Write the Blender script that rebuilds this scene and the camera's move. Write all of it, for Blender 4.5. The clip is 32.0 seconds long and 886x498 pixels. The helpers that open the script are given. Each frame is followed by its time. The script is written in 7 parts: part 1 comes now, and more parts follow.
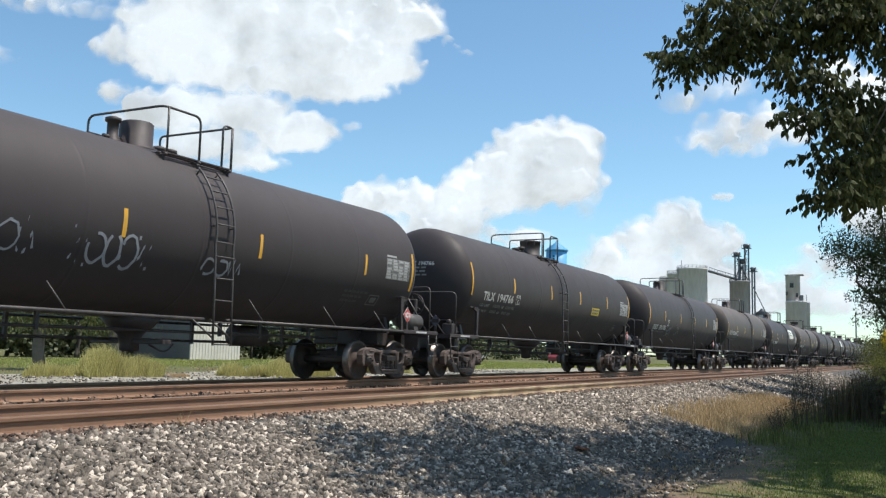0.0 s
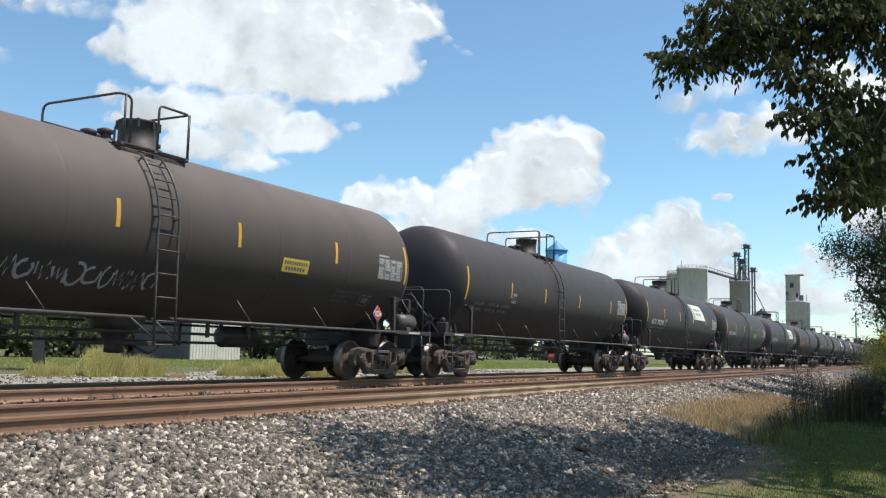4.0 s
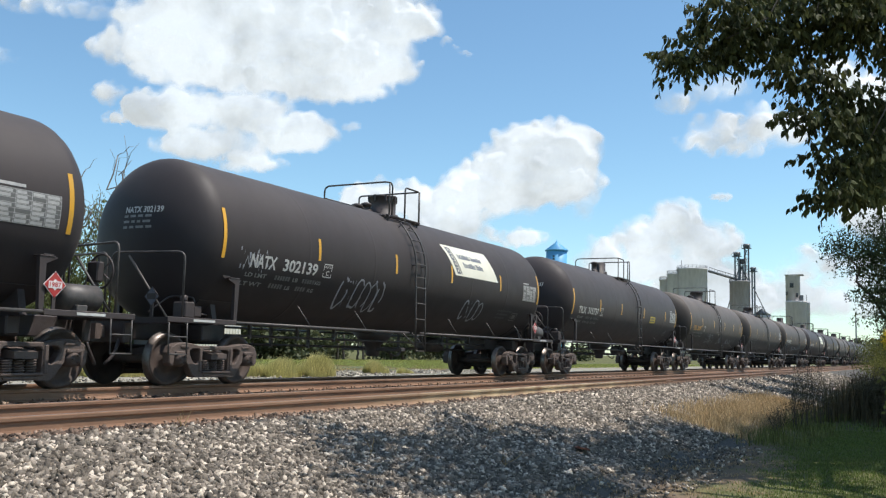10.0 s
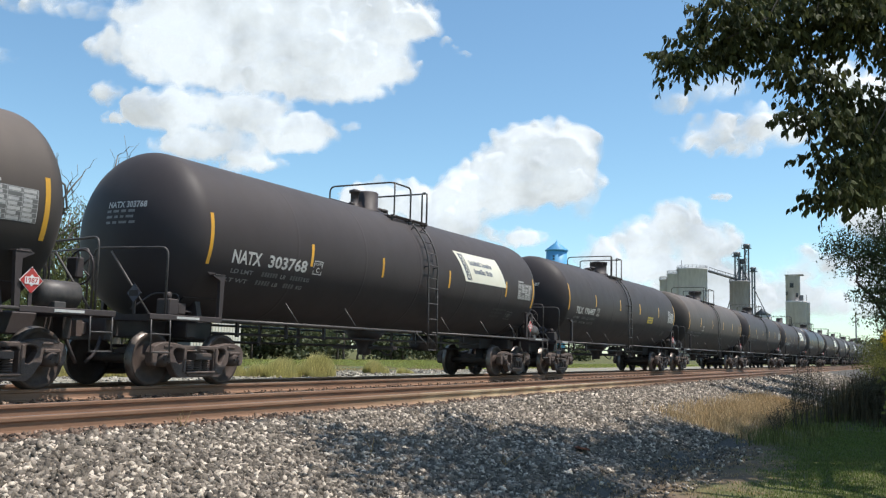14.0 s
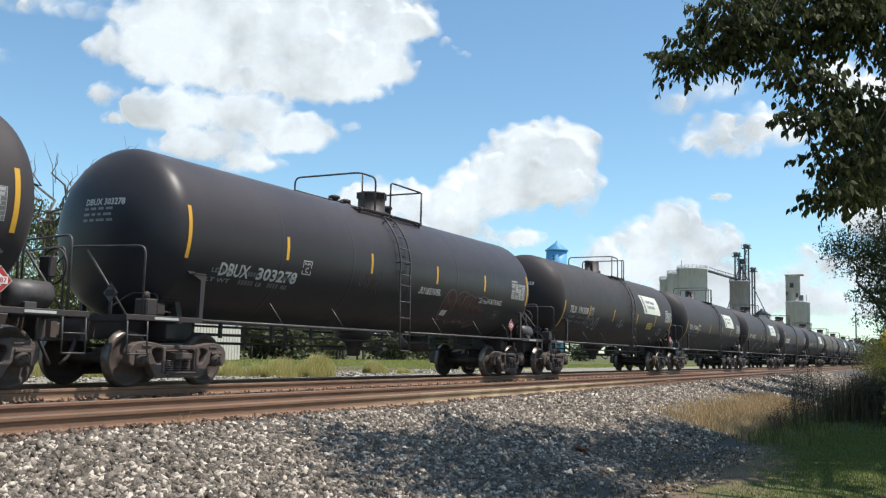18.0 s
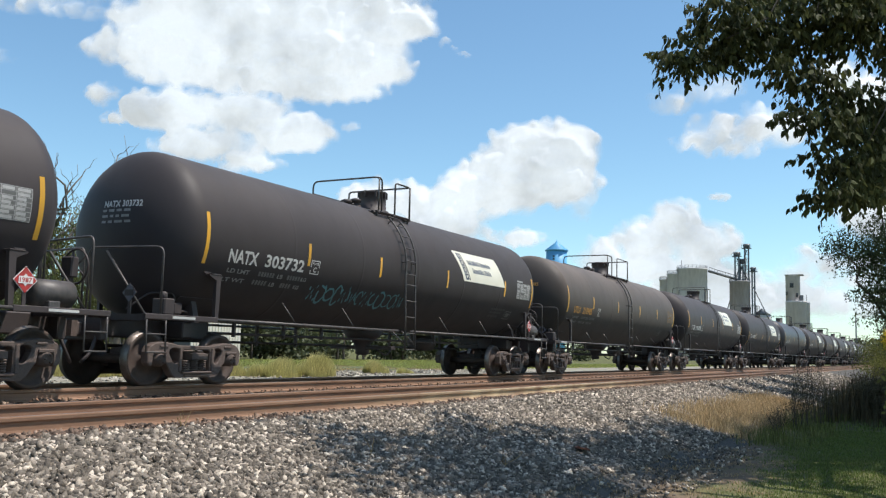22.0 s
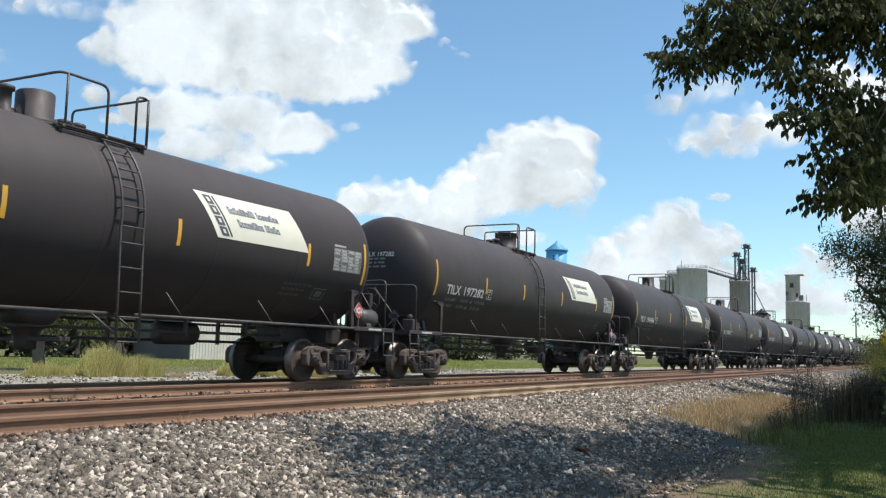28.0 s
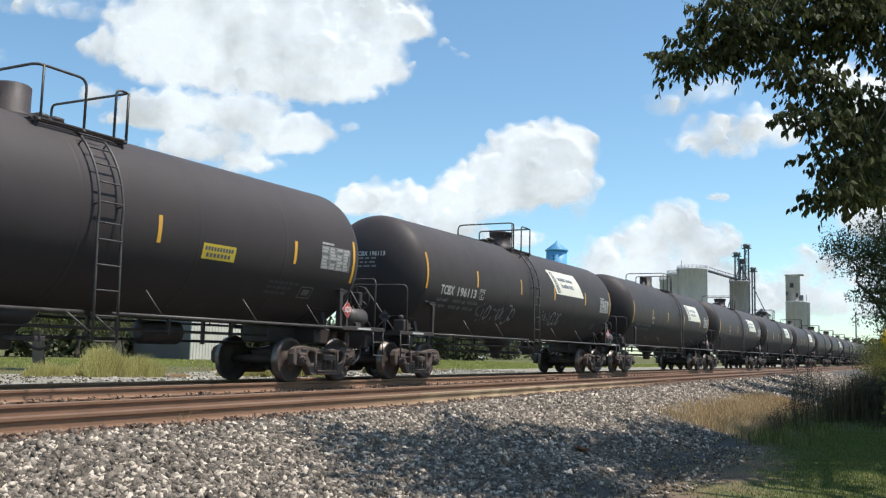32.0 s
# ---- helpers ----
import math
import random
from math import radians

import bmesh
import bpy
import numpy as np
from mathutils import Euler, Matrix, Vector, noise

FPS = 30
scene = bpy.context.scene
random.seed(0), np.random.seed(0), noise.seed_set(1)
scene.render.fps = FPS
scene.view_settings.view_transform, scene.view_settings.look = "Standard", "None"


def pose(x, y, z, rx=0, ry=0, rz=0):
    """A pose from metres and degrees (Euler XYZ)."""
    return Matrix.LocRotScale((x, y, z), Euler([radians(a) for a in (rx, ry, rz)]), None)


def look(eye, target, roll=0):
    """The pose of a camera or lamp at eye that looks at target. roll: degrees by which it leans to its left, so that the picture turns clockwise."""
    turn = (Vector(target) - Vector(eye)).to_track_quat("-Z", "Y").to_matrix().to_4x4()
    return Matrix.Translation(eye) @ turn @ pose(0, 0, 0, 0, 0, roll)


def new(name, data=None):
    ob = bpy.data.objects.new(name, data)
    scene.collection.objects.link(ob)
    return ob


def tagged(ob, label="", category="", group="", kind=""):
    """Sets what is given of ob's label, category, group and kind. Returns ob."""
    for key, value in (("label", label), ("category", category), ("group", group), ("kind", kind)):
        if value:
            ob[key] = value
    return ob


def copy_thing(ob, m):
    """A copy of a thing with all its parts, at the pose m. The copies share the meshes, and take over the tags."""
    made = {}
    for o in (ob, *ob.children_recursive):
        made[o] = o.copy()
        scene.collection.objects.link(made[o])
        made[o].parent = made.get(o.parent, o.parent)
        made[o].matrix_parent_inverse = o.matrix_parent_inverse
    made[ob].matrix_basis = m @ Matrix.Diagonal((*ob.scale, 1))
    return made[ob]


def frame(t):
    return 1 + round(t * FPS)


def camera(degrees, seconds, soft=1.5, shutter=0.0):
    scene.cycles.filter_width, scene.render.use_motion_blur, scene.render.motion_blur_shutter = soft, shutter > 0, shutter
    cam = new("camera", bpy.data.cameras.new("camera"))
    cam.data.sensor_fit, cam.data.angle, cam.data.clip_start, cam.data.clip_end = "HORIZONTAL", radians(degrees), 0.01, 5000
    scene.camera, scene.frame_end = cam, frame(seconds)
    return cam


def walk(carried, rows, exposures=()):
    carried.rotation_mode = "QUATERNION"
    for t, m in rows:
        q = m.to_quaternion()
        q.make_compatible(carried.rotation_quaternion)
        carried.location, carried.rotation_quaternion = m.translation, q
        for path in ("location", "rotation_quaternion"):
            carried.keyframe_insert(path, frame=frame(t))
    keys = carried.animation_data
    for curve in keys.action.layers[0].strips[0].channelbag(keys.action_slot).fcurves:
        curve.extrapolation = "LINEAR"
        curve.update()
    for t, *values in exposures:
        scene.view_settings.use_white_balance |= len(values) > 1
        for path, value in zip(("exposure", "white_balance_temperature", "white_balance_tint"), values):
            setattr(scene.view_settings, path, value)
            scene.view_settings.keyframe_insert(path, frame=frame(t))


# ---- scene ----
from mathutils import geometry

# World: x runs along the railway, y across it away from the camera, z = 0 is the top of the rails.
NEAR = 7.63        # near rail of the empty track
YC = 12.55         # centre line of the track with the train
PITCH = 18.2       # length of one car over its couplers

cam = camera(51.46, 32.0, soft=1.25, shutter=0.0)
EYE = Matrix.Translation((0, 0, 0.707)) @ Matrix(((0.4645, -0.1074, -0.8800, 0), (-0.8851, -0.0325, -0.4631, 0),
                                                  (0.0270, 0.9937, -0.1071, 0), (0, 0, 0, 1)))
EYE = Matrix.LocRotScale(EYE.translation, EYE.to_quaternion().normalized(), None)
walk(cam, [(0, EYE), (32, EYE)])

# ---- light ----
SUN = Vector((0.17, -0.39, 0.90)).normalized()
world = bpy.data.worlds.new("sky")
scene.world = world
world.use_nodes = True
wn = world.node_tree
wn.nodes.clear()
sky = wn.nodes.new("ShaderNodeTexSky")
sky.sky_type, sky.sun_disc = "NISHITA", False
sky.sun_elevation = math.asin(SUN.z)
sky.sun_rotation = math.atan2(SUN.x, SUN.y)
sky.altitude, sky.air_density, sky.dust_density, sky.ozone_density = 200, 1.0, 0.30, 1.2
bg = wn.nodes.new("ShaderNodeBackground")
bg.inputs["Strength"].default_value = 0.135
wout = wn.nodes.new("ShaderNodeOutputWorld")
clear_air = wn.nodes.new("ShaderNodeMix")
clear_air.data_type, clear_air.blend_type = "RGBA", "MULTIPLY"
clear_air.inputs[0].default_value, clear_air.inputs[7].default_value = 1.0, (0.80, 0.98, 0.995, 1)
wn.links.new(sky.outputs[0], clear_air.inputs[6])
wn.links.new(clear_air.outputs[2], bg.inputs["Color"])
wn.links.new(bg.outputs[0], wout.inputs["Surface"])
sun_data = bpy.data.lights.new("sun", "SUN")
sun_data.energy, sun_data.angle, sun_data.color = 4.0, radians(0.53), (1.0, 0.955, 0.89)
sun = new("sun", sun_data)
sun.matrix_basis = look((0, 0, 60), Vector((0, 0, 60)) - SUN)
scene.view_settings.exposure = 0.32


# ---- materials ----
def material(name, colour, rough=0.6, metal=0.0, second=None, scale=6.0, amount=0.5, bump=0.0, bump_scale=40.0,
             random_tone=0.0, island_tone=0.0, coords="Object", fine=0.0, stretch=(1, 1, 1), spec=0.5):
    """A surface of two colours mixed by noise at two scales, with grain, relief and a tone that varies from piece to piece."""
    m = bpy.data.materials.new(name)
    m.use_nodes = True
    nt = m.node_tree
    b = nt.nodes["Principled BSDF"]
    b.inputs["Roughness"].default_value, b.inputs["Metallic"].default_value = rough, metal
    b.inputs["Specular IOR Level"].default_value = spec
    tc = nt.nodes.new("ShaderNodeTexCoord")
    mp = nt.nodes.new("ShaderNodeMapping")
    mp.inputs["Scale"].default_value = stretch
    nt.links.new(tc.outputs[coords], mp.inputs["Vector"])

    def noisy(s, detail=5.0, r=0.6):
        n = nt.nodes.new("ShaderNodeTexNoise")
        n.inputs["Scale"].default_value, n.inputs["Detail"].default_value, n.inputs["Roughness"].default_value = s, detail, r
        nt.links.new(mp.outputs[0], n.inputs["Vector"])
        return n.outputs["Fac"]

    def ramp(src, lo, hi):
        r = nt.nodes.new("ShaderNodeMapRange")
        r.inputs["From Min"].default_value, r.inputs["From Max"].default_value = lo, hi
        nt.links.new(src, r.inputs["Value"])
        return r.outputs[0]

    def mix(a, c, f, mode="MIX"):
        x = nt.nodes.new("ShaderNodeMix")
        x.data_type, x.blend_type = "RGBA", mode
        for i, v in ((6, a), (7, c), (0, f)):
            if hasattr(v, "is_output"):
                nt.links.new(v, x.inputs[i])
            elif i == 0:
                x.inputs[0].default_value = v
            else:
                x.inputs[i].default_value = (*v, 1)
        return x.outputs[2]

    col = mix(colour, second or tuple(c * 0.7 for c in colour), ramp(noisy(scale), 0.5 - amount * 0.4, 0.5 + amount * 0.4))
    if fine:
        col = mix(col, mix((1, 1, 1), (1 - fine, 1 - fine, 1 - fine), ramp(noisy(scale * 14, 3), 0.35, 0.65)), 1.0, "MULTIPLY")
    for tone, src in ((random_tone, "object"), (island_tone, "island")):
        if tone:
            if src == "object":
                o = nt.nodes.new("ShaderNodeObjectInfo").outputs["Random"]
            else:
                o = nt.nodes.new("ShaderNodeNewGeometry").outputs["Random Per Island"]
            r = nt.nodes.new("ShaderNodeMapRange")
            r.inputs["To Min"].default_value, r.inputs["To Max"].default_value = 1 - tone, 1 + tone
            nt.links.new(o, r.inputs["Value"])
            cv = nt.nodes.new("ShaderNodeCombineColor")
            for i in range(3):
                nt.links.new(r.outputs[0], cv.inputs[i])
            col = mix(col, cv.outputs[0], 1.0, "MULTIPLY")
    if hasattr(col, "is_output"):
        nt.links.new(col, b.inputs["Base Color"])
    rr = nt.nodes.new("ShaderNodeMapRange")
    rr.inputs["To Min"].default_value, rr.inputs["To Max"].default_value = max(0.02, rough - 0.1), min(1, rough + 0.1)
    nt.links.new(noisy(scale * 2.3), rr.inputs["Value"])
    nt.links.new(rr.outputs[0], b.inputs["Roughness"])
    if bump:
        bp = nt.nodes.new("ShaderNodeBump")
        bp.inputs["Strength"].default_value, bp.inputs["Distance"].default_value = bump, 0.02
        nt.links.new(noisy(bump_scale, 4), bp.inputs["Height"])
        nt.links.new(bp.outputs[0], b.inputs["Normal"])
    return m


def leafy(name, colour, second, rough=0.5, trans=0.35, tone=0.5, spec=0.3):
    """Leaves and grass: gloss over diffuse, with light coming through."""
    m = material(name, colour, rough, 0, second, 1.2, 0.9, island_tone=tone, spec=spec)
    nt = m.node_tree
    b = nt.nodes["Principled BSDF"]
    t = nt.nodes.new("ShaderNodeBsdfTranslucent")
    col = b.inputs["Base Color"].links[0].from_socket
    nt.links.new(col, t.inputs["Color"])
    mx = nt.nodes.new("ShaderNodeMixShader")
    mx.inputs[0].default_value = trans
    nt.links.new(b.outputs[0], mx.inputs[1])
    nt.links.new(t.outputs[0], mx.inputs[2])
    nt.links.new(mx.outputs[0], nt.nodes["Material Output"].inputs["Surface"])
    return m


def tank_paint(name, colour, dust, rough, dusty):
    """Black tank paint with road dust on the upper side, streaks that run down round the shell, and a seam at each
    ring. Shade on the domed ends is put into the colour.
    """
    m = material(name, colour, rough, 0, tuple(c * 1.35 for c in colour), 0.9, 0.8, 0.08, 7.0, random_tone=0.15, spec=0.28)
    nt = m.node_tree
    b = nt.nodes["Principled BSDF"]
    b.inputs["Sheen Weight"].default_value, b.inputs["Sheen Roughness"].default_value = dusty * 0.04, 0.4
    b.inputs["Sheen Tint"].default_value = (1.0, 0.92, 0.85, 1)
    base = b.inputs["Base Color"].links[0].from_socket
    tc = nt.nodes.new("ShaderNodeTexCoord")
    mp = nt.nodes.new("ShaderNodeMapping")
    mp.inputs["Scale"].default_value = (0.7, 0.25, 0.25)
    nt.links.new(tc.outputs["Object"], mp.inputs["Vector"])
    n = nt.nodes.new("ShaderNodeTexNoise")
    n.inputs["Scale"].default_value, n.inputs["Detail"].default_value = 1.4, 7
    nt.links.new(mp.outputs[0], n.inputs["Vector"])
    sep = nt.nodes.new("ShaderNodeSeparateXYZ")
    nt.links.new(tc.outputs["Normal"], sep.inputs[0])
    up = nt.nodes.new("ShaderNodeMapRange")
    up.inputs["From Min"].default_value, up.inputs["From Max"].default_value = -0.35, 0.9
    nt.links.new(sep.outputs["Z"], up.inputs["Value"])
    mul = nt.nodes.new("ShaderNodeMath")
    mul.operation = "MULTIPLY"
    # Painted shade: the dust colour fades out where the surface faces along the car.
    flank, ends = nt.nodes.new("ShaderNodeMath"), nt.nodes.new("ShaderNodeMapRange")
    flank.operation = "ABSOLUTE"
    nt.links.new(sep.outputs["X"], flank.inputs[0])
    ends.inputs["From Min"].default_value, ends.inputs["From Max"].default_value = 0.15, 0.75
    ends.inputs["To Min"].default_value, ends.inputs["To Max"].default_value = 1.0, 0.12
    nt.links.new(flank.outputs[0], ends.inputs["Value"])
    dust_end_shade = nt.nodes.new("ShaderNodeMath")
    dust_end_shade.operation = "MULTIPLY"
    nt.links.new(up.outputs[0], dust_end_shade.inputs[0])
    nt.links.new(ends.outputs[0], dust_end_shade.inputs[1])
    nt.links.new(dust_end_shade.outputs[0], mul.inputs[0])
    even = nt.nodes.new("ShaderNodeMapRange")
    even.inputs["From Min"].default_value, even.inputs["From Max"].default_value = 0.25, 0.75
    even.inputs["To Min"].default_value, even.inputs["To Max"].default_value = 0.36, 0.64
    nt.links.new(n.outputs["Fac"], even.inputs["Value"])
    nt.links.new(even.outputs[0], mul.inputs[1])
    amt = nt.nodes.new("ShaderNodeMath")
    amt.operation = "MULTIPLY"
    amt.inputs[1].default_value = dusty
    nt.links.new(mul.outputs[0], amt.inputs[0])
    mx = nt.nodes.new("ShaderNodeMix")
    mx.data_type = "RGBA"
    nt.links.new(amt.outputs[0], mx.inputs[0])
    nt.links.new(base, mx.inputs[6])
    mx.inputs[7].default_value = (*dust, 1)
    nt.links.new(mx.outputs[2], b.inputs["Base Color"])
    return m


M = {
    "tank": tank_paint("black_tank_paint", (0.0355, 0.0290, 0.0300), (0.100, 0.080, 0.070), 0.58, 1.0),
    "tank_dusty": tank_paint("dusty_tank_paint", (0.037, 0.031, 0.028), (0.215, 0.168, 0.138), 0.60, 1.2),
    "tank_gloss": tank_paint("glossy_tank_paint", (0.030, 0.028, 0.032), (0.115, 0.090, 0.081), 0.42, 1.0),
    "black": material("black_steel", (0.042, 0.032, 0.032), 0.6, 0, (0.062, 0.046, 0.043), 5, 0.6, 0.15, 30),
    "pipe": material("grey_worn_pipe", (0.05, 0.048, 0.048), 0.5, 0.1, (0.12, 0.10, 0.09), 7, 0.6),
    "cast": material("dusty_cast_steel", (0.098, 0.069, 0.059), 0.75, 0.0, (0.155, 0.112, 0.094), 4, 0.7, 0.3, 45, fine=0.3),
    "wheel": material("rusty_wheel", (0.056, 0.039, 0.033), 0.75, 0.1, (0.105, 0.072, 0.058), 5, 0.7, 0.2, 30),
    "tread": material("bright_wheel_tread", (0.20, 0.18, 0.165), 0.4, 0.8, (0.10, 0.08, 0.07), 8, 0.5),
    "rust": material("rail_rust", (0.225, 0.118, 0.070), 0.85, 0, (0.315, 0.185, 0.116), 0.8, 0.7, 0.25, 40, fine=0.14, stretch=(0.35, 1, 1)),
    "railtop": material("rail_running_face", (0.30, 0.25, 0.22), 0.4, 0.6, (0.20, 0.12, 0.085), 1.5, 0.6),
    "tie": material("weathered_tie", (0.13, 0.088, 0.06), 0.9, 0, (0.20, 0.14, 0.10), 4, 0.8, 0.5, 30, random_tone=0.25, stretch=(4, 1, 4)),
    "plate": material("worn_tie_plate", (0.24, 0.15, 0.10), 0.85, 0, (0.32, 0.215, 0.145), 6, 0.7, 0.3, 50),
    "yellow": material("reflective_yellow", (0.78, 0.40, 0.03), 0.4, 0, (0.64, 0.35, 0.06), 5, 0.5, random_tone=0.15),
    "white": material("white_stencil", (0.72, 0.71, 0.68), 0.6, 0, (0.50, 0.48, 0.45), 9, 0.7, fine=0.15),
    "worn_white": material("thin_white_stencil", (0.34, 0.33, 0.31), 0.7, 0, (0.15, 0.145, 0.14), 14, 0.8),
    "faint": material("worn_stencil", (0.20, 0.19, 0.18), 0.7, 0, (0.09, 0.085, 0.08), 12, 0.8),
    "orange": material("orange_stencil", (0.62, 0.30, 0.05), 0.6, 0, (0.42, 0.22, 0.06), 9, 0.7),
    "worn_orange": material("worn_orange_stencil", (0.22, 0.12, 0.04), 0.7, 0, (0.12, 0.075, 0.035), 9, 0.7),
    "cream": material("cream_vinyl", (0.87, 0.83, 0.70), 0.45, 0, (0.80, 0.75, 0.61), 2, 0.6),
    "slate": material("dark_print", (0.085, 0.09, 0.12), 0.5, 0, (0.12, 0.12, 0.15), 6, 0.5),
    "panel_yellow": material("yellow_notice", (0.75, 0.56, 0.05), 0.5, 0, (0.6, 0.45, 0.06), 4, 0.6),
    "panel_back": material("thin_grey_panel", (0.16, 0.155, 0.15), 0.6, 0, (0.11, 0.105, 0.10), 8, 0.7),
    "ghost": material("faded_stencil", (0.085, 0.08, 0.078), 0.7, 0, (0.05, 0.048, 0.046), 12, 0.8),
    "print": material("grey_blue_print", (0.19, 0.20, 0.24), 0.5, 0, (0.24, 0.25, 0.28), 6, 0.5),
    "panel_grey": material("grey_data_panel", (0.52, 0.50, 0.48), 0.6, 0, (0.32, 0.31, 0.30), 8, 0.7),
    "placard": material("white_placard", (0.80, 0.78, 0.76), 0.45, 0, (0.66, 0.62, 0.6), 6, 0.5),
    "red": material("placard_red", (0.50, 0.035, 0.035), 0.5, 0, (0.38, 0.05, 0.04), 6, 0.5),
    "spray": material("pale_spray_paint", (0.42, 0.43, 0.46), 0.6, 0, (0.22, 0.22, 0.24), 5, 0.8),
    "spray_teal": material("teal_spray_paint", (0.12, 0.30, 0.33), 0.6, 0, (0.06, 0.15, 0.17), 5, 0.8),
    "spray_dull": material("grey_pink_spray_paint", (0.20, 0.14, 0.12), 0.6, 0, (0.13, 0.10, 0.09), 5, 0.8),
    "spray_rust": material("dull_red_spray_paint", (0.095, 0.042, 0.036), 0.6, 0, (0.055, 0.034, 0.030), 5, 0.8),
    "patch": material("grey_touch_up_paint", (0.085, 0.084, 0.086), 0.55, 0, (0.066, 0.065, 0.067), 3, 0.7),
    "ballast": material("ballast_bed", (0.080, 0.065, 0.050), 0.95, 0, (0.15, 0.135, 0.118), 22, 0.5, 1.0, 30, fine=0.55),
    "stone": material("crushed_stone", (0.240, 0.203, 0.168), 0.9, 0, (0.345, 0.300, 0.252), 9, 0.6, 0.4, 60, fine=0.2),
    "ground": None,
}


def stone_tones(m):
    """Crushed stone: most pieces mid grey-brown, some nearly black, a few almost white."""
    nt = m.node_tree
    b = nt.nodes["Principled BSDF"]
    base = b.inputs["Base Color"].links[0].from_socket
    geo, ramp, mx = nt.nodes.new("ShaderNodeNewGeometry"), nt.nodes.new("ShaderNodeValToRGB"), nt.nodes.new("ShaderNodeMix")
    stops = ((0.0, (0.26, 0.245, 0.23)), (0.40, (0.55, 0.525, 0.49)), (0.74, (0.95, 0.91, 0.86)), (0.88, (1.6, 1.55, 1.47)), (1.0, (2.7, 2.65, 2.55)))
    while len(ramp.color_ramp.elements) < len(stops):
        ramp.color_ramp.elements.new(0.5)
    for e, (at, c) in zip(ramp.color_ramp.elements, stops):
        e.position, e.color = at, (*c, 1)
    mx.data_type, mx.blend_type = "RGBA", "MULTIPLY"
    mx.inputs[0].default_value = 1.0
    nt.links.new(geo.outputs["Random Per Island"], ramp.inputs[0])
    nt.links.new(base, mx.inputs[6])
    nt.links.new(ramp.outputs[0], mx.inputs[7])
    nt.links.new(mx.outputs[2], b.inputs["Base Color"])


stone_tones(M["stone"])
M["stone_brown"] = material("rust_stained_stone", (0.13, 0.086, 0.062), 0.9, 0, (0.21, 0.148, 0.112), 9, 0.6, 0.4, 60, fine=0.2)
stone_tones(M["stone_brown"])


def dusted_sunlit(m, colour, x0, x1):
    """Tan dust on one stretch of a rail, with its pale sunlit look put into the colour."""
    nt = m.node_tree
    b = nt.nodes["Principled BSDF"]
    base = b.inputs["Base Color"].links[0].from_socket
    tc, xyz, n = nt.nodes.new("ShaderNodeTexCoord"), nt.nodes.new("ShaderNodeSeparateXYZ"), nt.nodes.new("ShaderNodeTexNoise")
    n.inputs["Scale"].default_value, n.inputs["Detail"].default_value = 1.3, 6
    nt.links.new(tc.outputs["Object"], n.inputs["Vector"])
    nt.links.new(tc.outputs["Object"], xyz.inputs[0])
    last = None
    for lo, hi in ((x0 - 3, x0 + 3), (x1 + 5, x1 - 5)):
        r = nt.nodes.new("ShaderNodeMapRange")
        r.inputs["From Min"].default_value, r.inputs["From Max"].default_value = lo, hi
        nt.links.new(xyz.outputs["X"], r.inputs["Value"])
        if last:
            k = nt.nodes.new("ShaderNodeMath")
            k.operation = "MULTIPLY"
            nt.links.new(last, k.inputs[0])
            nt.links.new(r.outputs[0], k.inputs[1])
            last = k.outputs[0]
        else:
            last = r.outputs[0]
    k = nt.nodes.new("ShaderNodeMath")
    k.operation = "MULTIPLY"
    nt.links.new(last, k.inputs[0])
    r = nt.nodes.new("ShaderNodeMapRange")
    r.inputs["From Min"].default_value, r.inputs["From Max"].default_value = 0.3, 0.6
    nt.links.new(n.outputs["Fac"], r.inputs["Value"])
    nt.links.new(r.outputs[0], k.inputs[1])
    mx = nt.nodes.new("ShaderNodeMix")
    mx.data_type = "RGBA"
    nt.links.new(k.outputs[0], mx.inputs[0])
    nt.links.new(base, mx.inputs[6])
    mx.inputs[7].default_value = (*colour, 1)
    nt.links.new(mx.outputs[2], b.inputs["Base Color"])


M["sandy_rust"] = M["rust"].copy()
dusted_sunlit(M["sandy_rust"], (0.60, 0.46, 0.29), 14.0, 25.0)


# ---- mesh helpers ----
def part(name, bm, mat, parent=None, label="", smooth=False):
    """Links a bmesh as one mesh object under a thing or a part."""
    me = bpy.data.meshes.new(name)
    bm.normal_update()
    bm.to_mesh(me)
    bm.free()
    mats = mat if isinstance(mat, (list, tuple)) else (mat,)
    for m in mats:
        me.materials.append(m)
    if smooth:
        for p in me.polygons:
            p.use_smooth = True
    ob = new(name, me)
    if parent is not None:
        ob.parent = parent
    if label:
        ob["label"] = label
    return ob


def mesh_part(name, verts, faces, mat, parent=None, label="", smooth=False):
    me = bpy.data.meshes.new(name)
    me.from_pydata(verts, [], faces)
    me.materials.append(mat)
    if smooth:
        me.polygons.foreach_set("use_smooth", [True] * len(me.polygons))
    ob = new(name, me)
    if parent is not None:
        ob.parent = parent
    if label:
        ob["label"] = label
    return ob


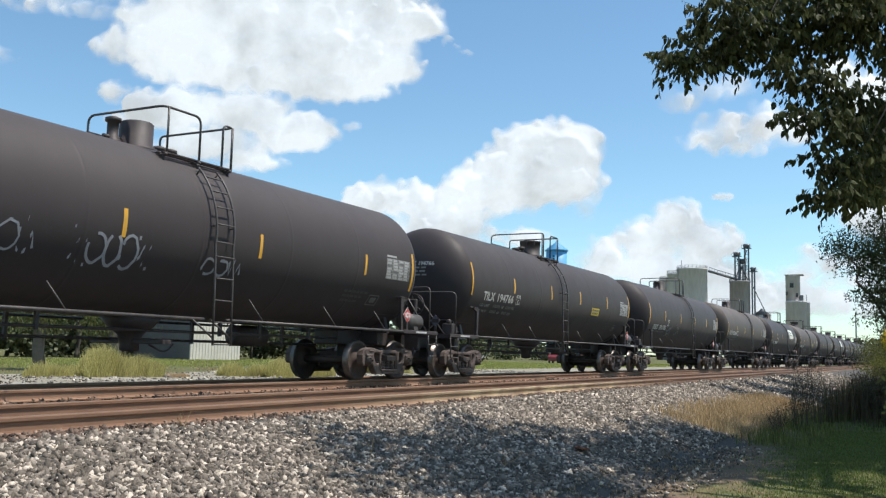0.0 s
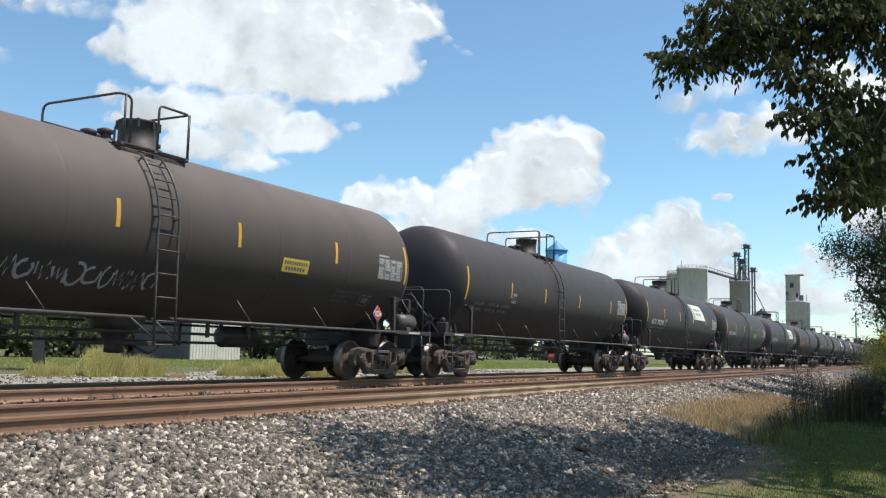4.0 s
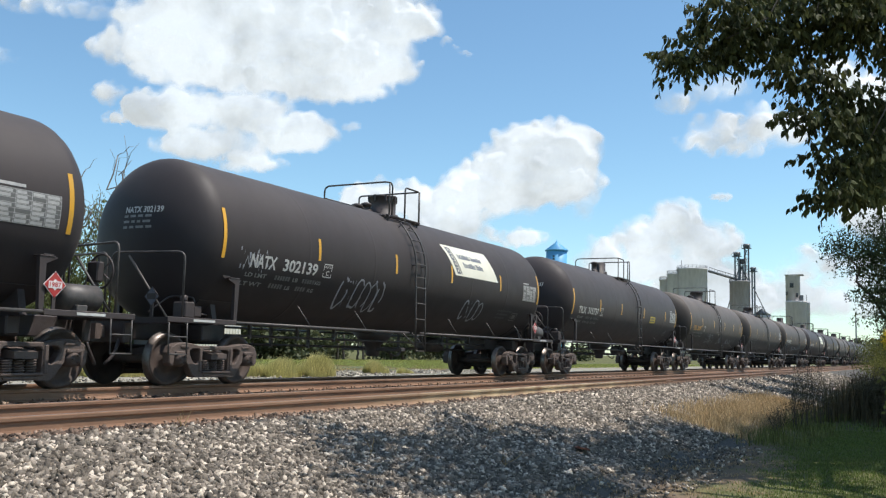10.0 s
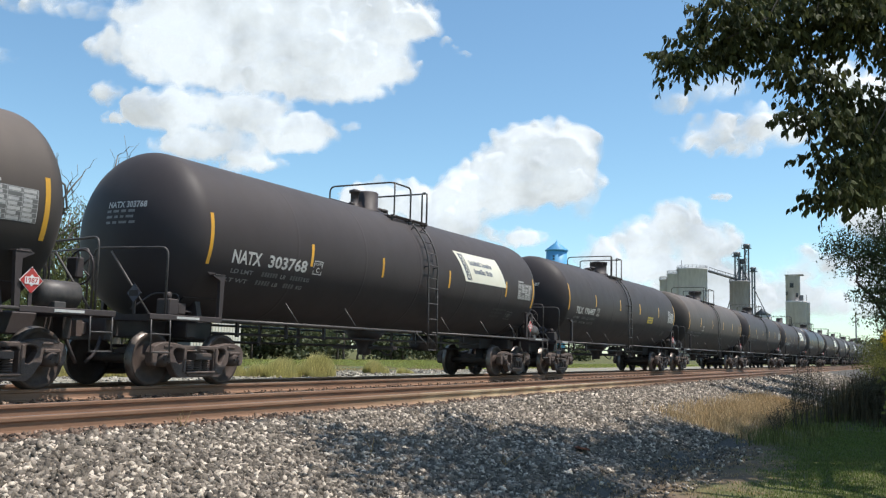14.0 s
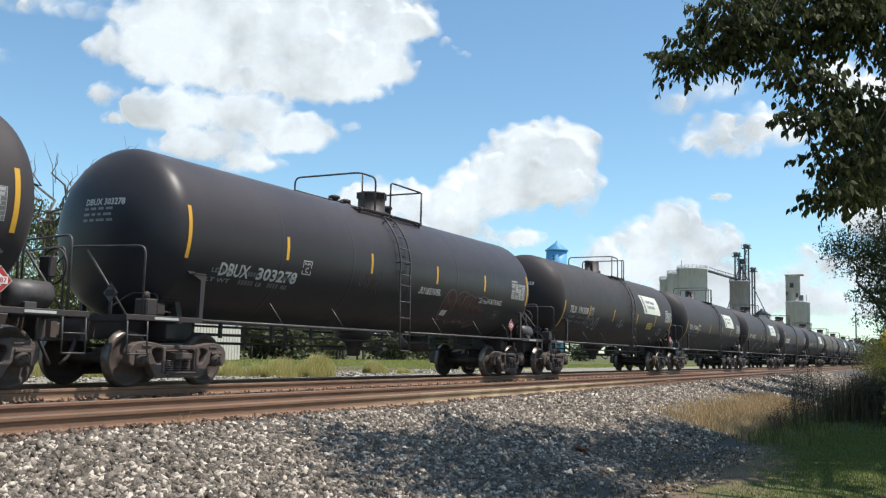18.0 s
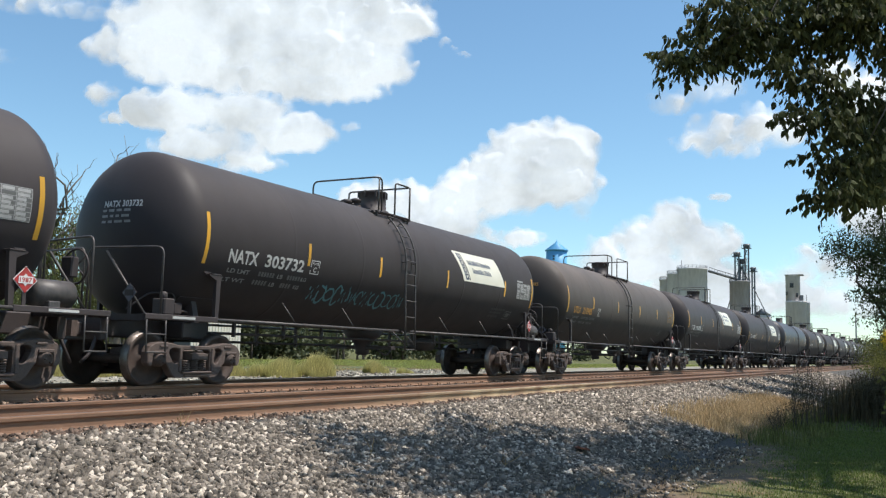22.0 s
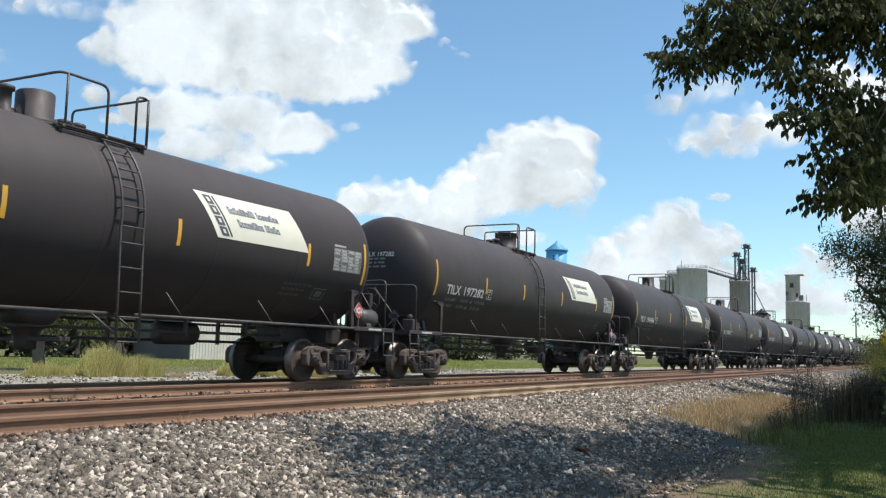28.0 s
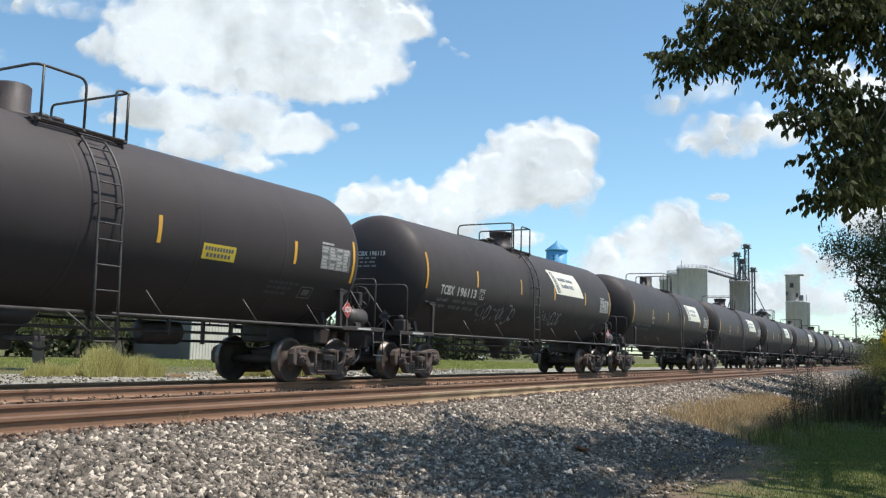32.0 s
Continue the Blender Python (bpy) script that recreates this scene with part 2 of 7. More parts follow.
def pieces(name, v, fan, mat, parent=None, label=""):
    """One mesh of many pieces of the same make: v holds each piece's corners, fan the faces of one piece."""
    v = np.asarray(v, float)
    count, n = v.shape[:2]
    me = bpy.data.meshes.new(name)
    me.vertices.add(count * n)
    me.vertices.foreach_set("co", v.ravel())
    one = np.array([k for f in fan for k in f])
    size = np.array([len(f) for f in fan])
    start = np.concatenate([[0], np.cumsum(size)[:-1]])
    me.loops.add(count * len(one))
    me.loops.foreach_set("vertex_index", (one[None] + (np.arange(count) * n)[:, None]).ravel())
    me.polygons.add(count * len(fan))
    me.polygons.foreach_set("loop_start", (start[None] + (np.arange(count) * len(one))[:, None]).ravel())
    me.update(calc_edges=True)
    me.materials.append(mat)
    ob = new(name, me)
    if parent is not None:
        ob.parent = parent
    if label:
        ob["label"] = label
    return ob


def box(bm, lo, hi, bevel=0.0, mat=0):
    c, s = [(a + b) / 2 for a, b in zip(lo, hi)], [abs(b - a) for a, b in zip(lo, hi)]
    r = bmesh.ops.create_cube(bm, size=1, matrix=Matrix.LocRotScale(c, None, s))
    faces = {f for v in r["verts"] for f in v.link_faces}
    for f in faces:
        f.material_index = mat
    if bevel:
        edges = list({e for v in r["verts"] for e in v.link_edges})
        bmesh.ops.bevel(bm, geom=edges, offset=bevel, segments=1, affect="EDGES")
    return bm


def prism(bm, pts, lo, hi, axis="y", mat=0):
    """A polygon in the plane across the axis, drawn out from lo to hi."""
    def put(p, d):
        return {"y": (p[0], d, p[1]), "x": (d, p[0], p[1]), "z": (p[0], p[1], d)}[axis]
    a = [bm.verts.new(put(p, lo)) for p in pts]
    b = [bm.verts.new(put(p, hi)) for p in pts]
    fs = [bm.faces.new(a), bm.faces.new(b[::-1])]
    for i in range(len(pts)):
        j = (i + 1) % len(pts)
        fs.append(bm.faces.new((a[j], a[i], b[i], b[j])))
    for f in fs:
        f.material_index = mat
    bmesh.ops.recalc_face_normals(bm, faces=fs)
    return bm


def tube(bm, pts, r, seg=8, mat=0, ends=True):
    """A round bar along a line of points."""
    pts = [Vector(p) for p in pts]
    rings = []
    up = Vector((0.3, 0.2, 0.93)).normalized()
    for i, p in enumerate(pts):
        d = (pts[min(i + 1, len(pts) - 1)] - pts[max(i - 1, 0)]).normalized()
        if abs(d.dot(up)) > 0.95:
            up = Vector((0.9, 0.3, 0.1))
        u = d.cross(up).normalized()
        w = d.cross(u)
        rad = r[i] if isinstance(r, (list, tuple)) else r
        rings.append([bm.verts.new(p + (u * math.cos(a) + w * math.sin(a)) * rad) for a in (k * math.tau / seg for k in range(seg))])
    fs = []
    for a, b in zip(rings, rings[1:]):
        for k in range(seg):
            fs.append(bm.faces.new((a[k], a[(k + 1) % seg], b[(k + 1) % seg], b[k])))
    if ends:
        fs += [bm.faces.new(rings[0][::-1]), bm.faces.new(rings[-1])]
    for f in fs:
        f.material_index = mat
        f.smooth = True
    bmesh.ops.recalc_face_normals(bm, faces=fs)
    return bm


def rounded(pts, r=0.12, n=4):
    """The same line with its corners rounded."""
    pts = [Vector(p) for p in pts]
    out = [pts[0]]
    for a, b, c in zip(pts, pts[1:], pts[2:]):
        k = min(r, (a - b).length / 2, (c - b).length / 2)
        p, q = b + (a - b).normalized() * k, b + (c - b).normalized() * k
        for i in range(n + 1):
            t = i / n
            out.append(p * (1 - t) ** 2 + b * 2 * t * (1 - t) + q * t * t)
    return out + [pts[-1]]


def lathe(bm, profile, seg=32, axis="y", centre=(0, 0, 0), mats=None):
    """Turns a profile of (along, radius) round an axis."""
    c = Vector(centre)
    rings = []
    for d, r in profile:
        ring = []
        for k in range(seg):
            a = k * math.tau / seg
            u, w = math.cos(a) * r, math.sin(a) * r
            ring.append(bm.verts.new(c + Vector({"y": (u, d, w), "x": (d, u, w), "z": (u, w, d)}[axis])))
        rings.append(ring)
    fs = []
    for i, (a, b) in enumerate(zip(rings, rings[1:])):
        for k in range(seg):
            f = bm.faces.new((a[k], a[(k + 1) % seg], b[(k + 1) % seg], b[k]))
            f.material_index = mats[i] if mats else 0
            f.smooth = True
            fs.append(f)
    for ring in (rings[0], rings[-1]):
        fs.append(bm.faces.new(ring))
    bmesh.ops.recalc_face_normals(bm, faces=fs)
    return bm


RADIUS, AXIS, SEAM = 1.52, 2.59, 7.43     # the tank's shell: half-breadth, height of its axis, half-length to the domes


def on_tank(x, z, lift=0.004):
    """The place on the near side of the tank at that length and height."""
    a = math.asin(max(-1, min(1, (z - AXIS) / RADIUS)))
    r = RADIUS + lift
    return (x, -math.cos(a) * r, AXIS + math.sin(a) * r)


def wrap(x, s, lift=0.004, z0=2.59):
    """The place on the near side of the tank s metres along the shell above the height z0."""
    a = math.asin((z0 - AXIS) / RADIUS) + s / RADIUS
    r = RADIUS + lift
    return (x, -math.cos(a) * r, AXIS + math.sin(a) * r)


def patch(bm, x0, x1, z0, z1, lift=0.004, n=6, slant=0.0, mat=0):
    """A thin sheet laid on the tank, with edges."""
    rows = []
    for i in range(n + 1):
        z = z0 + (z1 - z0) * i / n
        o = slant * i / n
        rows.append([bm.verts.new(on_tank(x0 + o, z, lift)), bm.verts.new(on_tank(x1 + o, z, lift))])
    for a, b in zip(rows, rows[1:]):
        f = bm.faces.new((a[0], a[1], b[1], b[0]))
        f.material_index = mat
        f.smooth = True
    return bm


FONT_CACHE = {}


def glyphs(text):
    """Vertices and faces of a line of built-in lettering, one unit high capitals, starting at 0."""
    if text not in FONT_CACHE:
        cu = bpy.data.curves.new("lettering", "FONT")
        cu.body, cu.resolution_u, cu.offset = text, 2, 0.026
        ob = new("lettering_source", cu)
        me = ob.to_mesh()
        vs = np.array([v.co for v in me.vertices])
        fs = [tuple(p.vertices) for p in me.polygons]
        ob.to_mesh_clear()
        bpy.data.objects.remove(ob)
        bpy.data.curves.remove(cu)
        vs = vs - vs.min(0)
        vs = vs / vs[:, 1].max()
        FONT_CACHE[text] = (vs, fs)
    return FONT_CACHE[text]


def lettering(name, text, x0, x1, z, height, mat, parent, lift=0.005, label=""):
    """Text on the near side of the tank from x0 to x1, its foot at the height z."""
    vs, fs = glyphs(text)
    w = vs[:, 0].max()
    out = [wrap(x0 + v[0] / w * (x1 - x0), v[1] * height, lift, z) for v in vs]
    return mesh_part(name, out, fs, mat, parent, label)


def head_point(y, z, end=-1, lift=0.006):
    """The place on the domed end of the tank at that breadth and height."""
    q = max(0.0, 1 - (y * y + (z - AXIS) ** 2) / RADIUS ** 2)
    return (end * (SEAM + 0.76 * math.sqrt(q) + lift), y, z)


# ---- ground, track bed and rails ----
M["ground"] = material("meadow_ground", (0.13, 0.145, 0.055), 0.95, 0, (0.19, 0.175, 0.085), 0.35, 0.8, 0.5, 14, fine=0.45, spec=0.08)


def worn_edge(m, colour, second):
    """Bare earth where the lawn meets the stones, in an uneven strip."""
    nt = m.node_tree
    b = nt.nodes["Principled BSDF"]
    base = b.inputs["Base Color"].links[0].from_socket
    tc, n, xyz = nt.nodes.new("ShaderNodeTexCoord"), nt.nodes.new("ShaderNodeTexNoise"), nt.nodes.new("ShaderNodeSeparateXYZ")
    n.inputs["Scale"].default_value, n.inputs["Detail"].default_value = 0.9, 6
    nt.links.new(tc.outputs["Object"], n.inputs["Vector"])
    nt.links.new(tc.outputs["Object"], xyz.inputs[0])
    tint = nt.nodes.new("ShaderNodeMix")
    tint.data_type = "RGBA"
    tint.inputs[6].default_value, tint.inputs[7].default_value = (*colour, 1), (*second, 1)
    nt.links.new(n.outputs["Fac"], tint.inputs[0])

    def ramp(src, lo, hi, a=0.0, z=1.0):
        r = nt.nodes.new("ShaderNodeMapRange")
        for k, v in (("From Min", lo), ("From Max", hi), ("To Min", a), ("To Max", z)):
            r.inputs[k].default_value = v
        nt.links.new(src, r.inputs["Value"])
        return r.outputs[0]

    def times(p, q, op="MULTIPLY"):
        x = nt.nodes.new("ShaderNodeMath")
        x.operation = op
        nt.links.new(p, x.inputs[0])
        nt.links.new(q, x.inputs[1])
        return x.outputs[0]

    wobble = times(xyz.outputs["Y"], ramp(n.outputs["Fac"], 0.3, 0.7, -0.6, 0.6), "ADD")
    strip = times(times(ramp(wobble, 1.8, 2.6), ramp(wobble, 4.0, 5.0, 1.0, 0.0)), ramp(xyz.outputs["X"], 18.0, 25.0, 1.0, 0.0))
    mx = nt.nodes.new("ShaderNodeMix")
    mx.data_type = "RGBA"
    nt.links.new(strip, mx.inputs[0])
    nt.links.new(base, mx.inputs[6])
    nt.links.new(tint.outputs[2], mx.inputs[7])
    nt.links.new(mx.outputs[2], b.inputs["Base Color"])


worn_edge(M["ground"], (0.215, 0.155, 0.105), (0.14, 0.104, 0.070))
M["gravel"] = material("pale_gravel", (0.42, 0.375, 0.315), 0.95, 0, (0.27, 0.245, 0.175), 0.55, 0.5, 0.6, 30, fine=0.35, spec=0.1)


def terrain(x, y):
    """Height of the natural ground: a low verge, the hidden bed under the tracks and the flat land beyond."""
    z = -0.92 if y < 4 else (-1.1 if y < 15 else -0.62)
    if 2 < y < 4:
        z = -0.92
    elif 15 <= y < 18:
        z = -1.1 + (y - 15) / 3 * 0.48
    return z + 0.035 * noise.noise(Vector((x * 0.35, y * 0.35, 0.0))) * (1 if abs(x) < 80 and abs(y) < 80 else 0)


def sheet(name, xs, ys, height, mat, kind_label, category, smooth=True):
    verts = [(x, y, height(x, y)) for y in ys for x in xs]
    n = len(xs)
    faces = [(j * n + i, j * n + i + 1, (j + 1) * n + i + 1, (j + 1) * n + i) for j in range(len(ys) - 1) for i in range(n - 1)]
    ob = mesh_part(name, verts, faces, mat, smooth=smooth)
    return tagged(ob, kind_label, category, kind="structure")


def spread(lo, hi, fine_lo, fine_hi, step, coarse):
    out, x = [], lo
    while x < hi:
        out.append(x)
        x += step if fine_lo <= x < fine_hi else coarse
        if out[-1] < fine_lo < x:
            x = fine_lo
    return out + [hi]


gx = [-3000, -1200, -400, -150] + spread(-60, 120, -6, 60, 1.0, 10) + [200, 400, 900, 2000, 4200]
gy = [-2500, -900, -300, -100, -40, -20] + spread(-10, 60, -10, 40, 1.0, 5) + [90, 150, 300, 700, 1500, 3500]
sheet("ground", gx, gy, terrain, M["ground"], "flat green meadow land reaching the horizon", "ground")

BED = ((2.7, -1.06), (3.3, -0.96), (4.0, -0.80), (5.2, -0.55), (6.4, -0.30), (6.75, -0.215), (7.0, -0.185), (7.45, -0.180), (7.6, -0.195), (9.7, -0.200),
       (10.4, -0.27), (11.3, -0.205), (13.9, -0.205), (14.3, -0.25), (15.2, -0.45), (16.6, -0.63), (17.4, -0.75))


def bed_height(y):
    for (a, za), (b, zb) in zip(BED, BED[1:]):
        if a <= y <= b:
            return za + (zb - za) * (y - a) / (b - a)
    return -1.0


bed_x = spread(-260, 900, 0, 46, 0.22, 6)
bed_y = [2.7 + i * 0.2 for i in range(74)]


def bed_surface(x, y):
    rough = 0.02 * noise.noise(Vector((x * 3.1, y * 3.1, 4.0))) + 0.03 * noise.noise(Vector((x * 0.6, y * 0.6, 9.0)))
    edge = 0.35 * noise.noise(Vector((x * 0.4, 2.0, 0.0))) if y < 4.6 else 0
    return bed_height(min(17.3, max(2.71, y + edge))) + rough * (0 if y > 17 or y < 2.8 else 1)


sheet("ballast_bed", bed_x, bed_y, bed_surface, M["ballast"], "sloping bed of grey crushed stone under both tracks", "ballast")
sheet("gravel_lot", spread(-80, 260, 0, 60, 1.5, 12), [17.6 + i * 1.2 for i in range(14)],
      lambda x, y: terrain(x, y) + (0.03 + 0.04 * noise.noise(Vector((x * 0.3, y * 0.3, 5))) if 18 < y < 32 + 3 * noise.noise(Vector((x * 0.09, 0, 0))) else -0.05),
      M["gravel"], "pale gravel track beside the railway", "gravel")
RAIL_SECTION = ((-0.070, -0.180), (0.070, -0.180), (0.070, -0.168), (0.016, -0.150), (0.010, -0.130), (0.010, -0.060), (0.034, -0.042),
                (0.036, -0.012), (0.028, 0.0), (-0.028, 0.0), (-0.036, -0.012), (-0.034, -0.042), (-0.010, -0.060), (-0.010, -0.130),
                (-0.016, -0.150), (-0.070, -0.168))
X0, X1 = -240.0, 900.0
TIE_STEP = 0.53


def railway_track(centre, label):
    """One track: two rails, timber ties, tie plates and spikes along the stretch that the camera is near."""
    root = tagged(new("railway_track"), label, "railway track", "pair of tracks", "structure")
    root.location = (0, centre, 0)
    for side in (-0.7525, 0.7525):
        bm = bmesh.new()
        xs = [X0, -40, -10, 0, 10, 20, 40, 80, 160, 320, X1]
        rings = [[bm.verts.new((x, side + py, pz)) for py, pz in RAIL_SECTION] for x in xs]
        n = len(RAIL_SECTION)
        for a, b in zip(rings, rings[1:]):
            for k in range(n):
                f = bm.faces.new((a[k], a[(k + 1) % n], b[(k + 1) % n], b[k]))
                f.material_index = 1 if k == 8 else 0
        bm.faces.new(rings[0])
        bm.faces.new(rings[-1])
        bmesh.ops.recalc_face_normals(bm, faces=bm.faces[:])
        part("rail", bm, (M["sandy_rust" if side < 0 and centre < 9 else "rust"], M["railtop"]), root, "rust-brown steel rail with a worn top")
    bm = bmesh.new()
    box(bm, (-0.115, -1.3, -0.36), (0.115, 1.3, -0.186), 0.012)
    tie = part("tie", bm, M["tie"], root)
    tie.location.x = -6
    bm = bmesh.new()
    box(bm, (-0.10, -0.19, -0.187), (0.10, 0.19, -0.172), 0.004)
    for dx, dy in ((-0.06, -0.095), (0.06, 0.095), (0.05, -0.10)):
        box(bm, (dx - 0.013, dy - 0.016, -0.175), (dx + 0.013, dy + 0.016, -0.138), 0.004)
        box(bm, (dx - 0.018, dy - 0.026 if dy > 0 else dy - 0.010, -0.146), (dx + 0.018, dy + 0.010 if dy > 0 else dy + 0.026, -0.132), 0.004)
    plate = part("tie_plate", bm, M["plate"], root, "rusty tie plate with spikes")
    plate.location = (-6, -0.7525, 0)
    rnd = random.Random(5)
    for i in range(1, 150):
        x = -6 + i * TIE_STEP + rnd.uniform(-0.03, 0.03)
        t = tie.copy()
        scene.collection.objects.link(t)
        t.location, t.rotation_euler.z = (x, rnd.uniform(-0.05, 0.05), rnd.uniform(-0.012, 0.004)), rnd.uniform(-0.02, 0.02)
        if i < 110:
            for side in (-0.7525, 0.7525):
                p = plate.copy()
                scene.collection.objects.link(p)
                p.location = (x, side, 0)
                if side > 0:
                    p.rotation_euler.z = math.pi
    bm = bmesh.new()
    for x in (30.5,):
        box(bm, (x - 0.45, -0.7525 - 0.03, -0.13), (x + 0.45, -0.7525 - 0.011, -0.062), 0.004)
        for k in range(6):
            tube(bm, [(x - 0.36 + k * 0.145, -0.7525 - 0.05, -0.096), (x - 0.36 + k * 0.145, -0.7525 - 0.028, -0.096)], 0.016, 6)
    part("joint_bar", bm, M["rust"], root, "bolted rusty joint bar")
    return root


railway_track(NEAR + 0.7525, "empty near track of rust-brown rails on timber ties")
railway_track(YC, "far track of rust-brown rails carrying the train")


def stones(name, count, x0, x1, y0, y1, lo, hi, seed, label, height=bed_surface, mat="stone"):
    """Loose angular stones, each an uneven six-sided shard with skewed faces, strewn over the bed."""
    rng = np.random.default_rng(seed)
    base = np.array([(a, b, c) for c in (-1, 1) for b in (-1, 1) for a in (-1, 1)], float)
    fan = ((0, 2, 3), (0, 3, 1), (4, 5, 7), (4, 7, 6), (0, 1, 5), (0, 5, 4), (2, 6, 7), (2, 7, 3), (0, 4, 6), (0, 6, 2), (1, 3, 7), (1, 7, 5))
    xs, ys = rng.uniform(x0, x1, count), rng.uniform(y0, y1, count)
    s = lo + (hi - lo) * rng.random(count) ** 1.7
    zs = np.array([height(x, y) for x, y in zip(xs, ys)])
    v = base[None] * (1 + rng.uniform(-0.58, 0.18, (count, 8, 3)))
    v[:, :, 0] += rng.uniform(-0.4, 0.4, count)[:, None] * v[:, :, 2]
    v[:, :, 1] += rng.uniform(-0.4, 0.4, count)[:, None] * v[:, :, 0]
    v = v * (np.stack([rng.uniform(0.75, 1.35, count), rng.uniform(0.55, 1.0, count), rng.uniform(0.40, 0.80, count)], 1) * s[:, None] * 0.5)[:, None]
    q = rng.normal(size=(count, 4))
    q[:, 1:3] *= 0.55
    q /= np.linalg.norm(q, axis=1)[:, None]
    w, x, y, z = q.T
    rot = np.stack([1 - 2 * (y * y + z * z), 2 * (x * y - z * w), 2 * (x * z + y * w), 2 * (x * y + z * w), 1 - 2 * (x * x + z * z),
                    2 * (y * z - x * w), 2 * (x * z - y * w), 2 * (y * z + x * w), 1 - 2 * (x * x + y * y)], 1).reshape(-1, 3, 3)
    v = np.einsum("nij,nkj->nki", rot, v) + np.stack([xs, ys, zs + s * rng.uniform(0.10, 0.32, count)], 1)[:, None]
    return tagged(pieces(name, v, fan, M[mat]), label, "ballast", kind="stuff")


stones("ballast_stones", 72000, 3.2, 16, 3.75, 7.12, 0.026, 0.074, 1, "grey and white angular track stones on the near slope")
stones("ballast_stones", 42000, 16, 32, 3.6, 7.12, 0.032, 0.085, 2, "grey and white angular track stones on the near slope")
stones("ballast_stones", 16000, 32, 75, 3.6, 7.12, 0.06, 0.12, 3, "grey and white angular track stones on the near slope")
stones("ballast_stones", 1100, 8, 18, 2.6, 3.7, 0.02, 0.06, 8, "stray stones at the foot of the slope", lambda x, y: max(terrain(x, y), bed_surface(x, y) if y > 2.75 else -2))
stones("ballast_stones", 12000, 5, 34, 7.7, 15.5, 0.035, 0.085, 4, "rust-stained stones between the rails of both tracks", mat="stone_brown")
stones("ballast_stones", 9000, 3.2, 34, 7.0, 7.56, 0.03, 0.07, 5, "rust-stained stones packed against the near rail", mat="stone_brown")
stones("ballast_stones", 5000, 34, 75, 6.95, 7.56, 0.05, 0.10, 6, "rust-stained stones packed against the near rail", mat="stone_brown")
M["lot_stone"] = material("pale_lot_stone", (0.40, 0.37, 0.32), 0.95, 0, (0.27, 0.245, 0.20), 5, 0.6, fine=0.2)
stone_tones(M["lot_stone"])
stones("gravel_stones", 9000, 12, 62, 17.8, 31, 0.03, 0.12, 9, "loose pale stones on the gravel track", lambda x, y: terrain(x, y) + 0.02, "lot_stone")


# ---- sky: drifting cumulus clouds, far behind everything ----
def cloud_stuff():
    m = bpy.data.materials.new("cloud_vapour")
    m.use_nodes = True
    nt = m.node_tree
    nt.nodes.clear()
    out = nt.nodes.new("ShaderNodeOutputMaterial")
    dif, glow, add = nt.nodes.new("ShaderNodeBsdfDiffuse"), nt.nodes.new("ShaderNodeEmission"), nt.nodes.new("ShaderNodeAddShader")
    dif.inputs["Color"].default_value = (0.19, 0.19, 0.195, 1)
    # Clouds emit light themselves; noise in this glow paints their grey shading.
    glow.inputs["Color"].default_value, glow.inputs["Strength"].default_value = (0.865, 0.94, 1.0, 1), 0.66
    shade_noise, tone, where = nt.nodes.new("ShaderNodeTexNoise"), nt.nodes.new("ShaderNodeMapRange"), nt.nodes.new("ShaderNodeTexCoord")
    shade_noise.inputs["Scale"].default_value, shade_noise.inputs["Detail"].default_value = 0.0052, 4
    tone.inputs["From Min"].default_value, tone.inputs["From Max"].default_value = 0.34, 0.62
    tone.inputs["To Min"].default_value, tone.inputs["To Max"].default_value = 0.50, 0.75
    nt.links.new(where.outputs["Object"], shade_noise.inputs["Vector"])
    nt.links.new(shade_noise.outputs["Fac"], tone.inputs["Value"])
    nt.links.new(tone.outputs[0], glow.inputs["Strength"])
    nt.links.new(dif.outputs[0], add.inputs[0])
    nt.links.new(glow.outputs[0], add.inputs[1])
    clear, mx = nt.nodes.new("ShaderNodeBsdfTransparent"), nt.nodes.new("ShaderNodeMixShader")
    at = nt.nodes.new("ShaderNodeAttribute")
    at.attribute_name = "thickness"
    tc, n = nt.nodes.new("ShaderNodeTexCoord"), nt.nodes.new("ShaderNodeTexNoise")
    n.inputs["Scale"].default_value, n.inputs["Detail"].default_value, n.inputs["Roughness"].default_value = 0.010, 6, 0.55
    nt.links.new(tc.outputs["Object"], n.inputs["Vector"])
    sub = nt.nodes.new("ShaderNodeMath")
    sub.operation = "MULTIPLY_ADD"
    sub.inputs[1].default_value, sub.inputs[2].default_value = 0.60, -0.30
    nt.links.new(n.outputs["Fac"], sub.inputs[0])
    plus = nt.nodes.new("ShaderNodeMath")
    nt.links.new(at.outputs["Fac"], plus.inputs[0])
    nt.links.new(sub.outputs[0], plus.inputs[1])
    rr = nt.nodes.new("ShaderNodeMapRange")
    rr.interpolation_type = "SMOOTHSTEP"
    rr.inputs["From Min"].default_value, rr.inputs["From Max"].default_value = 0.0, 1.15
    nt.links.new(plus.outputs[0], rr.inputs["Value"])
    nt.links.new(rr.outputs[0], mx.inputs[0])
    nt.links.new(clear.outputs[0], mx.inputs[1])
    nt.links.new(add.outputs[0], mx.inputs[2])
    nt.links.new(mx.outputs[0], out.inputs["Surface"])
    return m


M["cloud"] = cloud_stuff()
CLOUDS = []
FAR = 3000.0


PER = FAR / 1629.0     # metres at the clouds' distance for each step of their plan


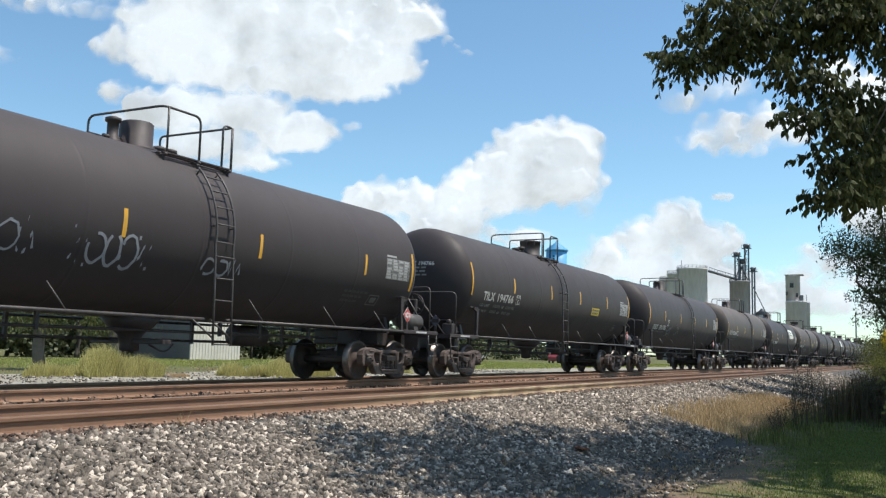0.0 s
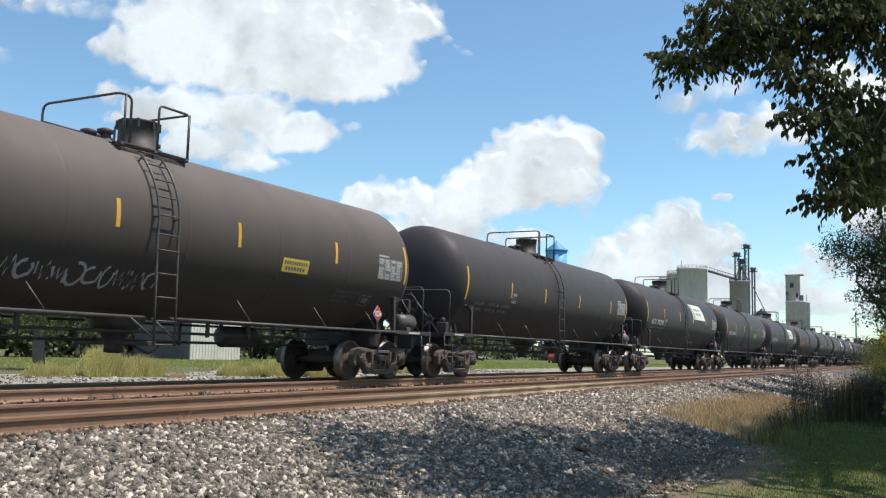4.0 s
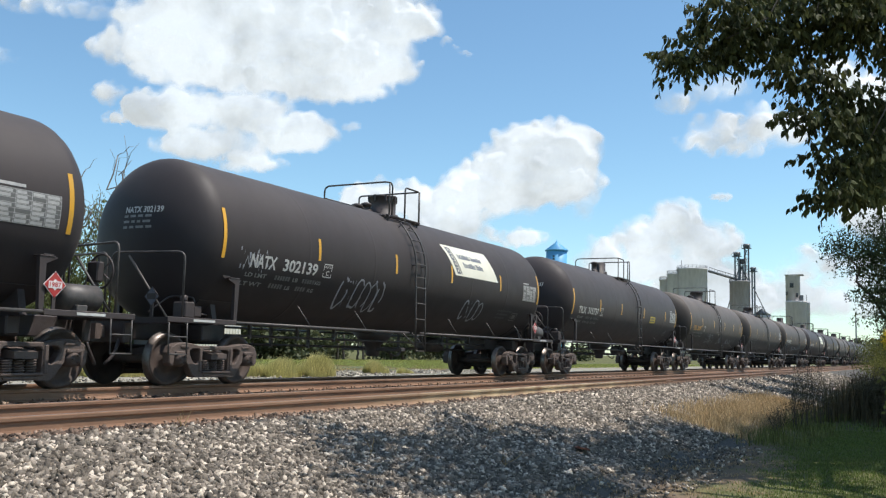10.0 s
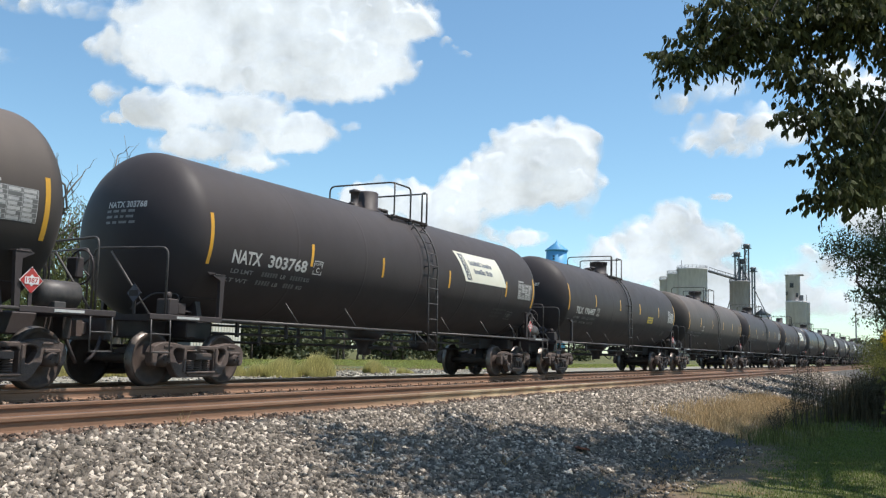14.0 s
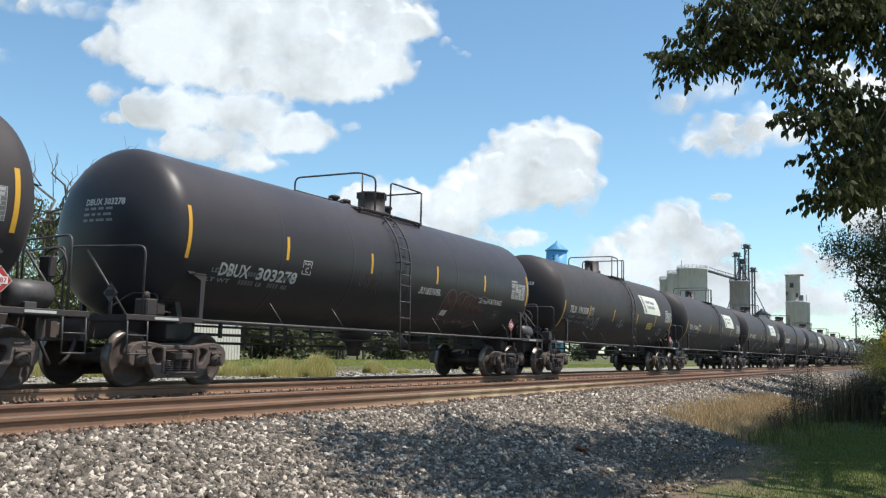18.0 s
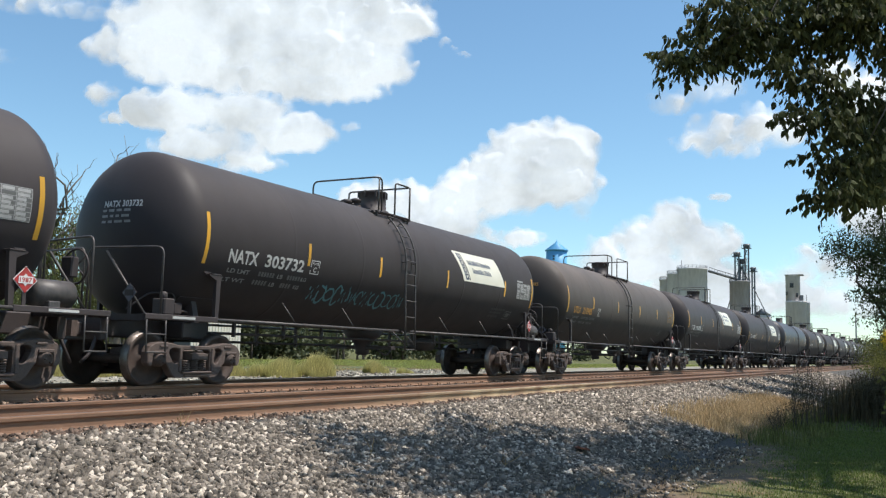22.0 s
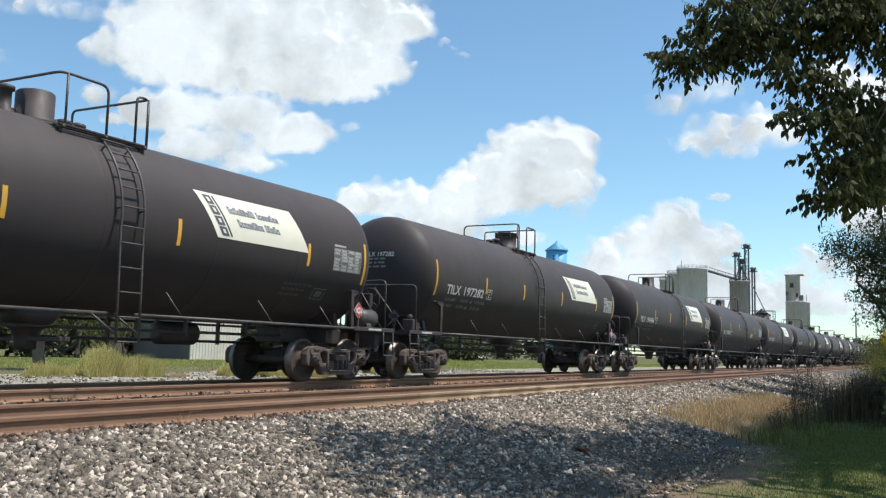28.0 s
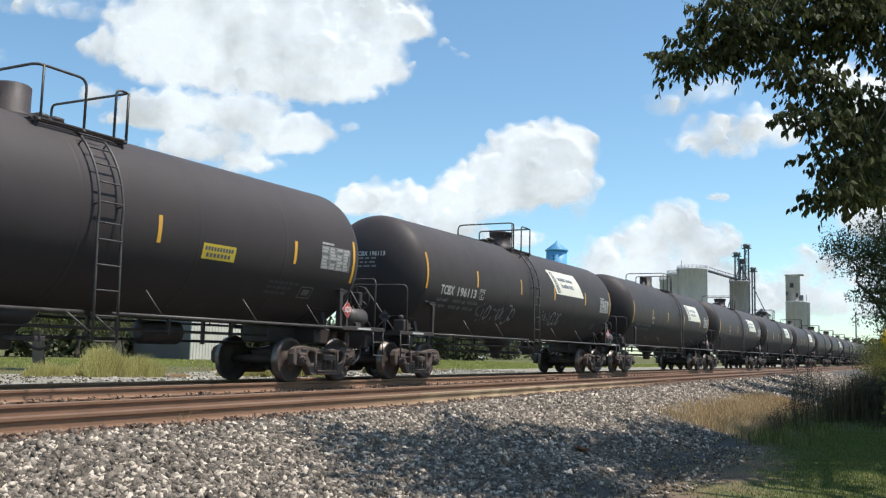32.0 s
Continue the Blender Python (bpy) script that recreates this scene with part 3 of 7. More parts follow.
def puffs(masses, seed):
    """Round heaps along the crown and sides of each mass (right, up, half-width, half-height), small above and large below."""
    rnd = random.Random(seed)
    out = []
    for cu, cv, ru, rv in masses:
        for k in range(7):
            a, q = rnd.uniform(0, math.tau), rnd.uniform(0, 0.6)
            out.append((cu + ru * q * math.cos(a), cv + rv * q * math.sin(a) * 0.6, min(ru, rv) * rnd.uniform(0.5, 0.75)))
        n = max(10, int(5 * (ru + rv) / min(ru, rv)))
        for k in range(n):
            a = math.tau * (k + rnd.random()) / n
            low = math.sin(a) < -0.15
            q = rnd.uniform(0.74, 0.94) * (0.8 if low else 1.0)
            out.append((cu + ru * q * math.cos(a), cv + rv * q * math.sin(a), min(ru, rv) * (rnd.uniform(0.30, 0.5) if low else rnd.uniform(0.14, 0.36))))
    return np.array(out)


def cloud(masses, drift, seed, label, dense=1.0, at=None, step=6.5, soft=1.0):
    """A bank of vapour: the lumpy near side of many round heaps, dense within and torn towards its edges and foot."""
    frame_at = at or EYE @ Matrix.Translation((0, 0, -FAR))
    heaps = puffs([tuple(c * PER for c in m) for m in masses], seed) if at is None else puffs(masses, seed)
    u0, u1 = (heaps[:, 0] - heaps[:, 2]).min() - 20, (heaps[:, 0] + heaps[:, 2]).max() + 20
    v0, v1 = (heaps[:, 1] - heaps[:, 2]).min() - 20, (heaps[:, 1] + heaps[:, 2]).max() + 20
    us, vs = np.arange(u0, u1, step), np.arange(v0, v1, step)
    U, V = np.meshgrid(us, vs)
    W = np.array([[(noise.noise(Vector((u / 60, v / 60, seed))), noise.noise(Vector((u / 60, v / 60, seed + 7.3))), noise.fractal(Vector((u / 70, v / 55, seed + 3.1)), 0.8, 2.1, 5)) for u in us] for v in vs])
    P, Q = U + 13 * W[:, :, 0] + 5 * W[:, :, 2], V + 13 * W[:, :, 1] + 5 * W[:, :, 2]
    H, G, T = np.zeros_like(U), np.zeros_like(U), np.zeros_like(U)
    body = [(m[0], m[1], m[2], m[3]) for m in (np.array(masses) * (PER if at is None else 1.0))]
    for cu, cv, ru, rv in body + [(c, d, r, r) for c, d, r in heaps]:
        q = 1 - ((P - cu) / ru) ** 2 - ((Q - cv) / rv) ** 2
        H = np.maximum(H, np.sqrt(np.maximum(0, q)) * min(ru, rv))
        T = np.maximum(T, q * min(ru, rv))
        G += np.maximum(0, q)
    foot = np.clip(1 - G / 3.0, 0, 1)
    thick = T / (30 + 62 * soft * np.clip(0.35 + W[:, :, 1] * 0.9 + foot * 0.3, 0, 1.5)) * dense + 0.24 * dense * np.minimum(G, 3) + 0.20 * W[:, :, 2] * (H > 0)
    Z = H * 0.42 + 10 * W[:, :, 2] + 10 * np.minimum(G, 6)
    keep = H > 0
    index = np.full(U.shape, -1)
    index[keep] = np.arange(keep.sum())
    verts = np.stack([U[keep], V[keep], Z[keep]], 1)
    quads = np.stack([index[:-1, :-1], index[:-1, 1:], index[1:, 1:], index[1:, :-1]], 2).reshape(-1, 4)
    quads = quads[(quads >= 0).all(1)]
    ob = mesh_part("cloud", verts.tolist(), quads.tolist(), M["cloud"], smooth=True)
    ob.data.attributes.new("thickness", "FLOAT", "POINT").data.foreach_set("value", np.clip(thick[keep], 0, 2))
    ob.matrix_basis = frame_at
    tagged(ob, label, "cloud", "drifting clouds", "structure")
    if drift:
        CLOUDS.append((ob, *drift))
    return ob


WHITE = "bright white cumulus cloud with a pale grey base"
cloud(((-330, 405, 265, 85), (-140, 348, 105, 72), (-72, 316, 52, 28), (-30, 400, 42, 36), (-535, 358, 100, 36), (-440, 322, 130, 42), (-210, 292, 120, 36), (-260, 470, 300, 80), (-150, 280, 85, 24), (-330, 300, 120, 34), (-300, 345, 160, 60), (-75, 400, 70, 40)), (-40, -4), 1, WHITE)
cloud(((-680, 437, 110, 30), (-590, 420, 60, 20)), (-40, -4), 5, "thin white veil of cloud", 0.5, soft=2.0)
cloud(((-478, 248, 95, 44), (-360, 244, 110, 44), (-258, 206, 82, 42), (-390, 186, 140, 36), (-528, 252, 40, 36), (-575, 232, 34, 15), (-335, 152, 70, 20)), (-14, -4), 22, WHITE)
cloud(((-580, 279, 37, 24),), (-60, -10), 31, "small white puff of cloud", 0.8)
cloud(((160, 186, 76, 46), (232, 172, 60, 56), (180, 140, 90, 60), (212, 118, 84, 44), (100, 152, 50, 42), (50, 112, 62, 44), (-80, 92, 88, 36), (-140, 88, 45, 32), (10, 62, 92, 48), (140, 20, 62, 20), (-20, 22, 120, 38), (120, 100, 90, 40)), (-20, -4), 47, WHITE)
cloud(((250, 82, 26, 36),), (-20, -4), 49, "thin torn foot of a cloud", 0.45, soft=2.0)
cloud(((492, 212, 68, 36), (560, 218, 58, 42), (455, 190, 52, 18), (520, 180, 66, 20), (620, 215, 40, 40)), (-34, -6), 53, "soft white cloud behind the tree", 0.75, soft=2.2)
cloud(((420, 262, 48, 26), (478, 280, 56, 26), (520, 290, 40, 24)), (-45, -8), 59, "thin white veil of cloud", 0.5, soft=2.4)
cloud(((410, 54, 52, 42), (462, 14, 80, 44), (350, 22, 58, 42), (385, -30, 130, 42), (282, -18, 52, 42), (480, -60, 110, 50)), (-8, -2), 61, WHITE, 0.85, soft=1.5)
cloud(((494, 91, 25, 10),), (-14, -1), 67, "small flat white cloud", 0.7)
cloud(((645, -12, 36, 22), (680, -30, 50, 26), (625, -40, 40, 30)), (-10, -2), 71, "pale hazy cloud low in the sky", 0.5, soft=2.0)
cloud(((620, -85, 230, 50), (815, -70, 175, 60), (440, -95, 170, 50), (750, -35, 140, 32)), (-6, -1), 97, "pale bank of haze low over the horizon", 0.6, soft=2.4)
cloud(((750, 60, 70, 42), (810, 40, 66, 50), (700, 300, 50, 40), (745, 270, 60, 50)), (-10, -2), 73, "white cloud behind the tree", 0.8)
cloud(((5, 368, 14, 11), (42, 346, 17, 9), (24, 356, 12, 6)), (-12, -8), 79, "small torn wisp of cloud", 0.55, soft=1.8)
cloud(((-158, 218, 18, 12),), (-6, -2), 83, "small torn wisp of cloud", 0.5, soft=1.8)
cloud(((-800, 340, 60, 22),), (-20, -2), 89, "thin white veil of cloud", 0.4, soft=2.0)

# unseen clouds added round the rest of the sky to whiten its light
for i in range(13):
    turn = radians(70 + i * 22)
    high = 0.45 + 0.35 * (i % 3)
    way = Vector((math.cos(turn), math.sin(turn), high)).normalized() * 3600
    cloud(((0, 0, 620, 240), (420, 60, 330, 170), (-430, -30, 300, 150)), None, 200 + i * 5, "white cumulus cloud in the rest of the sky", 1.0, look(way, (0, 0, 0)) @ pose(0, 0, 0, 0, 180, 0), 45.0)

# ---- grain elevator, water tower, buildings, far trees ----
M["concrete"] = material("weathered_concrete", (0.68, 0.63, 0.62), 0.85, 0, (0.56, 0.515, 0.505), 0.08, 0.7, 0.2, 2, fine=0.15, stretch=(1, 1, 0.25))
M["concrete_dark"] = material("stained_concrete", (0.47, 0.42, 0.41), 0.85, 0, (0.33, 0.29, 0.28), 0.10, 0.7, 0.2, 2, fine=0.2, stretch=(1, 1, 0.2))
M["steel"] = material("galvanised_steel", (0.20, 0.20, 0.21), 0.5, 0.3, (0.13, 0.13, 0.135), 0.5, 0.6)
M["roof"] = material("grey_roofing", (0.22, 0.22, 0.22), 0.8, 0, (0.17, 0.17, 0.17), 0.5, 0.6)
M["blue"] = material("sky_blue_tank_paint", (0.14, 0.42, 0.70), 0.5, 0, (0.11, 0.36, 0.62), 0.2, 0.6)
M["dark_glass"] = material("dark_opening", (0.03, 0.032, 0.035), 0.4, 0, (0.05, 0.05, 0.05), 1, 0.5)
M["siding"] = material("cream_metal_siding", (0.72, 0.67, 0.56), 0.6, 0, (0.58, 0.54, 0.45), 0.5, 0.6, 0.2, 5, fine=0.12)
M["car_red"] = material("dark_red_car_paint", (0.22, 0.03, 0.03), 0.3, 0, (0.18, 0.03, 0.03), 2, 0.5)
# Darker copy of the siding: paints the shade on the wall turned from the sun.
M["siding_dark"] = material("grey_metal_siding", (0.15, 0.145, 0.14), 0.7, 0, (0.11, 0.105, 0.10), 0.5, 0.6, 0.2, 5)


def silo(name, x, y, r, top, mat, label, ribs=0):
    root = tagged(new(name), label, "silo", "grain elevator")
    root.location = (x, y, -0.6)
    bm = bmesh.new()
    h = top + 0.6
    lathe(bm, [(0, r), (h * 0.33, r), (h * 0.33 + 0.1, r + 0.06), (h * 0.66, r), (h * 0.66 + 0.1, r + 0.06), (h - 0.6, r), (h - 0.5, r + 0.25), (h, r + 0.25)], 40, "z")
    part("wall", bm, mat, root, smooth=False)
    bm = bmesh.new()
    lathe(bm, [(h, r + 0.1), (h + 0.25, r * 0.6), (h + 0.5, 0.3)], 40, "z")
    part("roof", bm, M["roof"], root)
    bm = bmesh.new()
    for k in range(24):
        a = k * math.tau / 24
        tube(bm, [(r * math.cos(a), r * math.sin(a), h), (r * math.cos(a), r * math.sin(a), h + 1.1)], 0.06, 4)
    for hz in (0.55, 1.1):
        tube(bm, [(r * math.cos(k * math.tau / 32), r * math.sin(k * math.tau / 32), h + hz) for k in range(33)], 0.06, 4, ends=False)
    part("railing", bm, M["steel"], root)
    return root


big = silo("grain_silo", 383, 86.05, 6.1, 37.1, M["concrete"], "tall pale concrete grain silo with a railed top")
silo("grain_silo", 382, 92.6, 3.4, 35.1, M["concrete"], "pale concrete grain silo beside a taller one")
silo("grain_silo", 386, 97.4, 2.8, 33.1, M["concrete"], "pale concrete grain silo beside a taller one")
dark = silo("grain_silo", 397.5, 69.55, 4.1, 32.9, M["concrete_dark"], "dark stained grain silo with elevator legs above")
bm = bmesh.new()
for dx, dy in ((-2, 1), (1.5, -2), (0, 2)):
    box(bm, (dx - 0.9, dy - 0.9, 36.2), (dx + 0.9, dy + 0.9, 37.6), 0.1)
tube(bm, [(1, 4.5, 36), (1, 4.5, 41.5)], 0.12, 5)
part("roof_gear", bm, M["steel"], big)["kind"] = "stuff"


def lattice(bm, x, y, w, z0, z1, step=2.2, r=0.09):
    c = [(x - w, y - w), (x + w, y - w), (x + w, y + w), (x - w, y + w)]
    for p in c:
        tube(bm, [(*p, z0), (*p, z1)], r, 5)
    z, k = z0, 0
    while z < z1 - 0.1:
        for i in range(4):
            a, b = c[i], c[(i + 1) % 4]
            tube(bm, [(*a, z), (*b, z)], r * 0.7, 4)
            tube(bm, [(*(a if k % 2 else b), z), (*(b if k % 2 else a), min(z + step, z1))], r * 0.6, 4)
        z += step
        k += 1


leg = tagged(new("bucket_elevator"), "dark steel grain elevator legs with drive heads", "grain elevator", "grain elevator")
leg.location = (397.0, 68.0, -0.6)
for x, y, top, hw in ((-1.2, 2.3, 44.8, 0.75), (0.4, -1.4, 48.3, 0.75), (0.2, 0.7, 42.0, 0.6), (0.8, -3.9, 38.5, 0.5)):
    bm = bmesh.new()
    for d in (-hw, hw):
        box(bm, (x - 0.28, y + d - 0.3, 33 if y > -3 else 0.4), (x + 0.28, y + d + 0.3, top))
    for k in range(int((top - 33) / 1.6)):
        tube(bm, [(x, y - hw, 33.6 + k * 1.6), (x, y + hw, 33.6 + k * 1.6)], 0.09, 4)
    part("leg_casing", bm, M["steel"], leg)
    bm = bmesh.new()
    lathe(bm, [(y - hw - 0.5, 0.9), (y + hw + 0.5, 0.9)], 14, "y", (x, 0, top))
    box(bm, (x - 0.9, y - hw - 1.1, top - 1.2), (x + 0.9, y + hw + 1.1, top - 0.9))
    for d in (-1, 1):
        tube(bm, [(x - 0.9, y + d * (hw + 1.1), top - 0.9), (x - 0.9, y + d * (hw + 1.1), top + 0.3)], 0.07, 4)
    tube(bm, [(x - 0.9, y - hw - 1.1, top + 0.3), (x - 0.9, y + hw + 1.1, top + 0.3)], 0.07, 4)
    part("drive_head", bm, M["steel"], leg)
bm = bmesh.new()
lattice(bm, 0.2, 0.2, 1.5, 33.5, 43.0)
part("lattice_tower", bm, M["steel"], leg)
bm = bmesh.new()
for a, b in (((0.2, 0.7, 41.5), (-1.5, 3.0, 34.0)), ((0.4, -1.4, 46.5), (0.2, 1.5, 36.0)), ((-1.2, 2.3, 43), (0.3, -1.2, 35)), ((0.6, -3.9, 31), (0.9, -11.5, 14)), ((0.5, 4.2, 30), (0.9, 9.0, 14))):
    tube(bm, [a, b], 0.22, 8)
part("spout", bm, M["steel"], leg)
bridge = tagged(new("conveyor_bridge"), "grey steel conveyor bridge between two silos", "conveyor", "grain elevator")
bm = bmesh.new()
tube(bm, [(386, 80.0, 36.4), (396.5, 70.0, 33.4)], 0.5, 8)
for d in (0.0, 1.5):
    tube(bm, [(385.6, 79.6, 36.3 + d), (396.1, 69.6, 33.3 + d)], 0.12, 5)
for k in range(12):
    t = k / 11
    p = Vector((385.6, 79.6, 36.3)).lerp(Vector((396.1, 69.6, 33.3)), t)
    tube(bm, [p, p + Vector((0, 0, 1.5))], 0.07, 4)
part("truss", bm, M["steel"], bridge)

low = tagged(new("grain_bin"), "small ribbed steel grain bin with a conical roof", "silo", "grain elevator")
low.location = (402, 61.5, -0.6)
bm = bmesh.new()
lathe(bm, [(z * 0.5, 3.6 + 0.05 * (z % 2)) for z in range(0, 40)], 32, "z")
part("wall", bm, M["concrete"], low)
bm = bmesh.new()
lathe(bm, [(19.5, 3.8), (21.8, 0.6), (22.2, 0.6), (22.3, 0.2)], 32, "z")
part("roof", bm, M["steel"], low)

tower = tagged(new("elevator_tower"), "pale concrete grain tower with a narrow headhouse", "grain elevator", "grain elevator")
tower.location = (446.5, 53.35, -0.6)
for dx, dy, r, h in ((0, 0, 4.55, 27.9), (2.5, -3.4, 2.2, 27.7)):
    bm = bmesh.new()
    lathe(bm, [(0, r), (h - 0.6, r), (h - 0.5, r + 0.12), (h, r + 0.12)], 32, "z", (dx, dy, 0))
    part("silo_wall", bm, M["concrete"], tower)
bm = bmesh.new()
lathe(bm, [(27.6, 3.15), (39.4, 3.15), (39.5, 3.3), (39.8, 3.3)], 28, "z", (0, 1.3, 0))
part("headhouse", bm, M["concrete"], tower)
bm = bmesh.new()
box(bm, (-2.9, -3.4, 39.8), (2.9, 4.5, 40.05), 0.03)
part("headhouse_roof", bm, M["roof"], tower)
for y0, y1, z0, z1 in ((0.6, 2.2, 34.0, 36.0), (-1.2, -0.5, 29.6, 31.5), (3.4, 3.9, 30.5, 32.0)):
    bm = bmesh.new()
    box(bm, (-3.4, y0, z0), (-2.2, y1, z1))
    part("window", bm, M["dark_glass"], tower)
bm = bmesh.new()
box(bm, (-1.6, -3.2, 27.9), (0.4, -1.7, 30.6), 0.1)
tube(bm, [(0, -4.4, 27.5), (0, -4.4, 31)], 0.12, 5)
part("vent_house", bm, M["steel"], tower)["kind"] = "stuff"

water = tagged(new("water_tower"), "bright blue water tower with a conical roof", "water tower")
water.location = (327.6, 124.55, -0.6)
bm = bmesh.new()
lathe(bm, [(0, 3.6), (26, 3.6), (30, 3.95), (40.4, 3.95)], 36, "z")
part("tank", bm, M["blue"], water)
bm = bmesh.new()
lathe(bm, [(40.2, 4.0), (40.25, 4.4), (40.6, 4.4), (43.6, 0.5), (43.8, 0.45), (44.2, 0.12), (44.7, 0.1)], 36, "z")
part("roof", bm, M["blue"], water)
bm = bmesh.new()
for k in range(3):
    box(bm, (-4.02, -0.75, 35.6 + k * 1.0), (-3.6, 0.0, 36.2 + k * 1.0))
part("lettering_bars", bm, M["dark_glass"], water)["kind"] = "stuff"

shed = tagged(new("shed"), "low metal shed with a white front and dark end wall", "building")
shed.location = (62.8, 58.6, -0.62)


def ribbed(y0, y1, length):
    """The plan of a ribbed metal wall along x."""
    pts, n = [], int(length / 0.4)
    for k in range(n):
        pts += [(k * 0.4, y0), (k * 0.4 + 0.28, y0), (k * 0.4 + 0.31, y0 - 0.05), (k * 0.4 + 0.37, y0 - 0.05)]
    return pts + [(length, y0), (length, y1), (0, y1)]


for name, pts, mat in (("front_wall", ribbed(0, 0.12, 6.7), M["siding"]), ("end_wall", ((0, 0.12), (0.12, 0.12), (0.12, 7.0), (0, 7.0)), M["siding_dark"]),
                       ("back_wall", ((0.12, 6.88), (6.7, 6.88), (6.7, 7.0), (0.12, 7.0)), M["siding"]), ("end_wall", ((6.58, 0.12), (6.7, 0.12), (6.7, 6.88), (6.58, 6.88)), M["siding"])):
    bm = bmesh.new()
    prism(bm, pts, 0, 4.2, "z")
    part(name, bm, mat, shed)
bm = bmesh.new()
prism(bm, ((-0.3, 4.2), (7.3, 4.2), (3.5, 5.4)), -0.3, 7.0, "x")
part("roof", bm, M["roof"], shed)


def parked_car(x, y, turn, paint, label):
    root = tagged(new("parked_car"), label, "car", "parked cars")
    root.matrix_basis = pose(x, y, -0.62, 0, 0, turn)
    bm = bmesh.new()
    prism(bm, ((-2.2, 0.32), (2.2, 0.32), (2.25, 0.62), (2.1, 0.80), (1.15, 0.92), (0.45, 1.42), (-1.3, 1.45), (-2.05, 0.98), (-2.2, 0.9)), -0.86, 0.86)
    bmesh.ops.bevel(bm, geom=bm.edges[:], offset=0.06, segments=2, affect="EDGES")
    body = part("body", bm, paint, root)
    for s in (-1, 1):
        bm = bmesh.new()
        prism(bm, ((-1.75, 0.98), (0.95, 0.96), (0.42, 1.34), (-1.25, 1.37)), s * 0.84, s * 0.87)
        part("window", bm, M["dark_glass"], body)
        for wx in (-1.35, 1.4):
            bm = bmesh.new()
            lathe(bm, [(s * 0.68, 0.2), (s * 0.68, 0.31), (s * 0.72, 0.33), (s * 0.86, 0.33), (s * 0.885, 0.30), (s * 0.88, 0.19), (s * 0.86, 0.05)], 18, "y", (wx, 0, 0.33))
            part("wheel", bm, M["dark_glass"], root)


parked_car(128.0, 48.5, 10, M["car_red"], "dark red car parked beyond the meadow")
parked_car(135.9, 65.7, -5, M["siding"], "white car parked beyond the meadow")
pole = tagged(new("utility_pole"), "thin grey utility pole", "pole")
pole.location = (328, 21, -0.6)
bm = bmesh.new()
tube(bm, [(0, 0, 0), (0, 0, 17.2)], [0.28, 0.2], 8)
part("shaft", bm, M["steel"], pole)


# ---- plants ----
M["leaf"] = leafy("dark_tree_leaf", (0.030, 0.044, 0.016), (0.047, 0.062, 0.019), 0.55, 0.25)
M["leaf_near"] = leafy("near_tree_leaf", (0.050, 0.058, 0.023), (0.088, 0.092, 0.032), 0.65, 0.40, 0.5, 0.2)
M["meadow"] = leafy("meadow_blade", (0.34, 0.37, 0.09), (0.44, 0.43, 0.14), 0.7, 0.4)
M["leaf_far"] = leafy("grey_green_leaf", (0.060, 0.080, 0.030), (0.085, 0.10, 0.045), 0.5, 0.3)
M["leaf_wood"] = leafy("woodland_leaf", (0.075, 0.088, 0.040), (0.10, 0.105, 0.052), 0.6, 0.25)
M["weed"] = leafy("brown_weed", (0.125, 0.090, 0.058), (0.085, 0.082, 0.038), 0.75, 0.25)
M["verge"] = leafy("verge_blade", (0.10, 0.135, 0.03), (0.19, 0.18, 0.06), 0.6, 0.4)
M["willow"] = leafy("willow_leaf", (0.13, 0.155, 0.05), (0.22, 0.22, 0.09), 0.6, 0.4)
M["tuft"] = leafy("yellow_grass", (0.40, 0.39, 0.14), (0.55, 0.48, 0.21), 0.7, 0.4)
M["herb"] = leafy("yellow_green_herb", (0.15, 0.165, 0.045), (0.23, 0.21, 0.055), 0.6, 0.4)
M["gold"] = leafy("goldenrod_bloom", (0.62, 0.44, 0.02), (0.45, 0.36, 0.03), 0.6, 0.3)
M["dry"] = leafy("straw_grass", (0.40, 0.27, 0.13), (0.52, 0.38, 0.21), 0.7, 0.35)
M["lawn"] = leafy("lawn_grass", (0.095, 0.145, 0.028), (0.165, 0.19, 0.05), 0.6, 0.4)
M["bark"] = material("grey_brown_bark", (0.10, 0.08, 0.06), 0.9, 0, (0.06, 0.05, 0.04), 6, 0.7, 0.8, 20, stretch=(1, 1, 0.2))
M["deadwood"] = material("bleached_deadwood", (0.20, 0.17, 0.14), 0.9, 0, (0.12, 0.10, 0.085), 5, 0.7, 0.5, 20)


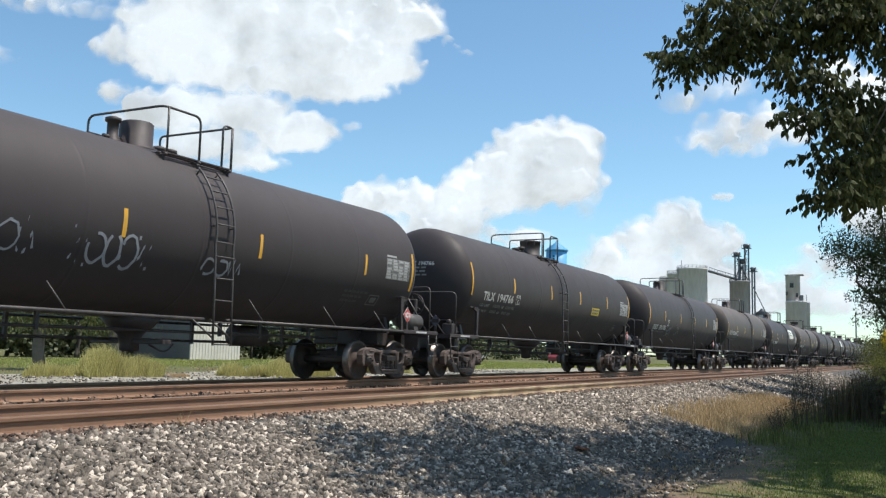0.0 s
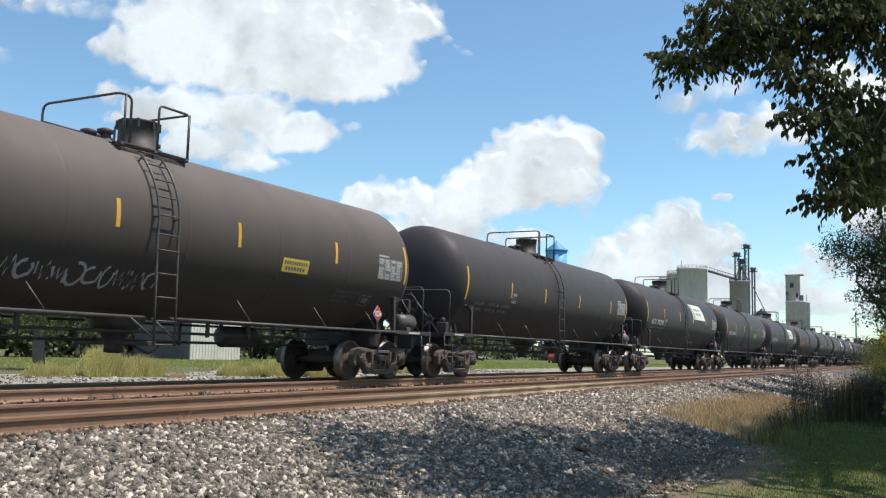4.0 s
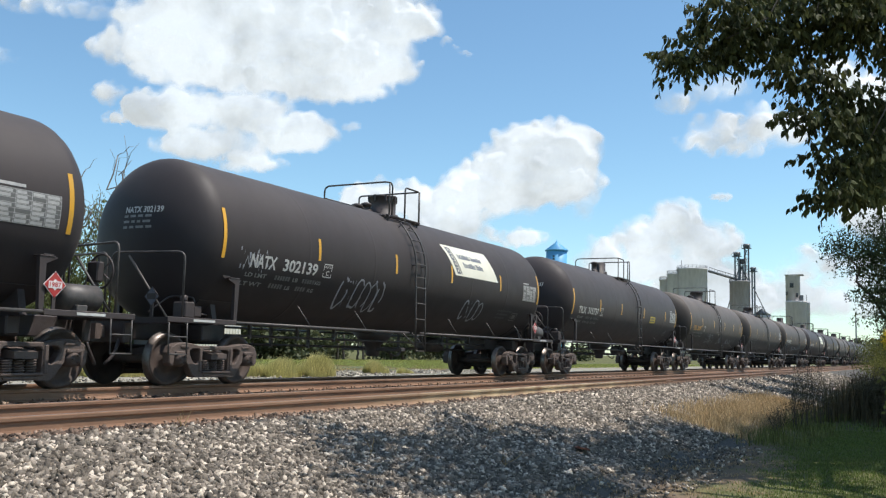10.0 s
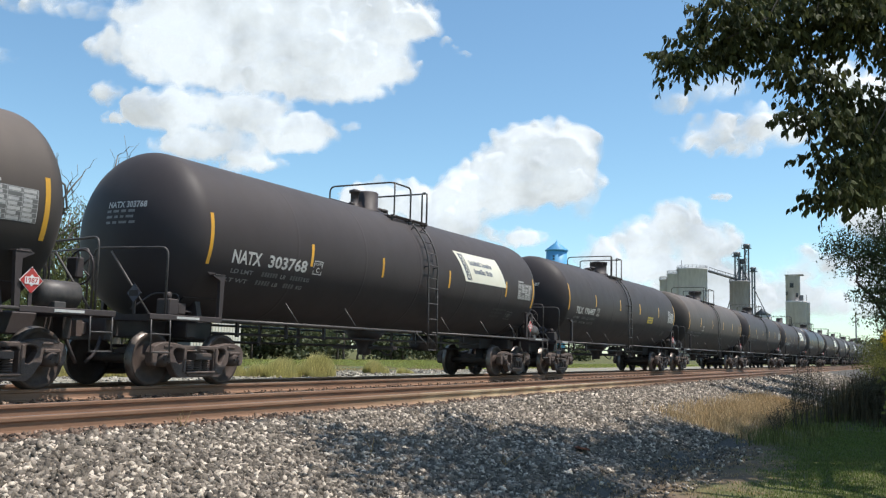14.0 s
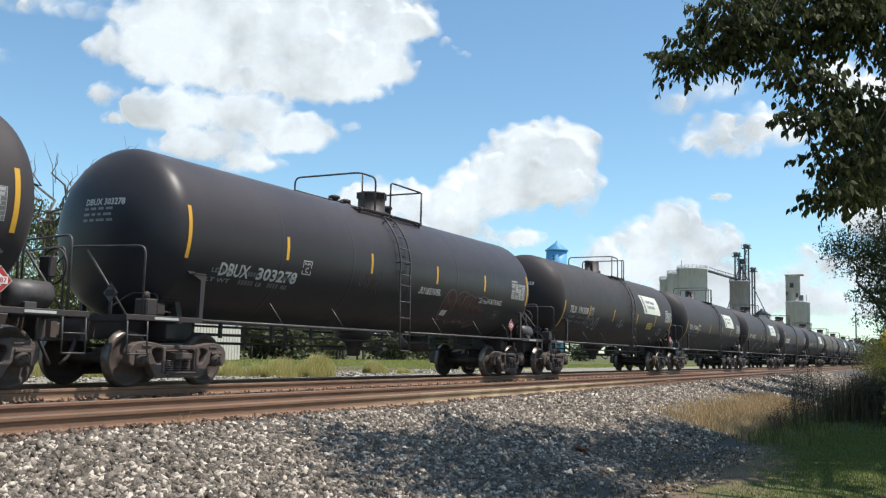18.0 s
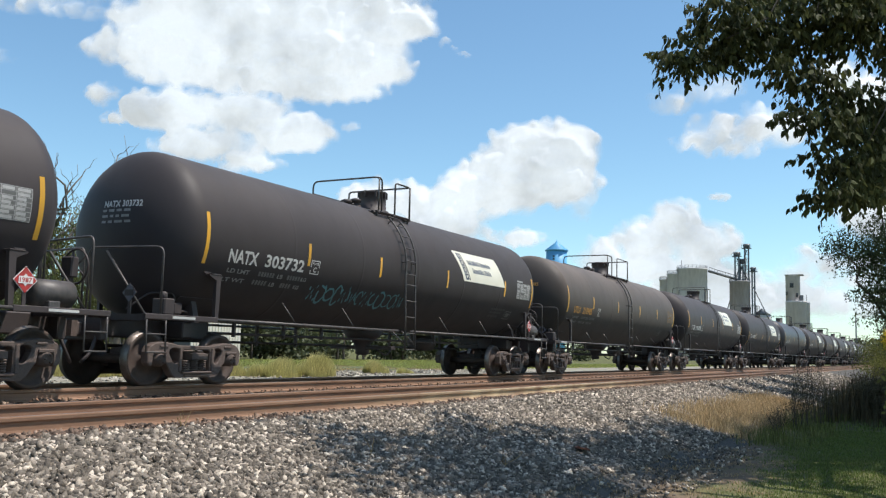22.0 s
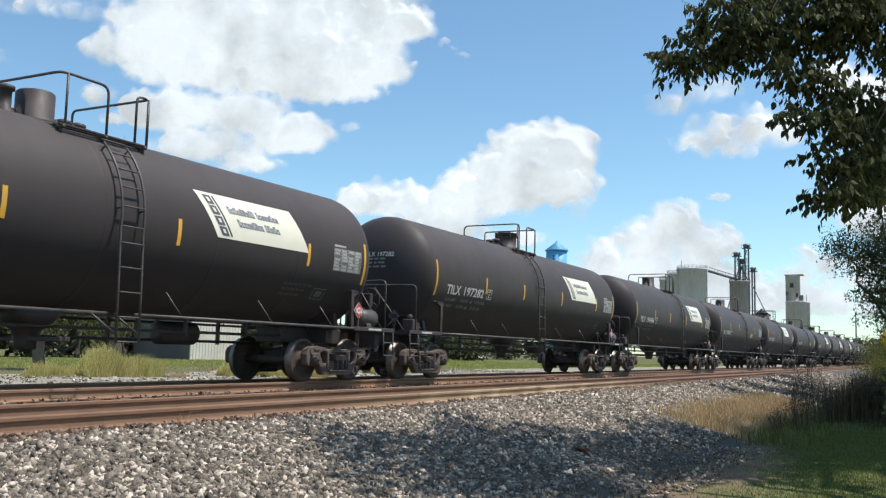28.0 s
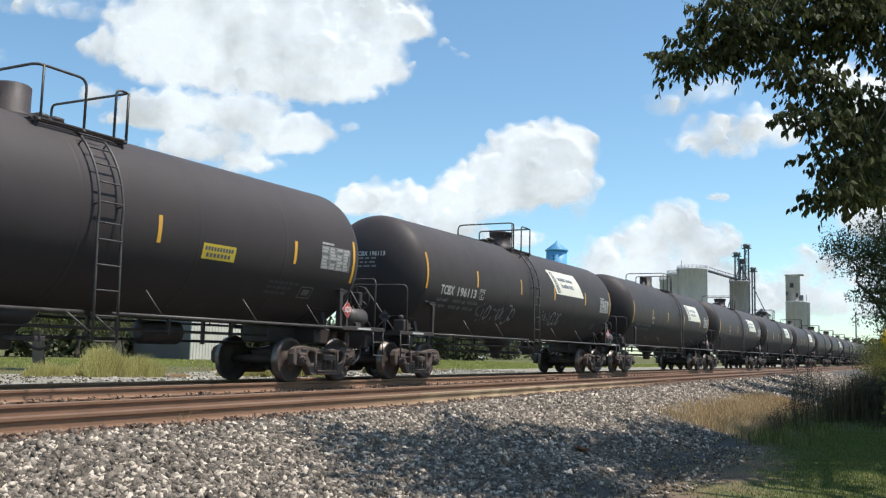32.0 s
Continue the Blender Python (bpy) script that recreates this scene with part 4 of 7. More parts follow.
def foliage(name, blobs, count, size, mat, seed, parent=None, droop=0.6, shape="leaf", label=""):
    """Many single leaves through a set of rounded masses (x, y, z, half-width, half-height), thicker towards their outer side."""
    rng = np.random.default_rng(seed)
    w = np.array([b[3] ** 2 * b[4] for b in blobs])
    pick = rng.choice(len(blobs), count, p=w / w.sum())
    B = np.array(blobs)[pick]
    d = rng.normal(size=(count, 3))
    d /= np.linalg.norm(d, axis=1)[:, None]
    r = rng.random(count) ** 0.45
    lump = 1 + 0.28 * np.sin(d[:, 0] * 5 + pick) * np.cos(d[:, 1] * 4 + pick * 2) + 0.18 * np.sin(d[:, 2] * 9 + pick)
    c = B[:, :3] + d * (r * lump)[:, None] * B[:, [3, 3, 4]]
    # leaves sit in sprays
    c += rng.normal(size=(count, 3)) * size * 0.25
    s = size * rng.uniform(0.6, 1.25, count)
    along = rng.normal(size=(count, 3))
    along[:, 2] -= droop * 2.2
    along /= np.linalg.norm(along, axis=1)[:, None]
    side = np.cross(along, rng.normal(size=(count, 3)))
    side /= np.linalg.norm(side, axis=1)[:, None]
    up = np.cross(side, along)
    if shape == "leaf":
        tab = ((0, 0, 0), (0.35, 0.24, 0.05), (0.38, 0, -0.03), (0.35, -0.24, 0.05), (0.72, 0.17, 0.03), (0.75, 0, -0.05), (0.72, -0.17, 0.03), (1.0, 0, -0.12))
        fac = ((0, 2, 1), (0, 3, 2), (1, 2, 5, 4), (2, 3, 6, 5), (4, 5, 7), (5, 6, 7))
    else:
        tab = ((0, 0.5, 0), (0.5, 0, 0.08), (0, -0.5, 0), (-0.5, 0, 0.08))
        fac = ((0, 1, 2, 3),)
    tab = np.array(tab, float)
    v = c[:, None] + (along[:, None] * tab[None, :, 0:1] + side[:, None] * tab[None, :, 1:2] + up[:, None] * tab[None, :, 2:3]) * s[:, None, None]
    return pieces(name, v, fac, mat, parent, label)


def limb(bm, a, b, r0, r1, seed, n=6, bend=0.12):
    rnd = random.Random(seed)
    a, b = Vector(a), Vector(b)
    pts = []
    for i in range(n + 1):
        t = i / n
        o = Vector((rnd.uniform(-1, 1), rnd.uniform(-1, 1), rnd.uniform(-1, 1))) * bend * (b - a).length * math.sin(t * math.pi) * 0.5
        pts.append(a.lerp(b, t) + o)
    tube(bm, pts, [r0 + (r1 - r0) * i / n for i in range(n + 1)], 7)


def sprays(name, blobs, count, size, mat, seed, parent, per=11, length=0.24):
    """Twigs with leaves hanging along both sides, through a set of rounded masses; twigs and leaves are one crown."""
    rng = np.random.default_rng(seed)
    w = np.array([b[3] * b[3] * b[4] for b in blobs]) ** 0.66
    B = np.array(blobs)[rng.choice(len(blobs), count, p=w / w.sum())]
    d = rng.normal(size=(count, 3))
    d /= np.linalg.norm(d, axis=1)[:, None]
    root = B[:, :3] + d * (rng.random(count) ** 0.5)[:, None] * B[:, [3, 3, 4]]
    way = d * (0.7, 0.7, 0.3) + rng.normal(size=(count, 3)) * 0.45 + (-0.15, 0.15, -0.1)
    way /= np.linalg.norm(way, axis=1)[:, None]
    verts, faces = [], []
    leaf = np.array(((0, 0, 0), (0.30, 0.25, 0.04), (0.34, 0, -0.03), (0.30, -0.25, 0.04), (0.66, 0.19, 0.02), (0.7, 0, -0.05), (0.66, -0.19, 0.02), (1.0, 0, -0.12)))
    fan = ((0, 2, 1), (0, 3, 2), (1, 2, 5, 4), (2, 3, 6, 5), (4, 5, 7), (5, 6, 7))
    for p, q in zip(root, way):
        long = length * rng.uniform(0.6, 1.3)
        e = p + q * long + np.array((0, 0, -0.25 * long))
        n = np.cross(q, (0.2, 0.3, 0.9))
        n *= 0.0022 / np.linalg.norm(n)
        k = len(verts)
        verts += [p - n, p + n, e + n * 0.4, e - n * 0.4]
        faces.append((k, k + 1, k + 2, k + 3))
        for i in range(per):
            t = (i + 0.5) / per
            c = p + (e - p) * t
            side = n / np.linalg.norm(n) * (1 if i % 2 else -1)
            along = side * 0.45 + q * 0.25 + np.array((0, 0, -0.95)) + rng.normal(size=3) * 0.22
            along /= np.linalg.norm(along)
            wide = np.cross(along, rng.normal(size=3))
            wide /= np.linalg.norm(wide)
            up = np.cross(wide, along)
            s = size * rng.uniform(0.65, 1.2)
            k = len(verts)
            verts += [c + (along * u + wide * v + up * h) * s for u, v, h in leaf]
            faces += [tuple(k + j for j in f) for f in fan]
    return mesh_part(name, [tuple(v) for v in verts], faces, mat, parent)


near_tree = tagged(new("tree"), "broad dark green tree with drooping leaves by the railway", "tree")
bm = bmesh.new()
limb(bm, (11.8, -2.0, -1.0), (11.9, -1.7, 3.6), 0.27, 0.20, 1)
for i, (to, r) in enumerate((((16.3, 0.1, 8.4), 0.11), ((6.9, 0.0, 3.9), 0.07), ((20.0, -1.4, 8.0), 0.11), ((20.0, -3.6, 8.0), 0.10), ((13.8, 1.1, 8.8), 0.09))):
    limb(bm, (11.9, -1.7, 2.8 + 0.15 * i), to, r, 0.03, 10 + i)
for i, (fr, to) in enumerate((((6.9, 0.0, 3.9), (5.9, 1.1, 2.75)), ((6.9, 0.0, 3.9), (6.3, 0.3, 2.1)), ((6.9, 0.0, 3.9), (6.4, 0.7, 3.0)), ((8.0, -0.6, 3.5), (6.6, 0.0, 2.2)))):
    limb(bm, fr, to, 0.014, 0.004, 20 + i, bend=0.2)
for i, to in enumerate(((20.0, -2.0, 11.6), (26.0, -4.4, 11.6))):
    limb(bm, (11.9, -1.7, 3.4), to, 0.12, 0.03, 30 + i)
part("trunk", bm, M["bark"], near_tree)
# Unseen leaf masses added high overhead to darken the shade below.
foliage("upper_crown", ((20.0, -2.0, 12.0, 1.9, 1.1), (23.4, -3.8, 12.0, 2.4, 1.4), (27.0, -4.6, 12.0, 2.6, 1.4), (30.4, -4.8, 11.8, 2.6, 1.2)), 15000, 0.28, M["leaf"], 6, near_tree, 0.4)
# Mostly unseen crown, spread to where its shade falls on stones and lawn.
foliage("crown", ((16.2, -0.6, 8.6, 2.1, 1.1), (19.8, -2.2, 8.2, 2.5, 1.4), (22.6, -3.4, 8.0, 2.8, 1.6), (13.8, 1.1, 8.8, 1.5, 0.8), (26.5, -3.2, 7.6, 3.4, 1.8), (31.0, -3.6, 7.6, 3.6, 1.8), (11.4, 0.9, 8.4, 1.9, 0.8), (12.3, -0.2, 8.4, 1.2, 0.7)), 56000, 0.27, M["leaf"], 3, near_tree, 0.4)
sprays("branch_foliage", ((5.96, 1.11, 2.94, 0.23, 0.13), (5.76, 1.38, 2.60, 0.13, 0.08), (5.90, 1.29, 2.69, 0.16, 0.12), (6.10, 1.11, 2.76, 0.19, 0.13), (6.29, 0.92, 2.91, 0.24, 0.15), (6.64, 0.67, 3.05, 0.39, 0.24), (6.73, 0.28, 3.04, 0.37, 0.27), (6.19, 0.75, 2.59, 0.13, 0.09), (6.29, 0.59, 2.50, 0.14, 0.09), (6.50, 0.42, 2.46, 0.16, 0.09), (6.16, 0.66, 2.28, 0.14, 0.04), (6.26, 0.49, 2.23, 0.15, 0.07), (6.70, 0.28, 2.40, 0.18, 0.11), (6.59, 0.31, 2.19, 0.19, 0.08), (6.24, 0.58, 2.00, 0.12, 0.07), (6.44, 0.42, 1.97, 0.17, 0.08), (6.75, 0.26, 1.98, 0.15, 0.14), (6.31, 0.50, 1.77, 0.20, 0.04), (6.51, 0.33, 1.78, 0.15, 0.05), (7.25, 0.06, 2.48, 0.20, 0.61), (7.32, 0.11, 3.57, 0.67, 0.33), (6.84, 0.80, 3.58, 0.62, 0.27)), 2550, 0.060, M["leaf_near"], 4, near_tree, 7, 0.14)

# Unseen tree, added so that bands of its shade cross the far stones.
unseen_shade_tree = tagged(new("tree"), "tall leafy tree standing behind the trackside hedge", "tree")
bm = bmesh.new()
limb(bm, (41.0, -3.5, -1.0), (41.2, -3.0, 6.5), 0.30, 0.20, 51)
for i, to in enumerate(((34.5, 1.6, 8.6), (39.6, 0.8, 8.6), (46.0, 1.6, 9.2), (54.0, 2.4, 9.7), (43.0, -1.5, 11.0))):
    limb(bm, (41.1, -3.1, 4.6 + 0.3 * i), to, 0.13, 0.03, 52 + i)
part("trunk", bm, M["bark"], unseen_shade_tree)
foliage("crown", ((34.3, 1.9, 8.7, 1.2, 0.7), (39.6, 0.9, 8.7, 2.0, 0.9), (46.5, 1.7, 9.3, 1.6, 0.8), (54.0, 2.6, 9.9, 2.2, 0.8), (42.0, -1.8, 10.5, 2.6, 1.6), (48.0, -1.5, 10.5, 2.6, 1.4)), 20000, 0.26, M["leaf"], 58, unseen_shade_tree, 0.4)

side_tree = tagged(new("tree"), "small grey-green tree in the hedge beside the railway", "tree")
bm = bmesh.new()
limb(bm, (16.2, 0.2, -1.0), (15.9, 0.5, 1.6), 0.09, 0.05, 31)
for i, to in enumerate(((15.0, 1.25, 2.5), (15.6, 0.6, 3.0), (15.4, 0.9, 1.7))):
    limb(bm, (15.9, 0.5, 1.2 + 0.2 * i), to, 0.03, 0.008, 32 + i)
part("trunk", bm, M["bark"], side_tree)
foliage("crown", ((15.5, 0.75, 2.35, 0.55, 0.45), (15.15, 1.2, 2.45, 0.30, 0.28), (15.6, 0.55, 1.75, 0.55, 0.5), (15.9, 0.2, 2.6, 0.7, 0.6), (15.9, 0.1, 1.4, 0.6, 0.5)), 24000, 0.042, M["leaf_far"], 5, side_tree, 0.5)


def blades(name, count, area, height, width, mat, seed, label, ground=-0.92, clump=0.0, category="grass", lean=0.35, base=None):
    """Single blades of grass over an area (x0, x1, y0, y1)."""
    rng = np.random.default_rng(seed)
    x0, x1, y0, y1 = area
    if clump:
        k = max(3, int(count / 60))
        cx, cy = rng.uniform(x0, x1, k), rng.uniform(y0, y1, k)
        p = rng.integers(0, k, count)
        x, y = cx[p] + rng.normal(size=count) * clump, cy[p] + rng.normal(size=count) * clump
    else:
        x, y = rng.uniform(x0, x1, count), rng.uniform(y0, y1, count)
    h = height * rng.uniform(0.45, 1.15, count)
    if clump:
        h *= (0.35 + 0.75 * rng.random(k))[p]
    a = rng.uniform(0, math.tau, count)
    l = lean * rng.random(count) * h
    z = np.array([base(u, v) for u, v in zip(x, y)]) if base else np.full(count, ground)
    dx, dy = np.cos(a), np.sin(a)
    wx, wy = -dy * width / 2, dx * width / 2
    v = np.stack([np.stack([x - wx, y - wy, z - 0.02], 1), np.stack([x + wx, y + wy, z - 0.02], 1),
                  np.stack([x + dx * l * 0.35 + wx * 0.8, y + dy * l * 0.35 + wy * 0.8, z + h * 0.6], 1),
                  np.stack([x + dx * l * 0.35 - wx * 0.8, y + dy * l * 0.35 - wy * 0.8, z + h * 0.6], 1),
                  np.stack([x + dx * l, y + dy * l, z + h], 1)], 1)
    return tagged(pieces(name, v, ((0, 1, 2, 3), (3, 2, 4)), mat), label, category, kind="stuff")


def lawn_edge(x):
    """How far the mown grass reaches towards the stones."""
    ends = ((0, 1.2), (8, 2.1), (10.7, 2.4), (13, 2.5), (15.5, 2.7), (19, 3.0), (24, 2.9), (33, 1.3), (60, 0.5))
    for (a, p), (b, q) in zip(ends, ends[1:]):
        if x <= b:
            return p + (q - p) * (x - a) / (b - a) + 0.18 * noise.noise(Vector((x * 1.3, 3.0, 1.0)))
    return 0.5


def on_lawn(x, y):
    """The ground under the mown grass; towards the lawn's edge more and more blades are missing (they stay below the soil)."""
    thin = (lawn_edge(x) - y) / 1.3 + 0.35 * noise.noise(Vector((x * 1.1, y * 1.1, 6.0)))
    return terrain(x, y) - (0 if (x * 7919.3 + y * 104729.7) % 1.0 < thin else 1.0)


def on_verge(x, y):
    return max(terrain(x, y), bed_surface(x, y) if y > 2.75 else -2) - (0 if y > lawn_edge(x) - 0.7 else 1.0)


blades("lawn", 165000, (8.0, 24, -1.6, 3.9), 0.036, 0.008, M["lawn"], 6, "mown green lawn beside the stone slope", base=on_lawn, lean=0.7)
blades("lawn", 16000, (24, 44, -6, 2.9), 0.08, 0.025, M["lawn"], 7, "mown green lawn beside the stone slope", base=on_lawn)
blades("worn_grass", 5000, (8.0, 19, 1.6, 4.0), 0.032, 0.006, M["dry"], 17, "sparse dry blades on worn brown earth", base=on_verge, clump=0.10, lean=1.2)
blades("dry_grass", 19000, (19.4, 33, 3.5, 5.1), 0.27, 0.011, M["dry"], 8, "straw-coloured dry grass along the foot of the slope", clump=0.25, base=bed_surface, lean=0.9)
blades("verge_grass", 5000, (18.5, 34, 2.0, 3.5), 0.24, 0.012, M["verge"], 9, "fresh green grass at the lawn's edge", clump=0.2)
blades("weeds", 8000, (24.8, 46, -0.5, 2.5), 1.2, 0.018, M["weed"], 10, "tall brown and green weeds", clump=0.22, category="weeds", lean=0.25)
for i, (x, y, h) in enumerate(((23.2, 2.85, 1.25), (23.6, 2.7, 1.45), (24.1, 2.9, 1.7), (24.5, 2.6, 1.6), (25.0, 2.8, 1.3), (25.6, 2.5, 1.5), (26.2, 2.7, 1.6), (26.9, 2.4, 1.2), (22.3, 3.0, 0.7), (21.6, 3.1, 0.55))):
    stalk = tagged(new("weed_stalk"), "dark dry seed stalk of a dock plant", "weed", "dry stalks")
    rnd = random.Random(300 + i)
    bm = bmesh.new()
    for k in range(4):
        limb(bm, (x + rnd.uniform(-0.12, 0.12), y + rnd.uniform(-0.1, 0.1), -0.97), (x + rnd.uniform(-0.3, 0.3), y + rnd.uniform(-0.15, 0.15), -0.92 + h * rnd.uniform(0.75, 1.05)), 0.008, 0.004, 320 + 5 * i + k, bend=0.06)
    part("stem", bm, M["bark"], stalk)
    foliage("seed_head", ((x, y, -0.92 + h * 0.62, 0.22, h * 0.40), (x, y, -0.92 + h * 0.35, 0.2, h * 0.3)), 700, 0.030, M["weed"], 340 + i, stalk, 0.2)["kind"] = "stuff"
for i, (x, y, z, w, h, n, m, label) in enumerate((
        (30.0, 1.5, -0.15, 1.4, 0.85, 7000, "weed", "dense brown-green thicket"), (26.8, 0.4, -0.1, 1.6, 0.8, 7000, "weed", "dense brown-green thicket"),
        (36.6, 1.2, 0.8, 1.7, 0.85, 8000, "herb", "yellow-green herb thicket"), (32.0, 0.35, 1.0, 1.4, 0.7, 5000, "herb", "yellow-green herb thicket"))):
    b = tagged(new("bush"), label + " beside the railway", "bush", "hedge")
    b.location = (0, 0, 0)
    rnd = random.Random(60 + i)
    bm = bmesh.new()
    for k in range(14):
        limb(bm, (x + rnd.uniform(-w, w) * 0.4, y + rnd.uniform(-1, 1) * 0.4, -0.95), (x + rnd.uniform(-w, w) * 0.8, y + rnd.uniform(-1, 1) * 0.6, z + rnd.uniform(0, h)), 0.016, 0.005, 70 + k)
    part("stems", bm, M["bark"], b)
    foliage("leaves", [(x + rnd.uniform(-w, w) * 0.7, y + rnd.uniform(-0.6, 0.6), z + rnd.uniform(-0.8, 0.5) * h, w * rnd.uniform(0.3, 0.5), h * rnd.uniform(0.45, 0.7)) for k in range(9)],
            n * 3, 0.052, M[m], 80 + i, b, 0.3)
rod = tagged(new("goldenrod"), "goldenrod with bright yellow flower heads", "wildflower")
bm = bmesh.new()
for k in range(9):
    limb(bm, (13.6 + 0.03 * k, 0.25 + 0.03 * k, -0.95), (13.35 + 0.05 * k, 0.35 + 0.03 * (k % 4), 0.95 + 0.03 * k), 0.008, 0.004, 90 + k)
part("stems", bm, M["bark"], rod)
foliage("bloom", [(13.35 + 0.05 * k, 0.40 + 0.03 * (k % 4), 0.92 + 0.035 * (k % 5), 0.07, 0.14) for k in range(9)], 1500, 0.03, M["gold"], 95, rod, 0.1)
foliage("leaves", ((13.5, 0.35, 0.4, 0.18, 0.5),), 700, 0.08, M["herb"], 96, rod, 0.5)

# far side: tufts on the gravel, hedge, dead tree, far woods
def tuft(x, y, w, d, h, count, seed, mat="tuft"):
    """A rounded mound of fine leaning blades."""
    rng = np.random.default_rng(seed)
    a, r = rng.uniform(0, math.tau, count), rng.random(count) ** 0.5
    lump = 1 + 0.18 * np.sin(a * 3 + seed) + 0.12 * np.sin(a * 7)
    px, py = np.cos(a) * r * w * lump, np.sin(a) * r * d * lump
    hh = h * (0.25 + 0.75 * np.sqrt(np.maximum(0, 1 - r ** 2))) * rng.uniform(0.6, 1.15, count) * (0.8 + 0.2 * np.sin(px * 3.1 + seed))
    lean = rng.uniform(0, math.tau, count)
    lx, ly = np.cos(a) * r * 0.25 * hh + np.cos(lean) * 0.22 * hh + 0.1 * hh, np.sin(lean) * 0.22 * hh
    k = 0.008
    ground = -0.64
    v = np.stack([np.stack([px - k, py, 0 * px + ground], 1), np.stack([px + k, py, 0 * px + ground], 1), np.stack([px + lx * 0.4 + k, py + ly * 0.4, ground + hh * 0.65], 1),
                  np.stack([px + lx * 0.4 - k, py + ly * 0.4, ground + hh * 0.65], 1), np.stack([px + lx, py + ly, ground + hh], 1)], 1) + np.array((x, y, 0))
    return tagged(pieces("grass_tuft", v, ((0, 1, 2, 3), (3, 2, 4)), M[mat]), "yellow-green mound of tall grass on the gravel" if mat == "tuft" else "small dry brown tuft on the gravel", "grass", kind="stuff")


for i, (x, y, w, d, h, n, m) in enumerate(((25.9, 28.2, 1.55, 0.9, 1.35, 9000, "tuft"), (24.2, 29.2, 1.2, 0.6, 0.75, 3500, "tuft"), (27.6, 28.0, 0.7, 0.5, 0.95, 2500, "tuft"),
                                        (33.2, 25.9, 1.35, 0.8, 1.0, 6000, "tuft"), (35.4, 25.3, 1.3, 0.8, 1.15, 6500, "tuft"), (31.4, 26.8, 0.8, 0.5, 0.7, 2500, "tuft"),
                                        (43.7, 27.2, 0.9, 0.5, 0.9, 3000, "tuft"), (46.0, 26.7, 0.6, 0.4, 0.55, 1200, "tuft"), 
                                        (28.5, 27.2, 0.5, 0.3, 0.35, 500, "dry"))):
    tuft(x, y, w, d, h, n, 110 + i, m)
blades("gravel_weeds", 5000, (12, 70, 30, 44), 0.14, 0.03, M["dry"], 121, "low dry weeds scattered over the gravel", -0.6, 0.5, "weeds")
blades("meadow_grass", 55000, (10, 120, 40, 62), 0.14, 0.035, M["meadow"], 120, "green meadow grass beyond the gravel", -0.62)
blades("meadow_grass", 26000, (60, 160, 30, 42), 0.14, 0.04, M["meadow"], 122, "green meadow grass beyond the gravel", -0.62)
hedge = tagged(new("tree_row"), "dark green row of trees behind the meadow", "trees", kind="stuff")
rnd = random.Random(130)
foliage("leaves", [(rnd.uniform(18, 82), rnd.uniform(67, 80), rnd.uniform(0.4, 3.5), rnd.uniform(2, 3.6), rnd.uniform(1.8, 2.6)) for k in range(56)], 76000, 0.42, M["leaf_wood"], 131, hedge, 0.2, "tuft")
foliage("leaves", [(rnd.uniform(72, 200), 62 + rnd.uniform(0, 30), rnd.uniform(0.4, 3.0), rnd.uniform(2, 4.2), rnd.uniform(1.6, 2.6)) for k in range(70)], 56000, 0.46, M["leaf_wood"], 132, hedge, 0.2, "tuft")
bm = bmesh.new()
for k in range(26):
    x, y = rnd.uniform(20, 110), rnd.uniform(63, 66)
    limb(bm, (x, y, -0.7), (x + rnd.uniform(-0.5, 0.5), y, rnd.uniform(2, 4)), 0.16, 0.10, 135 + k)
part("trunks", bm, M["bark"], hedge)["kind"] = "stuff"
for i, (x, y, top) in enumerate(((31.9, 34.7, 10.2), (29.4, 36.6, 9.4))):
    t = tagged(new("dead_tree"), "half-dead willow with bare grey branches above drooping leaves", "tree")
    bm = bmesh.new()
    limb(bm, (x, y, -0.7), (x, y, top * 0.6), 0.30, 0.18, 140 + i)
    rnd = random.Random(150 + i)
    for k in range(16):
        z = top * rnd.uniform(0.3, 0.6)
        a = rnd.uniform(0, math.tau)
        e = Vector((x + math.cos(a) * rnd.uniform(0.8, 2.0), y + math.sin(a) * rnd.uniform(0.8, 2.0), z + rnd.uniform(1.2, top * 0.42)))
        limb(bm, (x, y, z), e, 0.10, 0.025, 160 + 20 * i + k, bend=0.3)
        for m in range(3):
            limb(bm, e.lerp(Vector((x, y, z)), 0.25 * m), e + Vector((rnd.uniform(-0.8, 0.8), rnd.uniform(-0.8, 0.8), rnd.uniform(0.2, 1.1))), 0.022, 0.008, 700 + 50 * i + 3 * k + m, 4, 0.3)
    part("trunk", bm, M["deadwood"], t)
    foliage("leaves", ((x, y, 3.2, 1.9, 2.0), (x + 0.4, y, 5.6, 1.4, 1.8), (x - 0.8, y, 2.4, 1.4, 1.4), (x + 0.9, y - 0.5, 3.0, 1.4, 1.5), (x - 0.9, y + 0.4, 6.4, 0.9, 1.5), (x + 1.5, y, 4.6, 0.8, 1.8), (x - 1.6, y, 4.2, 0.8, 1.8)), 16000, 0.13, M["willow"], 170 + i, t, 1.6)
far = tagged(new("far_woods"), "low dark woods on the horizon", "trees", kind="stuff")
rnd = random.Random(180)
foliage("leaves", [(rnd.uniform(320, 520), rnd.uniform(-30, 34), rnd.uniform(2, 6), rnd.uniform(4, 8), rnd.uniform(3, 5)) for k in range(50)], 9000, 1.6, M["leaf_wood"], 181, far, 0.2, "tuft")
